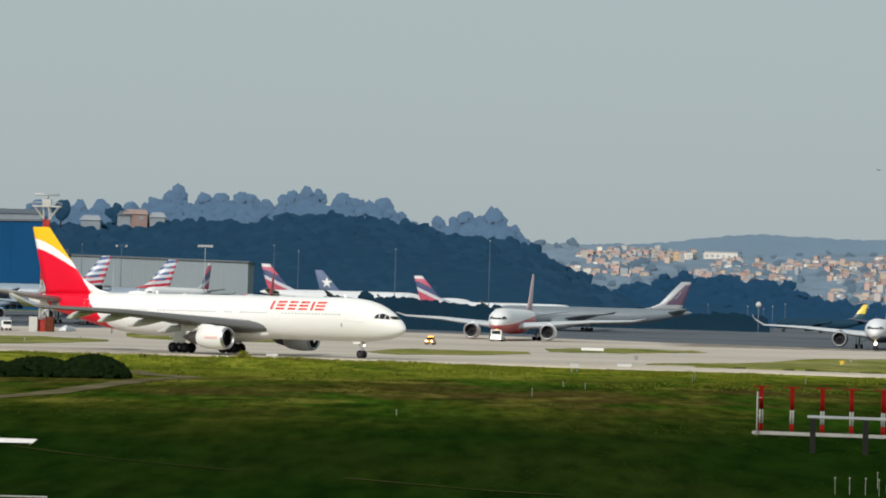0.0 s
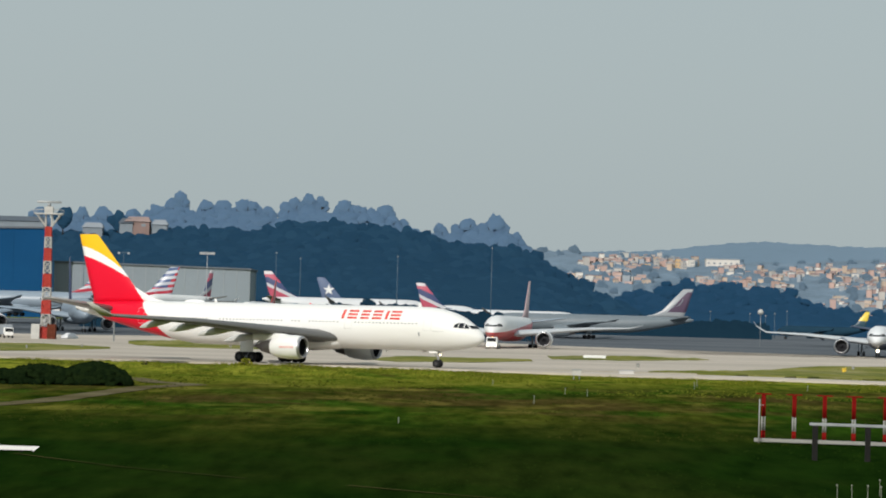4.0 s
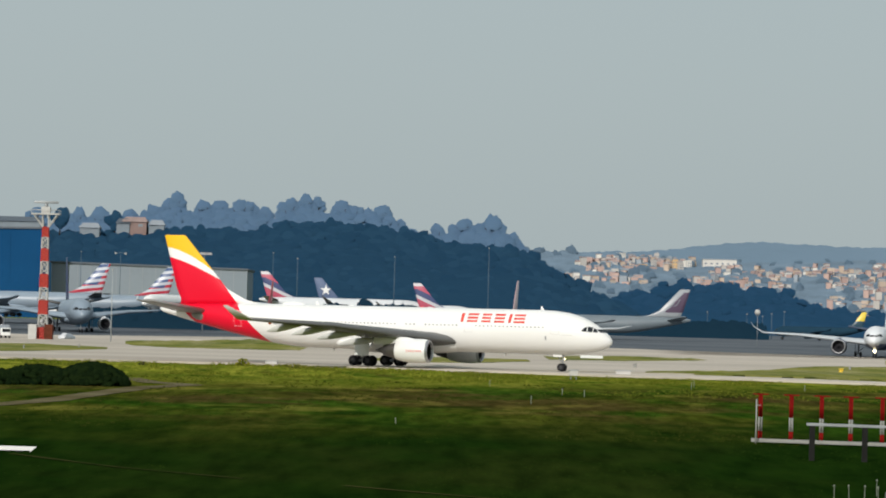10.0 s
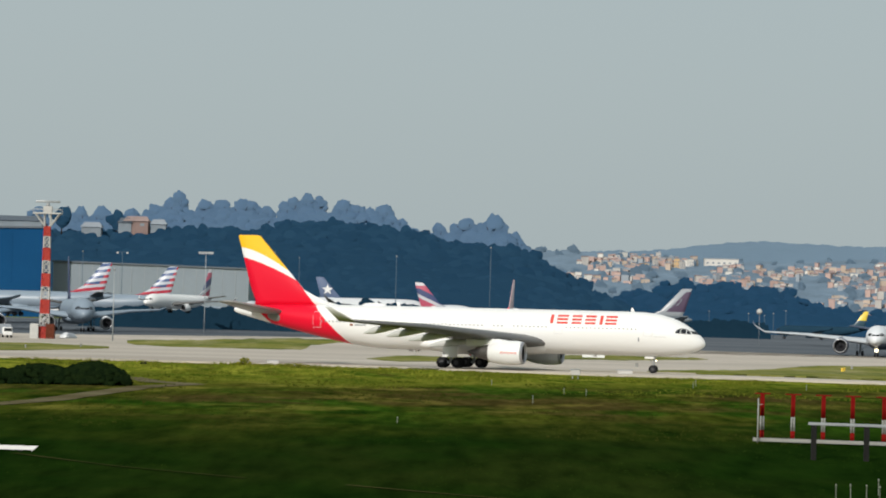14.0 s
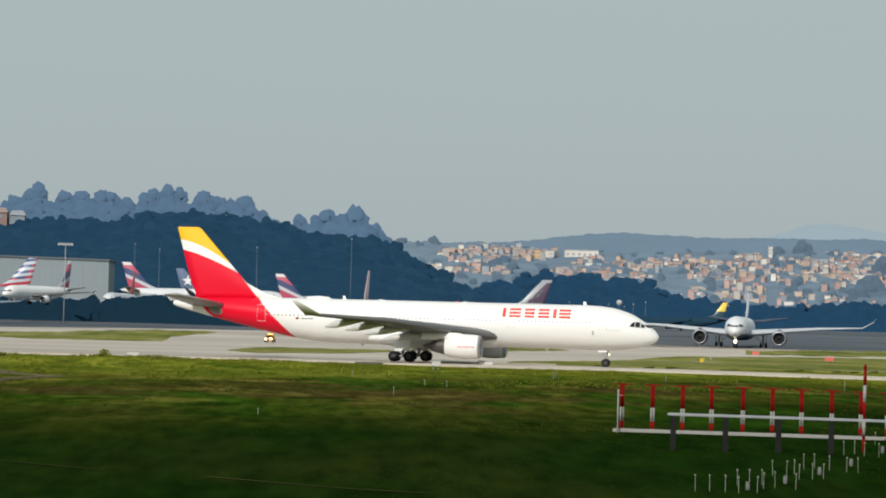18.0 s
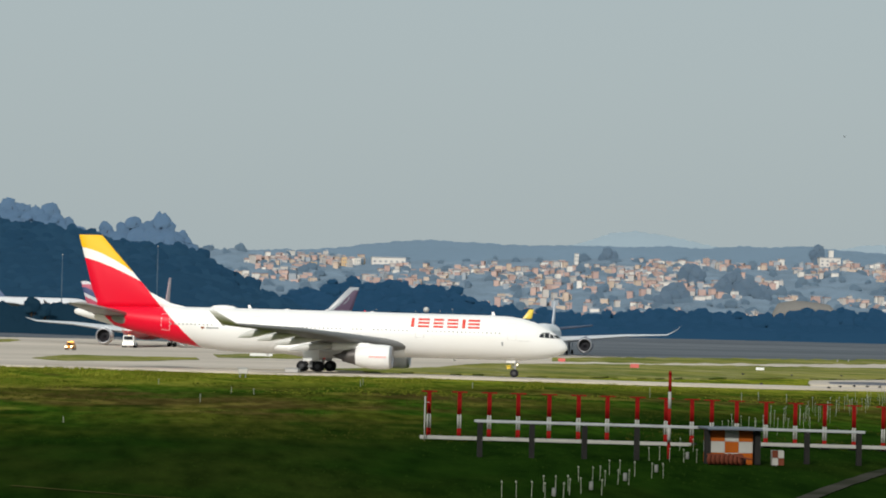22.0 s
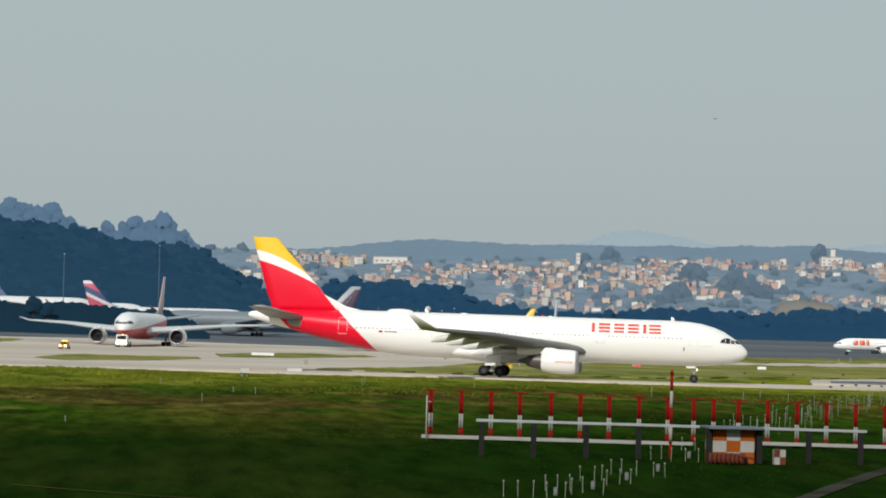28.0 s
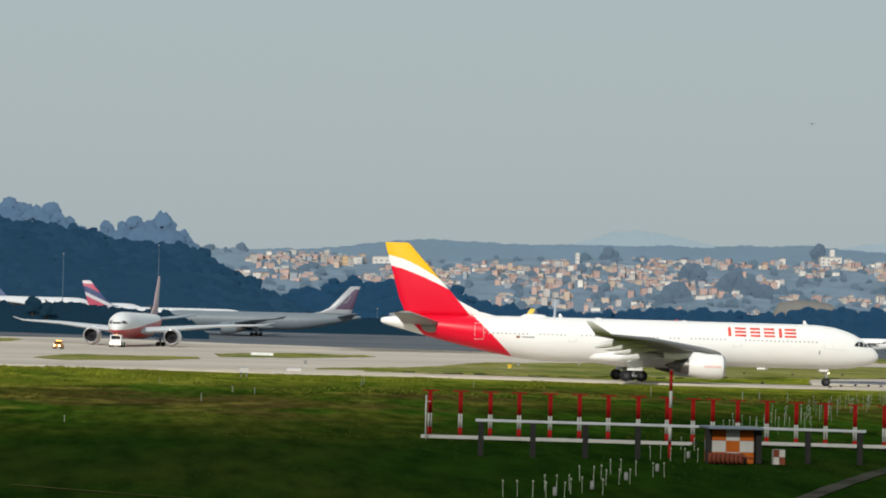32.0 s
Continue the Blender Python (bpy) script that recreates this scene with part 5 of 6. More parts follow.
# parked jets, tails above the trees
# Parked jets' fin colours are muted: haze is put into the paint.
M_FLAG = stripe_paint("red_white_and_blue_striped_fin", ((0.44, 0.47, 0.52), (0.42, 0.03, 0.055), (0.03, 0.07, 0.19)), 0.12, 1.0, 0.92)
M_DULLRED = paint("dull_red_fin_paint", (0.42, 0.07, 0.075), 0.45, var=0.1)


def swoosh_paint(name, ds=0.0, tip=15.6):
    t = Tree(name, 0.35)
    x, y, z = t.axes()
    s = t.math("ADD", t.math("MULTIPLY", x, 0.45), z)
    c = t.mix(t.math("GREATER_THAN", s, ds - 8.9), (0.05, 0.065, 0.16), (0.46, 0.08, 0.13))
    c = t.mix(t.math("GREATER_THAN", s, ds - 7.7), c, (0.05, 0.065, 0.16))
    c = t.mix(t.math("GREATER_THAN", s, ds - 11.0), (0.52, 0.53, 0.56), c)
    c = t.mix(t.math("GREATER_THAN", s, ds - 12.2), (0.45, 0.08, 0.13), c)
    c = t.mix(t.math("GREATER_THAN", z, tip - 1.0), c, (0.46, 0.10, 0.15))
    c = t.mix(t.math("GREATER_THAN", z, tip), c, (0.60, 0.58, 0.60))
    return t.done(c)


M_SWOOSH = swoosh_paint("indigo_and_coral_fin")
M_SWOOSH_SMALL = swoosh_paint("small_indigo_and_coral_fin", 5.2, 12.7)
flag_jet = airliner("airliner", "silver widebody with a striped tail parked by the hangar", 1.0, 1.0, 1.06, 1.0, {"body": M_SILVER, "fin": M_FLAG, "wing": M_SILVER}, "rake", 1.02, 2, False, "striped-tail jets by the hangar", False)
flag_jet.matrix_world = pose(-109.60 - 54.5, 1005, 24.11 - 17.75, 0, 0, 176)
copy_thing(flag_jet, pose(-90.39 - 54.5, 1030, 23.94 - 17.75, 0, 0, 176))
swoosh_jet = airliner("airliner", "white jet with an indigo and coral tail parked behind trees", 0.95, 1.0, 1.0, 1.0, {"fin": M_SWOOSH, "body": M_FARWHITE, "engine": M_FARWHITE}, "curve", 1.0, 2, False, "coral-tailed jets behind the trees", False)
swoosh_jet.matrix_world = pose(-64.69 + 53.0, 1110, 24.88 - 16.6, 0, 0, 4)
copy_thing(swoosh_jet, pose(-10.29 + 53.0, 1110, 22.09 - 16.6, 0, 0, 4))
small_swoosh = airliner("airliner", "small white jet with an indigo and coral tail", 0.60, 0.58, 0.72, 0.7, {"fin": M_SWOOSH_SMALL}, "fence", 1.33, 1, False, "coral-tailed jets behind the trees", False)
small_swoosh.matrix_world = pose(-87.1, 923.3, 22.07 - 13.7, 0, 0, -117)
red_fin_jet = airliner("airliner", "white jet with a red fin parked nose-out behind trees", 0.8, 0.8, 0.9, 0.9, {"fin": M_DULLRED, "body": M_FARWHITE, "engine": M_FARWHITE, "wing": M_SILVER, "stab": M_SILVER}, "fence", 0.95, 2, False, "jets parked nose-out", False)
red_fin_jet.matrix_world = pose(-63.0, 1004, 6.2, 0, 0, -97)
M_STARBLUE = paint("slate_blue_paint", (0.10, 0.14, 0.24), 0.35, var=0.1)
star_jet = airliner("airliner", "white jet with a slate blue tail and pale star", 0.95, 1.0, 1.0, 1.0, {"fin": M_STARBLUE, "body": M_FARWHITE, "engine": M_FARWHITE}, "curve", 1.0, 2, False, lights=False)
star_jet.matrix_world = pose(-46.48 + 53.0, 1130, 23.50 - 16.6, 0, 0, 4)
for side in (-1, 1):
    bm = bmesh.new()
    vs = []
    for k in range(10):
        r = 2.1 if k % 2 == 0 else 0.85
        a = math.pi / 2 + k * math.tau / 10
        vs.append(bm.verts.new(((6.67 - 58.7) * 0.95 + r * math.cos(a), side * 0.42, 12.2 + r * math.sin(a))))
    f = bm.faces.new(vs)
    r = bmesh.ops.extrude_face_region(bm, geom=[f])
    bmesh.ops.translate(bm, vec=(0, -side * 0.25, 0), verts=[v for v in r["geom"] if isinstance(v, bmesh.types.BMVert)])
    part("tail_star", bm, M_WHITE, star_jet, "pale star", smooth=False)

dark_tail = airliner("airliner", "pale grey widebody with a black tail facing the taxiway", 1.0, 0.85, 1.2, 1.2, {"body": M_SILVER, "fin": M_NAVY, "wing": M_SILVER}, "rake", 1.2, 2, False, "jets parked nose-out", False)
dark_tail.matrix_world = pose(-98.99, 850, 2.2, 0, 0, -78.5)
copy_thing(dark_tail, pose(-128.79, 850, 2.2, 0, 0, -78.5))
# Body blends into the woods: their haze-blue tone is put into its paint.
M_DARKJET = paint("woods_toned_paint", (0.014, 0.042, 0.070), 0.9, var=0.1)
yellow_tail = airliner("airliner", "small jet with a bright yellow tail, its body toned like the woods", 0.5, 0.5, 0.6, 0.6, {"body": M_DARKJET, "fin": band_paint("yellow_topped_fin", (0.03, 0.07, 0.10), (0.70, 0.52, 0.05), ((0.0, 1.0, 6.9),)), "wing": M_DARKJET, "engine": M_DARKJET, "tip": M_DARKJET, "stab": M_DARKJET}, "fence", 1.0, 1, False, lights=False)
yellow_tail.matrix_world = pose(142.80 - 27.0, 1060, 15.33 - 9.8, 0, 0, 172)


# ---- vehicles ----
def small_wheel(x, y, r, w):
    return tube((x, y - w / 2, r), (x, y + w / 2, r), r, n=16)


def tow_tug():
    root = thing("aircraft_tug", "low white aircraft tug with lit cab windows", "tug")
    part("chassis", box(0, 0, 0.85, 6.6, 2.9, 0.9, 0.12), M_WHITE, root, smooth=False)
    part("cab", box(1.7, 0, 2.1, 2.2, 2.7, 1.7, 0.15), M_WHITE, root, smooth=False)
    part("windscreen", box(2.82, 0, 2.3, 0.06, 2.2, 0.9, 0.02), M_GLASS, root, "dark windscreen", smooth=False)
    for side in (-1, 1):
        part("side_window", box(1.7, side * 1.26, 1.98, 1.5, 0.05, 0.7, 0.02), M_GLASS, root, smooth=False)
        part("headlamp", box(3.31, side * 1.05, 0.95, 0.06, 0.4, 0.25, 0.02), M_LAMP, root, "glowing headlamp", smooth=False)
        for x in (-2.2, 2.2):
            part("wheel", small_wheel(x, side * 1.35, 0.6, 0.45), M_TYRE, root)
    part("tow_bar", tube((-3.2, 0, 0.7), (-6.4, 0, 0.6), 0.1), M_YELLOW, root)
    part("beacon", tube((1.7, 0, 2.93), (1.7, 0, 3.15), 0.14), M_AMBER, root, "amber beacon")
    return root


def follow_car():
    root = thing("follow_me_car", "small yellow ramp car with headlamps on", "car")
    bm = box(0, 0, 0.75, 4.3, 1.8, 0.75, 0.18)
    part("body", bm, M_CAR, root)
    part("cabin", box(-0.2, 0, 1.4, 2.3, 1.6, 0.65, 0.2), M_CAR, root)
    part("windscreen", box(0.98, 0, 1.4, 0.06, 1.4, 0.5, 0.02, m=pose(0, 0, 0, 0, 0, 0)), M_GLASS, root, smooth=False)
    part("light_bar", box(-0.2, 0, 1.85, 0.3, 1.3, 0.2, 0.05), M_AMBER, root, "amber light bar", smooth=False)
    for side in (-1, 1):
        part("headlamp", box(2.15, side * 0.62, 0.8, 0.08, 0.42, 0.28, 0.03), M_LAMP, root, "glowing headlamp", smooth=False)
        for x in (-1.35, 1.35):
            part("wheel", small_wheel(x, side * 0.82, 0.34, 0.24), M_TYRE, root)
    return root


tug = tow_tug()
yellow_car = follow_car()


def service_truck(label, x, y, z, paint_):
    root = thing("service_truck", label, "truck", pose(x, y, z, 0, 0, -70))
    part("box_body", box(-1.0, 0, 2.1, 4.6, 2.3, 2.4, 0.06), paint_, root, smooth=False)
    part("cab", box(2.2, 0, 1.6, 1.7, 2.2, 1.9, 0.2), M_WHITE, root, smooth=False)
    part("windscreen", box(3.06, 0, 1.95, 0.06, 1.9, 0.8, 0.02), M_GLASS, root, smooth=False)
    for side in (-1, 1):
        for px in (-2.2, 2.1):
            part("wheel", small_wheel(px, side * 1.0, 0.5, 0.3), M_TYRE, root)


service_truck("dark service truck parked beside the jets", -105.09, 744.00, ground_z(-105.09, 744.00), M_FLATROOF)

def covered_heap(x, y):
    """A small load under a pale sheet."""
    bm = bmesh.new()
    bmesh.ops.create_icosphere(bm, subdivisions=3, radius=1.0)
    for v in bm.verts:
        d = v.co.normalized()
        k = 1 + 0.22 * noise.noise(d * 2.3) + 0.08 * noise.noise(d * 6.0)
        v.co = Vector((d.x * 2.1 * k, d.y * 1.2 * k, max(-0.1, d.z * 1.25 * k) + 0.05))
    solid("covered_load", bm, M_FARWHITE, "small load under a crumpled white sheet on the apron", "load", pose(x, y, ground_z(x, y) + 0.1), smooth=True)


covered_heap(-91.6, 757.0)

# ---- airfield equipment ----
def localizer_post():
    root = thing("localizer_aerial", "red and white banded aerial post with a red crosshead", "aerial", group="row of aerial posts")
    for a, b, m, w in ((0.0, 0.62, M_POSTRED, "red band"), (0.62, 1.55, M_FIELDWHITE, "white band"), (1.55, 3.0, M_POSTRED, "red band")):
        bm = bmesh.new()
        for dx in (-0.11, 0.11):
            tube((dx * 0.75, 0, a), (dx * 0.75, 0, b), 0.065, n=8, bm=bm)
        if m is M_POSTRED:
            box(0, 0, (a + b) / 2, 0.14, 0.06, b - a, bm=bm)
        part("post_band", bm, m, root, w)
    bm = box(0, 0, 3.05, 1.0, 0.10, 0.09, 0.01)
    for k in range(5):
        box(-0.5 + 0.25 * k, 0, 3.05, 0.03, 1.6 - 0.2 * k, 0.03, bm=bm)
    part("crosshead", bm, M_POSTRED, root, "red crosshead", smooth=False)
    part("foot", box(0, 0, 0.05, 0.6, 0.6, 0.12, 0.02), M_CONCRETE_POST, root, smooth=False)
    return root


LOC_Y = 207.0
LOC_X = (21.27, 23.32, 25.34, 27.29, 29.39, 31.38, 33.34, 35.38, 37.35, 39.12, 40.48, 42.18, 44.20, 46.22, 48.25, 50.28, 52.32, 54.44)
first = localizer_post()
for i, x in enumerate(LOC_X):
    m = pose(x, LOC_Y, ground_z(x, LOC_Y) + 0.26 - 0.010 * (x - LOC_X[0]))
    if i == 0:
        first.matrix_world = m
    else:
        copy_thing(first, m)


def rail(name, label, x0, x1, y, z, size, material, posts=(), lean=0.5):
    root = thing(name, label, "rail", pose(0, y, 0))
    bm = box(0, 0, 0, x1 - x0, size, size, 0.02)
    bmesh.ops.transform(bm, matrix=pose((x0 + x1) / 2, 0, z, 0, lean, 0), verts=bm.verts[:])
    part("beam", bm, material, root, smooth=False)
    for px in posts:
        g = ground_z(px, y) - 0.3
        part("post", box(px, 0.0, (g + z - size / 2 - math.tan(radians(lean)) * (px - (x0 + x1) / 2)) / 2, 0.32, 0.32, z - size / 2 - g - math.tan(radians(lean)) * (px - (x0 + x1) / 2), 0.03), M_CONCRETE_POST, root, "dark square post", smooth=False)
    return root


zr = ground_z(LOC_X[4], LOC_Y) + 0.16
rail("base_rail", "low white-painted beam under the aerial posts", 20.65, 39.02, 206.6, zr, 0.24, M_FIELDWHITE)
rail("base_rail", "low white-painted beam under the aerial posts", 43.55, 54.69, 206.6, zr, 0.24, M_FIELDWHITE)
rail("cable_trough", "pale grey horizontal duct on dark posts", 22.12, 46.37, 188.0, -0.33, 0.17, M_STEEL, (22.47, 25.66, 28.90, 32.14, 39.42, 42.74, 46.00))
ladder = thing("monitor_mast", "thin white monitor mast with two brackets", "mast", pose(20.90, 206.0, ground_z(21, 206)))
part("pole", tube((0, 0, -0.3), (0, 0, 3.0), 0.05), M_FIELDWHITE, ladder)
for z in (1.4, 2.6):
    part("bracket", tube((0, 0, z), (0.3, 0, z), 0.03), M_FIELDWHITE, ladder)


def banded_mast(x, y, h, bands):
    root = thing("marker_mast", "tall slim red and white banded mast", "mast", pose(x, y, ground_z(x, y)))
    for k in range(bands):
        part("mast_band", tube((0, 0, h * k / bands), (0, 0, h * (k + 1) / bands), 0.10, n=10), M_POSTRED if k % 2 == 0 else M_FIELDWHITE, root, "red band" if k % 2 == 0 else "white band")
    part("cap", tube((0, 0, h), (0, 0, h + 0.25), 0.13, 0.06), M_POSTRED, root)


banded_mast(34.44, 189.75, 5.2, 5)


def shelter(x, y):
    z = ground_z(x, y)
    root = thing("equipment_shelter", "orange and white chequered equipment shelter with a grey roof", "shelter", pose(x, y, z))
    w, h, d = 2.55, 2.05, 2.2
    part("core", box(0, 0, h / 2, w - 0.02, d, h), M_FIELDWHITE, root, smooth=False)
    for i in range(3):
        for j in range(3):
            part("wall_panel", box(-w / 2 + w * (i + 0.5) / 3, -d / 2 - 0.02, h * (j + 0.5) / 3, w / 3 - 0.01, 0.04, h / 3 - 0.01, 0.006), M_ORANGE if (i + j) % 2 == 0 else M_FIELDWHITE, root, "orange panel" if (i + j) % 2 == 0 else "white panel", smooth=False)
    for j in range(3):
        for side in (-1, 1):
            part("wall_panel", box(side * (w / 2 + 0.01), 0, h * (j + 0.5) / 3, 0.04, d - 0.05, h / 3 - 0.01), M_ORANGE if j % 2 == 0 else M_FIELDWHITE, root, smooth=False)
    part("roof", box(0.05, -0.3, h + 0.09, w + 0.8, d + 1.1, 0.14, 0.03), M_ROOFGREY, root, smooth=False)
    for dx in (-w / 2 - 0.25, w / 2 + 0.3):
        part("side_post", box(dx, -d / 2 - 0.1, h / 2, 0.34, 0.3, h, 0.03), M_CONCRETE_POST, root, "dark post", smooth=False)
    # small chequered cabinet beside it
    cab = thing("junction_cabinet", "small red and white chequered cabinet on the grass", "cabinet", pose(x + 2.95, y - 0.5, ground_z(x + 2.95, y - 0.5)))
    part("core", box(0, 0, 0.45, 0.70, 0.5, 0.9), M_FIELDWHITE, cab, smooth=False)
    for i in range(2):
        for j in range(2):
            part("panel", box(-0.18 + 0.36 * i, -0.27, 0.22 + 0.46 * j, 0.35, 0.04, 0.44), M_FIELDWHITE if (i + j) % 2 == 0 else M_RUST, cab, smooth=False)
    # farm implement
    plough = thing("disc_harrow", "rusty red disc harrow standing in the grass", "harrow", pose(x - 0.55, y - 2.1, ground_z(x, y - 2.1)))
    part("frame", box(0, 0, 0.62, 2.1, 0.12, 0.12, 0.02, box(0, 0.5, 0.62, 2.1, 0.12, 0.12, 0.02)), M_RUST, plough, smooth=False)
    for k in range(8):
        part("disc", tube((-0.95 + 0.27 * k, 0.05, 0.34), (-0.90 + 0.27 * k, 0.0, 0.34), 0.34, 0.30, 14), M_RUST, plough)
    part("drawbar", tube((0.2, 0.2, 0.66), (1.5, -0.5, 0.4), 0.06), M_RUST, plough)
    part("wheel", small_wheel(1.0, 0.3, 0.3, 0.2), M_TYRE, plough)


shelter(37.51, 186.50)


# approach lights along one line across the grass
M_STICK = paint("pale_light_stick", (0.20, 0.22, 0.165), 0.5, var=0.15, scale=3)


def approach_light():
    root = thing("approach_light", "thin white approach light on a slender stick", "runway light", group="approach lights")
    part("stick", tube((0, 0, -0.1), (0, 0, 1.5), 0.015, n=6), M_STICK, root)
    part("lamp_head", tube((0, 0, 1.5), (0, 0, 1.6), 0.05, 0.04, 8), M_STICK, root)
    return root


light = approach_light()
LRNG = random.Random(5)
STICKS = []
# near bars of short sticks, then a long file running away over the grass
for bx, by, n in ((19.45, 152.75, 5), (22.24, 159.25, 3), (23.44, 157.00, 3), (25.43, 168.00, 3), (26.45, 164.75, 3), (28.19, 173.50, 2), (29.42, 172.00, 3), (32.90, 188.00, 2), (33.99, 186.25, 3), (37.04, 200.00, 2)):
    STICKS += [(bx + 0.74 * i + LRNG.uniform(-0.1, 0.1), by + LRNG.uniform(-0.8, 0.8), 0.85) for i in range(n)]
LINE_A, LINE_B = Vector((44.94, 221.50)), Vector((84.01, 327.75))
for k in range(20):
    p = LINE_A.lerp(LINE_B, (k / 19) ** 1.15 * 1.25)
    STICKS += [(p.x + 1.05 * (i - 1.5) + LRNG.uniform(-0.3, 0.3), p.y + LRNG.uniform(-2.5, 2.5), LRNG.uniform(1.05, 1.45)) for i in range(4 if k % 3 else 5)]
for i, (x, y, h) in enumerate(STICKS):
    m = pose(x, y, ground_z(x, y) - (1.6 - h), LRNG.uniform(-1.5, 1.5), LRNG.uniform(-2, 2))
    if i == 0:
        light.matrix_world = m
    else:
        copy_thing(light, m)
M_POT = paint("dull_grey_pot", (0.13, 0.135, 0.125), 0.7, var=0.2)
# Marker red, paled to coral by painted-in haze.
M_CORAL = paint("hazed_marker_red", (0.60, 0.13, 0.11), 0.7, var=0.15)
# transformer pots beside the near lights
pot = None
for px, py in ((22.37, 155.25), (25.16, 161.00), (28.28, 169.00), (31.38, 176.75), (35.71, 190.25)):
    m = pose(px, py, ground_z(px, py))
    if pot is None:
        pot = thing("transformer_pot", "small grey transformer pot in the grass", "transformer", m, group="transformer pots")
        part("drum", tube((0, 0, -0.1), (0, 0, 0.38), 0.11, n=14), M_POT, pot)
        part("lid", tube((0, 0, 0.38), (0, 0, 0.43), 0.13, 0.09, 14), M_POT, pot)
    else:
        copy_thing(pot, m)


# Grey of the shaded front is put into the white housing's colour.
M_CABINET = paint("shade_greyed_housing", (0.50, 0.49, 0.47), 0.7, var=0.2, scale=1.5)


def cabinet(name, label, x, y, w, h, legs=False, material=None):
    z = max(0, ground_z(x, y))
    root = thing(name, label, "cabinet", pose(x, y, ground_z(x, y)))
    lift = 0.45 if legs else 0.0
    part("housing", box(0, 0, lift + h / 2, w, 0.9, h, 0.04), material or M_WHITE, root, smooth=False)
    part("lid", box(0, 0, lift + h + 0.04, w + 0.12, 1.0, 0.1, 0.02), M_STEEL, root, smooth=False)
    if legs:
        for dx in (-w * 0.3, w * 0.3):
            part("leg", tube((dx, 0, -0.2), (dx, 0, lift), 0.06), M_STEEL, root)


cabinet("raised_cabinet", "white cabinet on two legs beside the taxiway", 14.54, 343.00, 1.0, 0.55, True, M_CABINET)
cabinet("ground_cabinet", "low white concrete cabinet beside the taxiway", 22.69, 388.75, 1.85, 0.65, False, M_CABINET)
cabinet("ground_cabinet", "low white cabinet half hidden in grass", -22.13, 403.25, 1.5, 0.55, False, M_CABINET)


def board(name, label, x, y, w, h, lift, material, tilt=0):
    root = thing(name, label, "sign", pose(x, y, max(ground_z(x, y), 0.1) if y > 380 else ground_z(x, y), 0, 0, tilt))
    part("panel", box(0, 0, lift + h / 2, w, 0.12, h, 0.02), material, root, smooth=False)
    for dx in (-w * 0.35, w * 0.35):
        part("leg", tube((dx, 0, 0), (dx, 0, lift + 0.05), 0.05), M_STEEL, root)


board("taxiway_sign", "long low white taxiway board on the grass", 30.61, 637.00, 4.6, 0.55, 0.25, M_WHITE)
board("taxiway_sign", "long low white taxiway board on the grass", 120.39, 570.00, 1.6, 0.5, 0.2, M_WHITE)


def pointed_plank(x, y, w):
    """A white plank on low blocks, its end cut to a slanting point."""
    root = thing("marker_board", "white plank with a slanting pointed end, low over the grass", "marker", pose(x, y, ground_z(x, y), 0, 0, 3))
    bm = bmesh.new()
    f = bm.faces.new([bm.verts.new((px, -0.06, pz)) for px, pz in ((-w / 2, 0.10), (w / 2 - 0.34, 0.10), (w / 2 - 0.42, -0.02), (w / 2, 0.33), (-w / 2, 0.36))])
    r = bmesh.ops.extrude_face_region(bm, geom=[f])
    bmesh.ops.translate(bm, vec=(0, 0.12, 0), verts=[v for v in r["geom"] if isinstance(v, bmesh.types.BMVert)])
    part("plank", bm, M_WHITE, root, smooth=False)
    for dx in (-w * 0.3, w * 0.2):
        part("block", box(dx, 0.12, 0.02, 0.2, 0.3, 0.3, 0.02), M_CONCRETE_POST, root, "dark block", smooth=False)


pointed_plank(-24.5, 176.0, 3.4)
board("marker_board", "white marker board lying low in the grass", -18.46, 134.00, 3.2, 0.08, 0.02, M_FIELDWHITE, 2)
board("notice_board", "small white notice board on two thin legs", 49.05, 186.0, 0.95, 0.42, 1.35, M_FIELDWHITE, 2)
for px, py, m in ((100.75, 691.50, M_CORAL), (94.90, 559.25, M_CORAL)):
    board("red_marker", "small haze-paled red marker panel beside the taxiway", px, py, 1.6, 0.7, 0.2, m)


def stub(name, label, x, y, h, r, material, cap):
    root = thing(name, label, "marker", pose(x, y, ground_z(x, y)), group="edge markers")
    part("stem", tube((0, 0, -0.2), (0, 0, h), r, n=8), material, root)
    part("cap", tube((0, 0, h), (0, 0, h + 0.12), r * 1.8, r, 8), cap, root)
    return root


for px, py, h in ((-3.23, 224.00, 0.34), (7.72, 266.50, 0.6), (11.25, 289.25, 0.5), (4.82, 309.25, 0.45), (25.99, 320.25, 0.7), (37.31, 319.50, 0.5), (53.48, 305.75, 0.9), (25.28, 314.50, 0.6), (13.20, 286.75, 0.5), (61.47, 299.50, 0.9), (65.10, 308.75, 0.8), (67.01, 304.25, 0.8)):
    stub("edge_marker", "short white marker stick in the grass", px, py, h, 0.028, M_STICK, M_STICK)
for px, py in ((63.86, 498.25), (64.83, 504.00)):
    stub("taxiway_light", "small yellow taxiway light", px, py, 0.7, 0.22, M_YELLOW, M_YELLOW)
for px, py in ((72.01, 549.25), (71.81, 546.75), (-72.35, 537.50), (-69.27, 593.00), (30.26, 485.75), (29.87, 483.25), (189.49, 799.75), (193.65, 804.50)):
    stub("taxiway_light", "small white taxiway light stub", px, py, 0.7, 0.14, M_FIELDWHITE, M_FIELDWHITE)
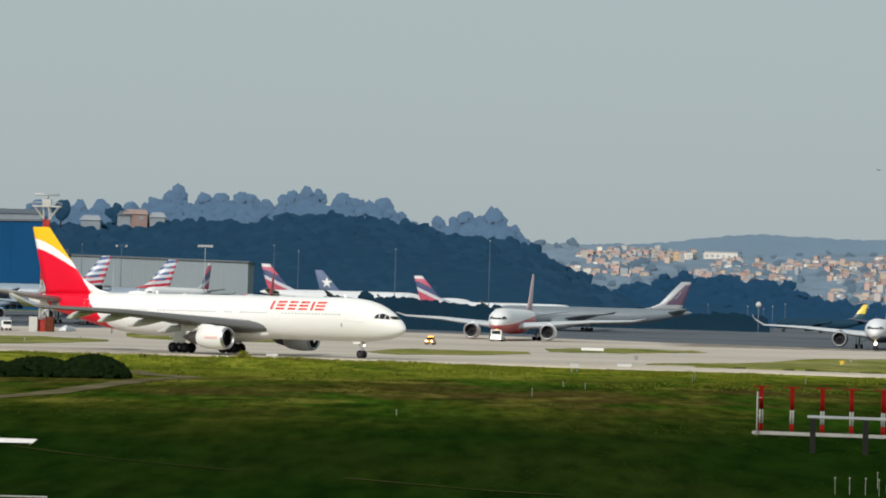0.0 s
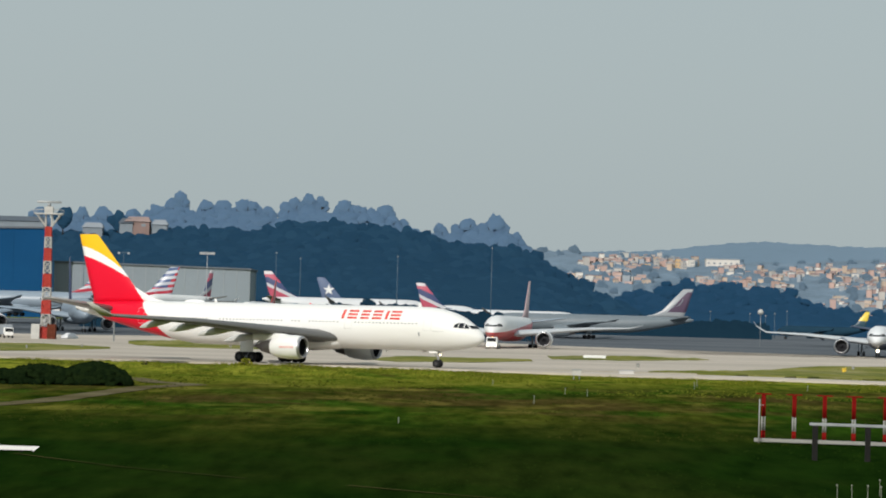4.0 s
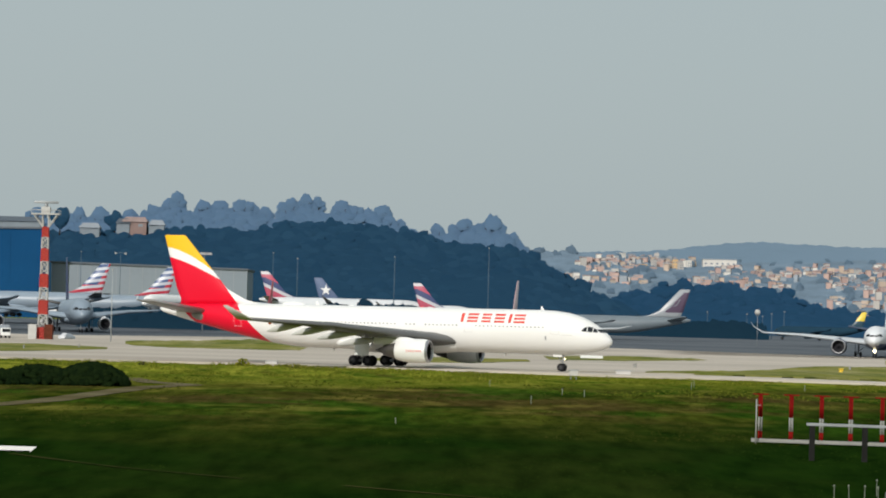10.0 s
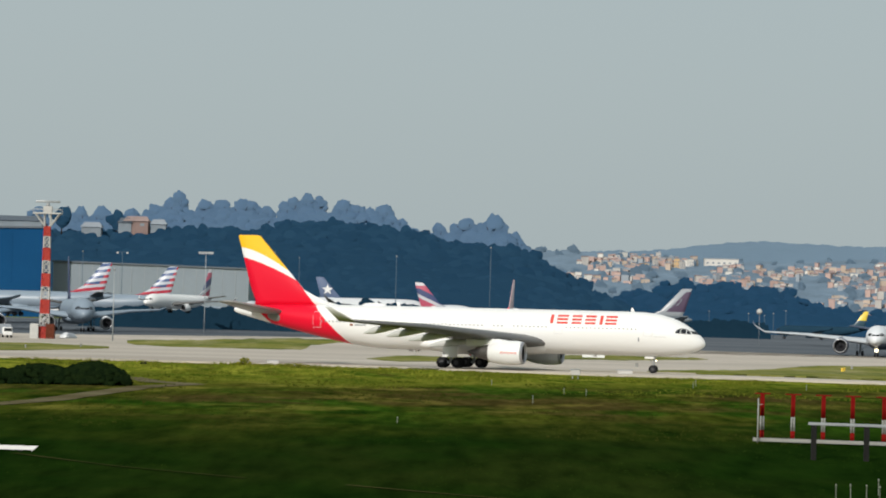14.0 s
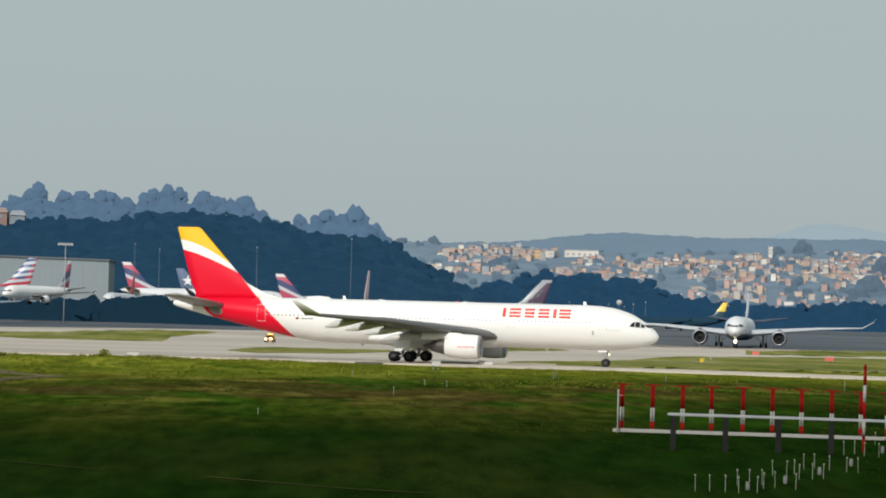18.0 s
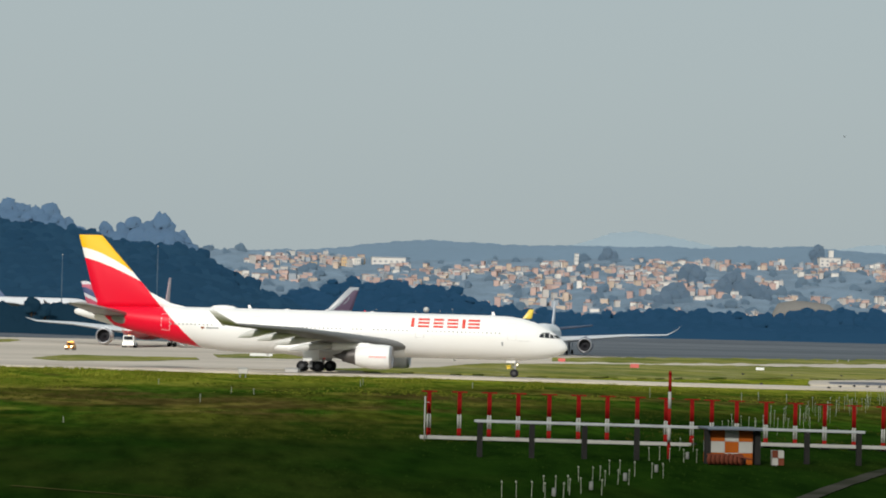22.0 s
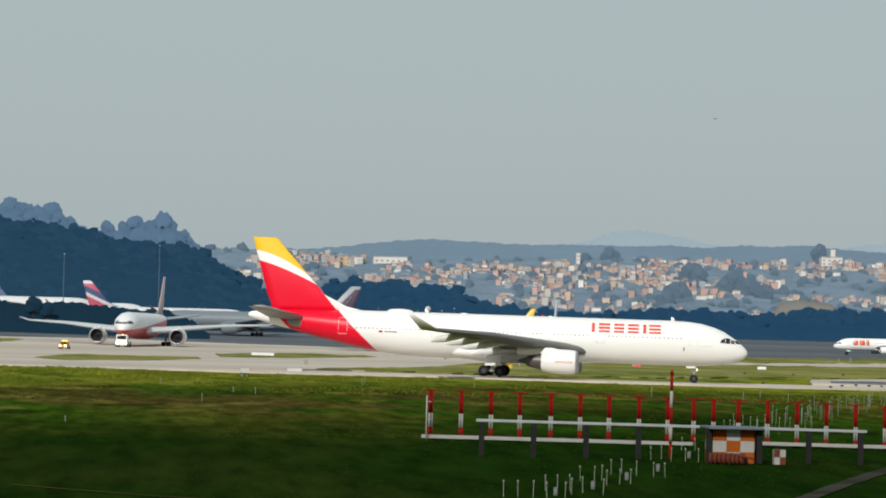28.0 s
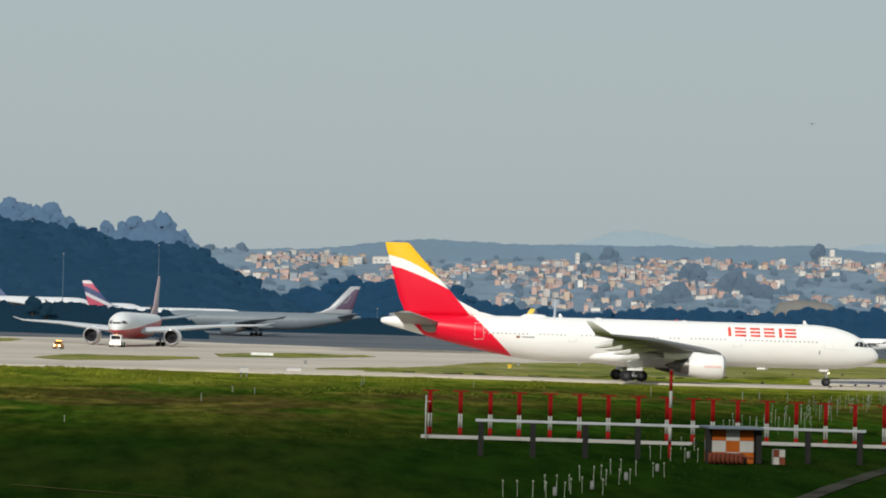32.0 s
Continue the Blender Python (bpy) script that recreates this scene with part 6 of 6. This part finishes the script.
for px, py in ((101.98, 496.00), (109.94, 495.75), (119.54, 501.50), (85.31, 403.00), (88.97, 379.75), (93.44, 392.50), (97.41, 401.25), (98.48, 398.50), (99.39, 395.50)):
    stub("taxiway_light", "small black taxiway light stub", px, py, 0.35, 0.16, M_BLACK, M_BLACK)

# dirt tracks
def track(label, pts, width, material=None):
    bm = bmesh.new()
    prev = None
    fine = []
    for a, b in zip(pts, pts[1:]):
        for k in range(10):
            fine.append(Vector(a).lerp(Vector(b), k / 10))
    fine.append(Vector(pts[-1]))
    for i, p in enumerate(fine):
        d = (fine[min(i + 1, len(fine) - 1)] - fine[max(i - 1, 0)]).normalized()
        s = Vector((-d.y, d.x)) * width * (0.5 + 0.12 * noise.noise((p.x * 0.3, p.y * 0.3, 0)))
        row = [bm.verts.new((q.x, q.y, ground_z(q.x, q.y) + 0.05)) for q in (p - s, p + s)]
        if prev:
            bm.faces.new((prev[0], row[0], row[1], prev[1]))
        prev = row
    return solid("dirt_track", bm, material or M_DIRT, label, "track", kind="structure")


track("worn pale dirt track through the grass", [(-35.63, 233.50), (-31.51, 247.75), (-28.92, 265.00), (-26.86, 278.50), (-23.12, 288.50)], 2.6)
track("worn pale dirt track beside the bush", [(-30.73, 304.00), (-27.09, 291.75), (-23.12, 288.50)], 2.4)
track("faint dirt track across the dark grass", [(-23.94, 174.00), (-17.37, 165.75), (-10.04, 159.50)], 0.4, M_FAINT)
track("faint dirt track across the dark grass", [(-4.72, 156.25), (2.55, 149.25), (5.98, 147.00)], 0.4, M_FAINT)
track("narrow grey service road in the grass", [(32.48, 148.75), (38.80, 165.00), (45.75, 181.50), (57.16, 205.25)], 1.05, M_ROAD)

# bush and tall grass on the bank
M_SHRUB = leaf_material("yellow_green_leaves", (0.12, 0.14, 0.014), (0.34, 0.32, 0.05), 0.8)


def bush(x, y, w, d, h, n, label, leaves=M_BUSH):
    """A leafy mound: overlapping crowns, low at the rim, on a few stems."""
    z = ground_z(x, y)
    cs, ss = [], []
    for _ in range(n):
        a, r = RNG.uniform(0, math.tau), RNG.uniform(0, 1) ** 0.6
        px, py = r * math.cos(a) * w * 0.8, r * math.sin(a) * d * 0.8
        rr = min(0.5, h * RNG.uniform(0.16, 0.3))
        cs.append((px, py, max(rr * 0.3, (h * math.sqrt(1 - 0.9 * r * r) - rr * 0.9) * RNG.choice((1.0, 1.0, 0.75, 0.5, 0.25)))))
        ss.append(rr)
    root = thing("bush", label, "bush", pose(x, y, z))
    c = new("foliage", crown_mesh("foliage", cs, ss, leaves, 2, 0.85, 0.45))
    c.parent = root
    bm = bmesh.new()
    for k in range(6):
        tube((RNG.uniform(-w, w) * 0.3, 0, -0.2), (RNG.uniform(-w, w) * 0.5, RNG.uniform(-d, d) * 0.4, h * 0.6), 0.05, 0.02, 5, bm)
    part("stems", bm, M_TRUNK, root)


bush(-31.6, 281.50, 4.0, 2.2, 2.25, 520, "dense dark green bush on the grass bank")
bush(-36.4, 280.6, 4.6, 2.4, 1.95, 520, "spreading dark green bush beside the larger one")
bush(-41.6, 279.0, 5.0, 2.4, 1.75, 520, "low spreading dark green bush on the grass bank")
bush(-22.42, 350.50, 1.0, 0.8, 0.9, 30, "small yellow-green shrub on the bank's crest", M_SHRUB)
bush(-16.53, 347.25, 2.0, 1.0, 0.5, 40, "low yellow-green shrub on the bank's crest", M_SHRUB)
bush(-33.15, 344.25, 0.5, 0.5, 0.6, 8, "small dark shrub on the bank's crest")


def tufts(name, label, n, area, hmin, hmax, material, keep):
    """Grass tufts of crossed blades, one mesh."""
    x0, x1, y0, y1 = area
    x, y = RNG.uniform(x0, x1, n * 2), RNG.uniform(y0, y1, n * 2)
    vs, fs = [], []
    done = 0
    for px, py in zip(x, y):
        if done >= n or abs(px - 0.06 * py) > 0.2 * py or not keep(px, py):
            continue
        done += 1
        z = ground_z(px, py) - 0.03
        hh = RNG.uniform(hmin, hmax)
        for k in range(5):
            a = RNG.uniform(0.2, math.pi - 0.2)
            w, lean = hh * 0.16, hh * RNG.uniform(0.1, 0.6)
            ca, sa = math.cos(a), math.sin(a)
            ox, oy = RNG.normal(0, hh * 0.35, 2)
            b = len(vs)
            vs += [(px + ox - sa * w, py + oy + ca * w, z), (px + ox + sa * w, py + oy - ca * w, z), (px + ox + ca * lean, py + oy + sa * lean, z + hh * RNG.uniform(0.7, 1.0))]
            fs.append((b, b + 1, b + 2))
    me = bpy.data.meshes.new(name)
    me.from_pydata(vs, [], fs)
    me.materials.append(material)
    soften(me, 0.9)
    tagged(new(name, me), label, "grass", kind="stuff")


def patchy(x, y):
    return noise.noise((x * 0.06, y * 0.03, 4.0)) > -0.05


tufts("bank_grass", "tall yellow-green grass along the bank", 7000, (-70, 90, 290, 374), 0.08, 0.26, M_BLADE, patchy)
tufts("bank_grass", "taller yellow-green grass on the bank's crest", 1300, (-75, 12, 332, 366), 0.1, 0.38, M_BLADE, lambda x, y: noise.noise((x * 0.12, y * 0.1, 9.0)) > 0.05)
tufts("bank_grass", "clumps of tall seeding grass on the bank", 3200, (-62, 60, 318, 366), 0.18, 0.46, M_BLADE, lambda x, y: noise.noise((x * 0.16, y * 0.06, 2.0)) > 0.12)
tufts("field_grass", "tall olive grass clumps in the rough of the field", 3600, (-48, 85, 205, 315), 0.10, 0.28, M_BLADE_OLIVE, lambda x, y: noise.noise((x * 0.14, y * 0.035, 6.0)) > 0.1)
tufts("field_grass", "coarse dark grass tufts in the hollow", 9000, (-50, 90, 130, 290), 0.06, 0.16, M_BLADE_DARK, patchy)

# ---- the taxiing jet ----
def jet_body_paint():
    t = Tree("white_fuselage_with_red_tail", 0.35)
    t.matt(0.25)
    x, y, z = t.axes()
    q = t.math("SUBTRACT", 6.67, x)
    front = t.math("GREATER_THAN", q, t.math("ADD", 44.2, t.math("MULTIPLY", z, 1.02)))
    rear = t.math("LESS_THAN", q, t.math("ADD", 53.1, z))
    dirt = t.ramp(t.noise(0.4, 5, stretch=(0.25, 1, 1)), 0.35, 0.75)
    white = t.mix(t.math("MULTIPLY", dirt, 0.4), WHITE, (0.70, 0.69, 0.66))
    return t.done(t.mix(t.math("MULTIPLY", front, rear), white, (0.72, 0.004, 0.028)))


def jet_fin_paint():
    t = Tree("red_white_and_yellow_fin", 0.5)
    t.matt(0.2)
    x, y, z = t.axes()
    back = t.math("MAXIMUM", t.math("SUBTRACT", 63.3, t.math("SUBTRACT", 6.67, x)), 0.0)
    yellow = t.math("GREATER_THAN", z, t.math("SUBTRACT", 15.1, t.math("MULTIPLY", t.math("POWER", back, 1.6), 0.131)))
    white = t.math("GREATER_THAN", z, t.math("SUBTRACT", 13.85, t.math("MULTIPLY", t.math("POWER", back, 1.4), 0.156)))
    fillet = t.math("GREATER_THAN", back, t.math("SUBTRACT", 17.5, t.math("MULTIPLY", z, 0.85)))
    c = t.mix(t.math("MAXIMUM", white, fillet), (0.72, 0.004, 0.028), WHITE)
    return t.done(t.mix(t.math("MULTIPLY", yellow, t.math("GREATER_THAN", z, 11.5)), c, (0.83, 0.47, 0.012)))


M_PLATE = paint("worn_plate_metal", (0.22, 0.215, 0.20), 0.35, 0.4, 0.25, 1.2)
M_TIPGREY = paint("winglet_grey_paint", (0.42, 0.42, 0.38), 0.4, var=0.08)
M_STABGREY = paint("tailplane_grey_paint", (0.26, 0.255, 0.25), 0.4, var=0.15, scale=0.8)


def taxiing_jet():
    body, fin = jet_body_paint(), jet_fin_paint()
    root = airliner("airliner", "white airliner with red tail, yellow fin tip, taxiing on concrete", paints={"body": body, "fin": fin, "tip": M_TIPGREY, "stab": M_STABGREY, "lamp": 0.11})
    fus = next(o for o in root.children if o.name.startswith("fuselage"))

    def P(q, y, z, b=False):
        return (6.67 - q, y, z)

    # the name along the cabin, as plain bars: slim uprights and stacks of three
    for a, b, stack in ((0.0, 0.045, 1), (0.10, 0.265, 3), (0.325, 0.47, 3), (0.525, 0.685, 3), (0.745, 0.79, 1), (0.83, 1.0, 3)):
        for k in range(stack):
            z0 = 6.02 if stack == 1 else 6.02 + 0.44 * k
            z1 = 7.16 if stack == 1 else z0 + 0.26
            for side in (-1, 1):
                marking(P, 1.0, fus, "lettering_bar", "red plain lettering bar", M_LETTER, ((19.7 - 8.7 * b, 19.7 - 8.7 * a),), z0, z1, side)
    for side in (-1, 1):
        marking(P, 1.0, fus, "flag_mark", "small red and yellow flag mark", M_ORANGE, ((46.15, 46.6),), 5.05, 5.3, side)
        marking(P, 1.0, fus, "registration_bar", "grey registration bar", M_CABIN, ((44.3, 45.9),), 5.08, 5.26, side)
        marking(P, 1.0, fus, "static_port", "small grey port", M_LINE, ((4.6, 6.1),), 4.62, 4.7, side)
        marking(P, 1.0, fus, "hatch_mark", "small dark hatch mark", M_CABIN, ((7.95, 8.15),), 4.0, 4.5, side)
    for nac in (o for o in root.children if o.name.startswith("engine")):
        side = 1 if sum(v.co.y for v in nac.data.vertices) > 0 else -1
        r = 1.56
        for k in range(8):
            bm = bmesh.new()
            rows = [[bm.verts.new((6.67 - 23.8 + 0.27 * k + 0.1 * i, side * (9.37 + r * math.cos(radians(-5 + 3.2 * j))), 2.15 + r * math.sin(radians(-5 + 3.2 * j)))) for j in range(4)] for i in range(2)]
            for j in range(3):
                bm.faces.new((rows[0][j], rows[1][j], rows[1][j + 1], rows[0][j + 1]))
            part("engine_lettering", bm, M_LETTER, nac, "small red lettering bar")
    # sealing plates where the tailplane meets the body
    for side in (-1, 1):
        bm = bmesh.new()
        bmesh.ops.create_uvsphere(bm, u_segments=20, v_segments=10, radius=1.0, matrix=pose(6.67 - 57.0, side * 0.85, 6.1, 0, 7, 0) @ Matrix.Diagonal((1.9, 0.75, 0.85, 1)))
        part("tailplane_plate", bm, M_PLATE, root, "worn bare-metal sealing plate")
    for q, z in ((31.0, 1.72), (26.0, 7.82)):
        bm = bmesh.new()
        bmesh.ops.create_uvsphere(bm, u_segments=12, v_segments=8, radius=0.14, matrix=pose(6.67 - q, 0, z))
        part("beacon", bm, M_RED, root, "small red beacon lens")
    # aerials on the roof
    for q, ln, h, w in ((44.2, 3.6, 0.42, 0.55), (36.0, 1.0, 0.18, 0.2), (25.0, 0.8, 0.15, 0.2)):
        lp = [[(6.67 - q - u * ln, w * s * math.cos(k * math.tau / 12), 7.72 + h * s * math.sin(k * math.tau / 12)) for k in range(12)] for u, s in ((-0.5, 0.05), (-0.35, 0.75), (0.0, 1.0), (0.35, 0.8), (0.5, 0.05))]
        part("aerial_dome", rings(lp), M_WHITE, root)
    for q in (9.2, 40.5):
        part("blade_aerial", rings([foil((q, 0, 7.7), 0.55, 0.05, P, up=(0, 1, 0)), foil((q + 0.3, 0, 8.25), 0.25, 0.03, P, up=(0, 1, 0))]), M_WHITE, root)
    for q in (14.0, 38.0):
        part("belly_aerial", rings([foil((q, 0, 2.2), 0.5, 0.05, P, up=(0, 1, 0)), foil((q + 0.2, 0, 1.85), 0.25, 0.03, P, up=(0, 1, 0))]), M_WHITE, root)
    return root


M_LETTER = paint("red_lettering", (0.72, 0.07, 0.05), 0.4, var=0.06)
jet = taxiing_jet()

# ---- a bird over the field ----
def small_bird():
    root = thing("bird", "small dark bird gliding over the airfield", "bird")
    part("body", rings([[(x, r * math.cos(k * math.tau / 10), r * math.sin(k * math.tau / 10)) for k in range(10)] for x, r in ((0.3, 0.01), (0.24, 0.05), (0.1, 0.08), (-0.1, 0.07), (-0.26, 0.03), (-0.38, 0.05), (-0.42, 0.01))]), M_BLACK, root)
    for side in (-1, 1):
        part("wing", rings([[(0.12, side * 0.05, 0.03), (-0.1, side * 0.05, 0.03), (-0.1, side * 0.05, 0.05), (0.12, side * 0.05, 0.05)], [(0.15, side * 0.3, 0.16), (-0.06, side * 0.3, 0.16), (-0.06, side * 0.3, 0.175), (0.15, side * 0.3, 0.175)], [(0.0, side * 0.6, 0.12), (-0.08, side * 0.6, 0.12), (-0.08, side * 0.6, 0.125), (0.0, side * 0.6, 0.125)]]), M_BLACK, root)
    return root


bird = small_bird()
for piece in bird.children:
    piece.data.transform(Matrix.Scale(0.6, 4))

# seconds, place of the nose wheels, heading
JET_ROWS = ((0, -10.43, 400.0, 34.0), (3, -3.43, 398.8, 30.4), (6, 4.36, 398.0, 26.0), (9, 12.54, 397.2, 22.0), (11, 18.12, 396.4, 20.0), (13, 23.78, 395.5, 18.0), (17, 35.30, 393.8, 13.9), (20, 44.31, 392.0, 12.6), (23, 54.38, 390.4, 12.0), (25, 61.60, 389.2, 11.6), (28, 73.21, 388.0, 10.2), (30, 81.75, 388.2, 7.5), (32, 90.62, 389.2, 2.9))


def run_along(rows, t):
    """Distance rolled by time t along keyed rows."""
    ts = [r[0] for r in rows]
    s = [0.0]
    for a, b in zip(rows, rows[1:]):
        s.append(s[-1] + math.hypot(b[1] - a[1], b[2] - a[2]))
    return float(np.interp(t, ts, s))


def motions():
    walk(jet, [(t, pose(x, y, 0.19 + sag(x, y), 0, math.degrees(math.atan((sag(x - 25 * math.cos(radians(a)), y) - sag(x, y)) / 25.3)), -a)) for t, x, y, a in JET_ROWS])
    # every wheel rolls without slipping
    for gear in jet.children:
        for w in gear.children:
            if w.name.startswith("wheel"):
                r, at = w.location.z, w.location.copy()
                walk(w, [(k / 5, pose(*at, 0, math.degrees(run_along(JET_ROWS, k / 5) / r))) for k in range(161)])
    ROLL = ((0, 13.71, 790, 1.0), (8, 10.28, 780, 0.95), (23, 4.25, 765, 0.85), (32, 1.26, 755, 0.75))
    walk(tug, [(t, pose(x, y, z, 0, 0, -98)) for t, x, y, z in ROLL])
    walk(tow_jet, [(t, pose(x + 0.75, y + 6.6, z, 0, 0, -99)) for t, x, y, z in ROLL])
    walk(yellow_car, [(t, pose(x, 705, 0.27, 0, 0, -100)) for t, x in ((0, -2.87), (2, -3.37), (19, -8.14), (24, -9.56), (30, -11.33), (32, -11.95))])
    GOES = [(t, pose(x, 940, 2.5, 0, 0, 180)) for t, x in ((0, 316.0), (19.1, 246.52), (24, 233.00), (28, 220.84), (30, 214.55), (32, 208.53))]
    GOES[0] = (0, pose(GOES[1][1].translation.x + 62.0, 940, 2.5, 0, 0, 180))
    walk(orange_jet, [(t, m @ pose(-4.2, 0, 0)) for t, m in GOES])
    FLY = ((0, 41.61, 20.78), (2, 46.53, 31.54), (10, 60.28, 33.00), (17, 69.83, 24.46), (19, 63.85, 23.78), (20, 71.92, 23.07), (21, 72.91, 24.27), (22, 71.37, 25.58), (23, 69.70, 26.35), (24, 65.39, 25.49), (25, 60.33, 25.17), (26.5, 56.99, 26.02), (28, 58.22, 26.83), (29, 61.96, 26.00), (30, 65.89, 26.11), (31, 68.40, 26.63), (32, 67.95, 26.63))
    walk(bird, [(t, pose(x, 300, z, 12, 0, 60)) for t, x, z in FLY])


motions()
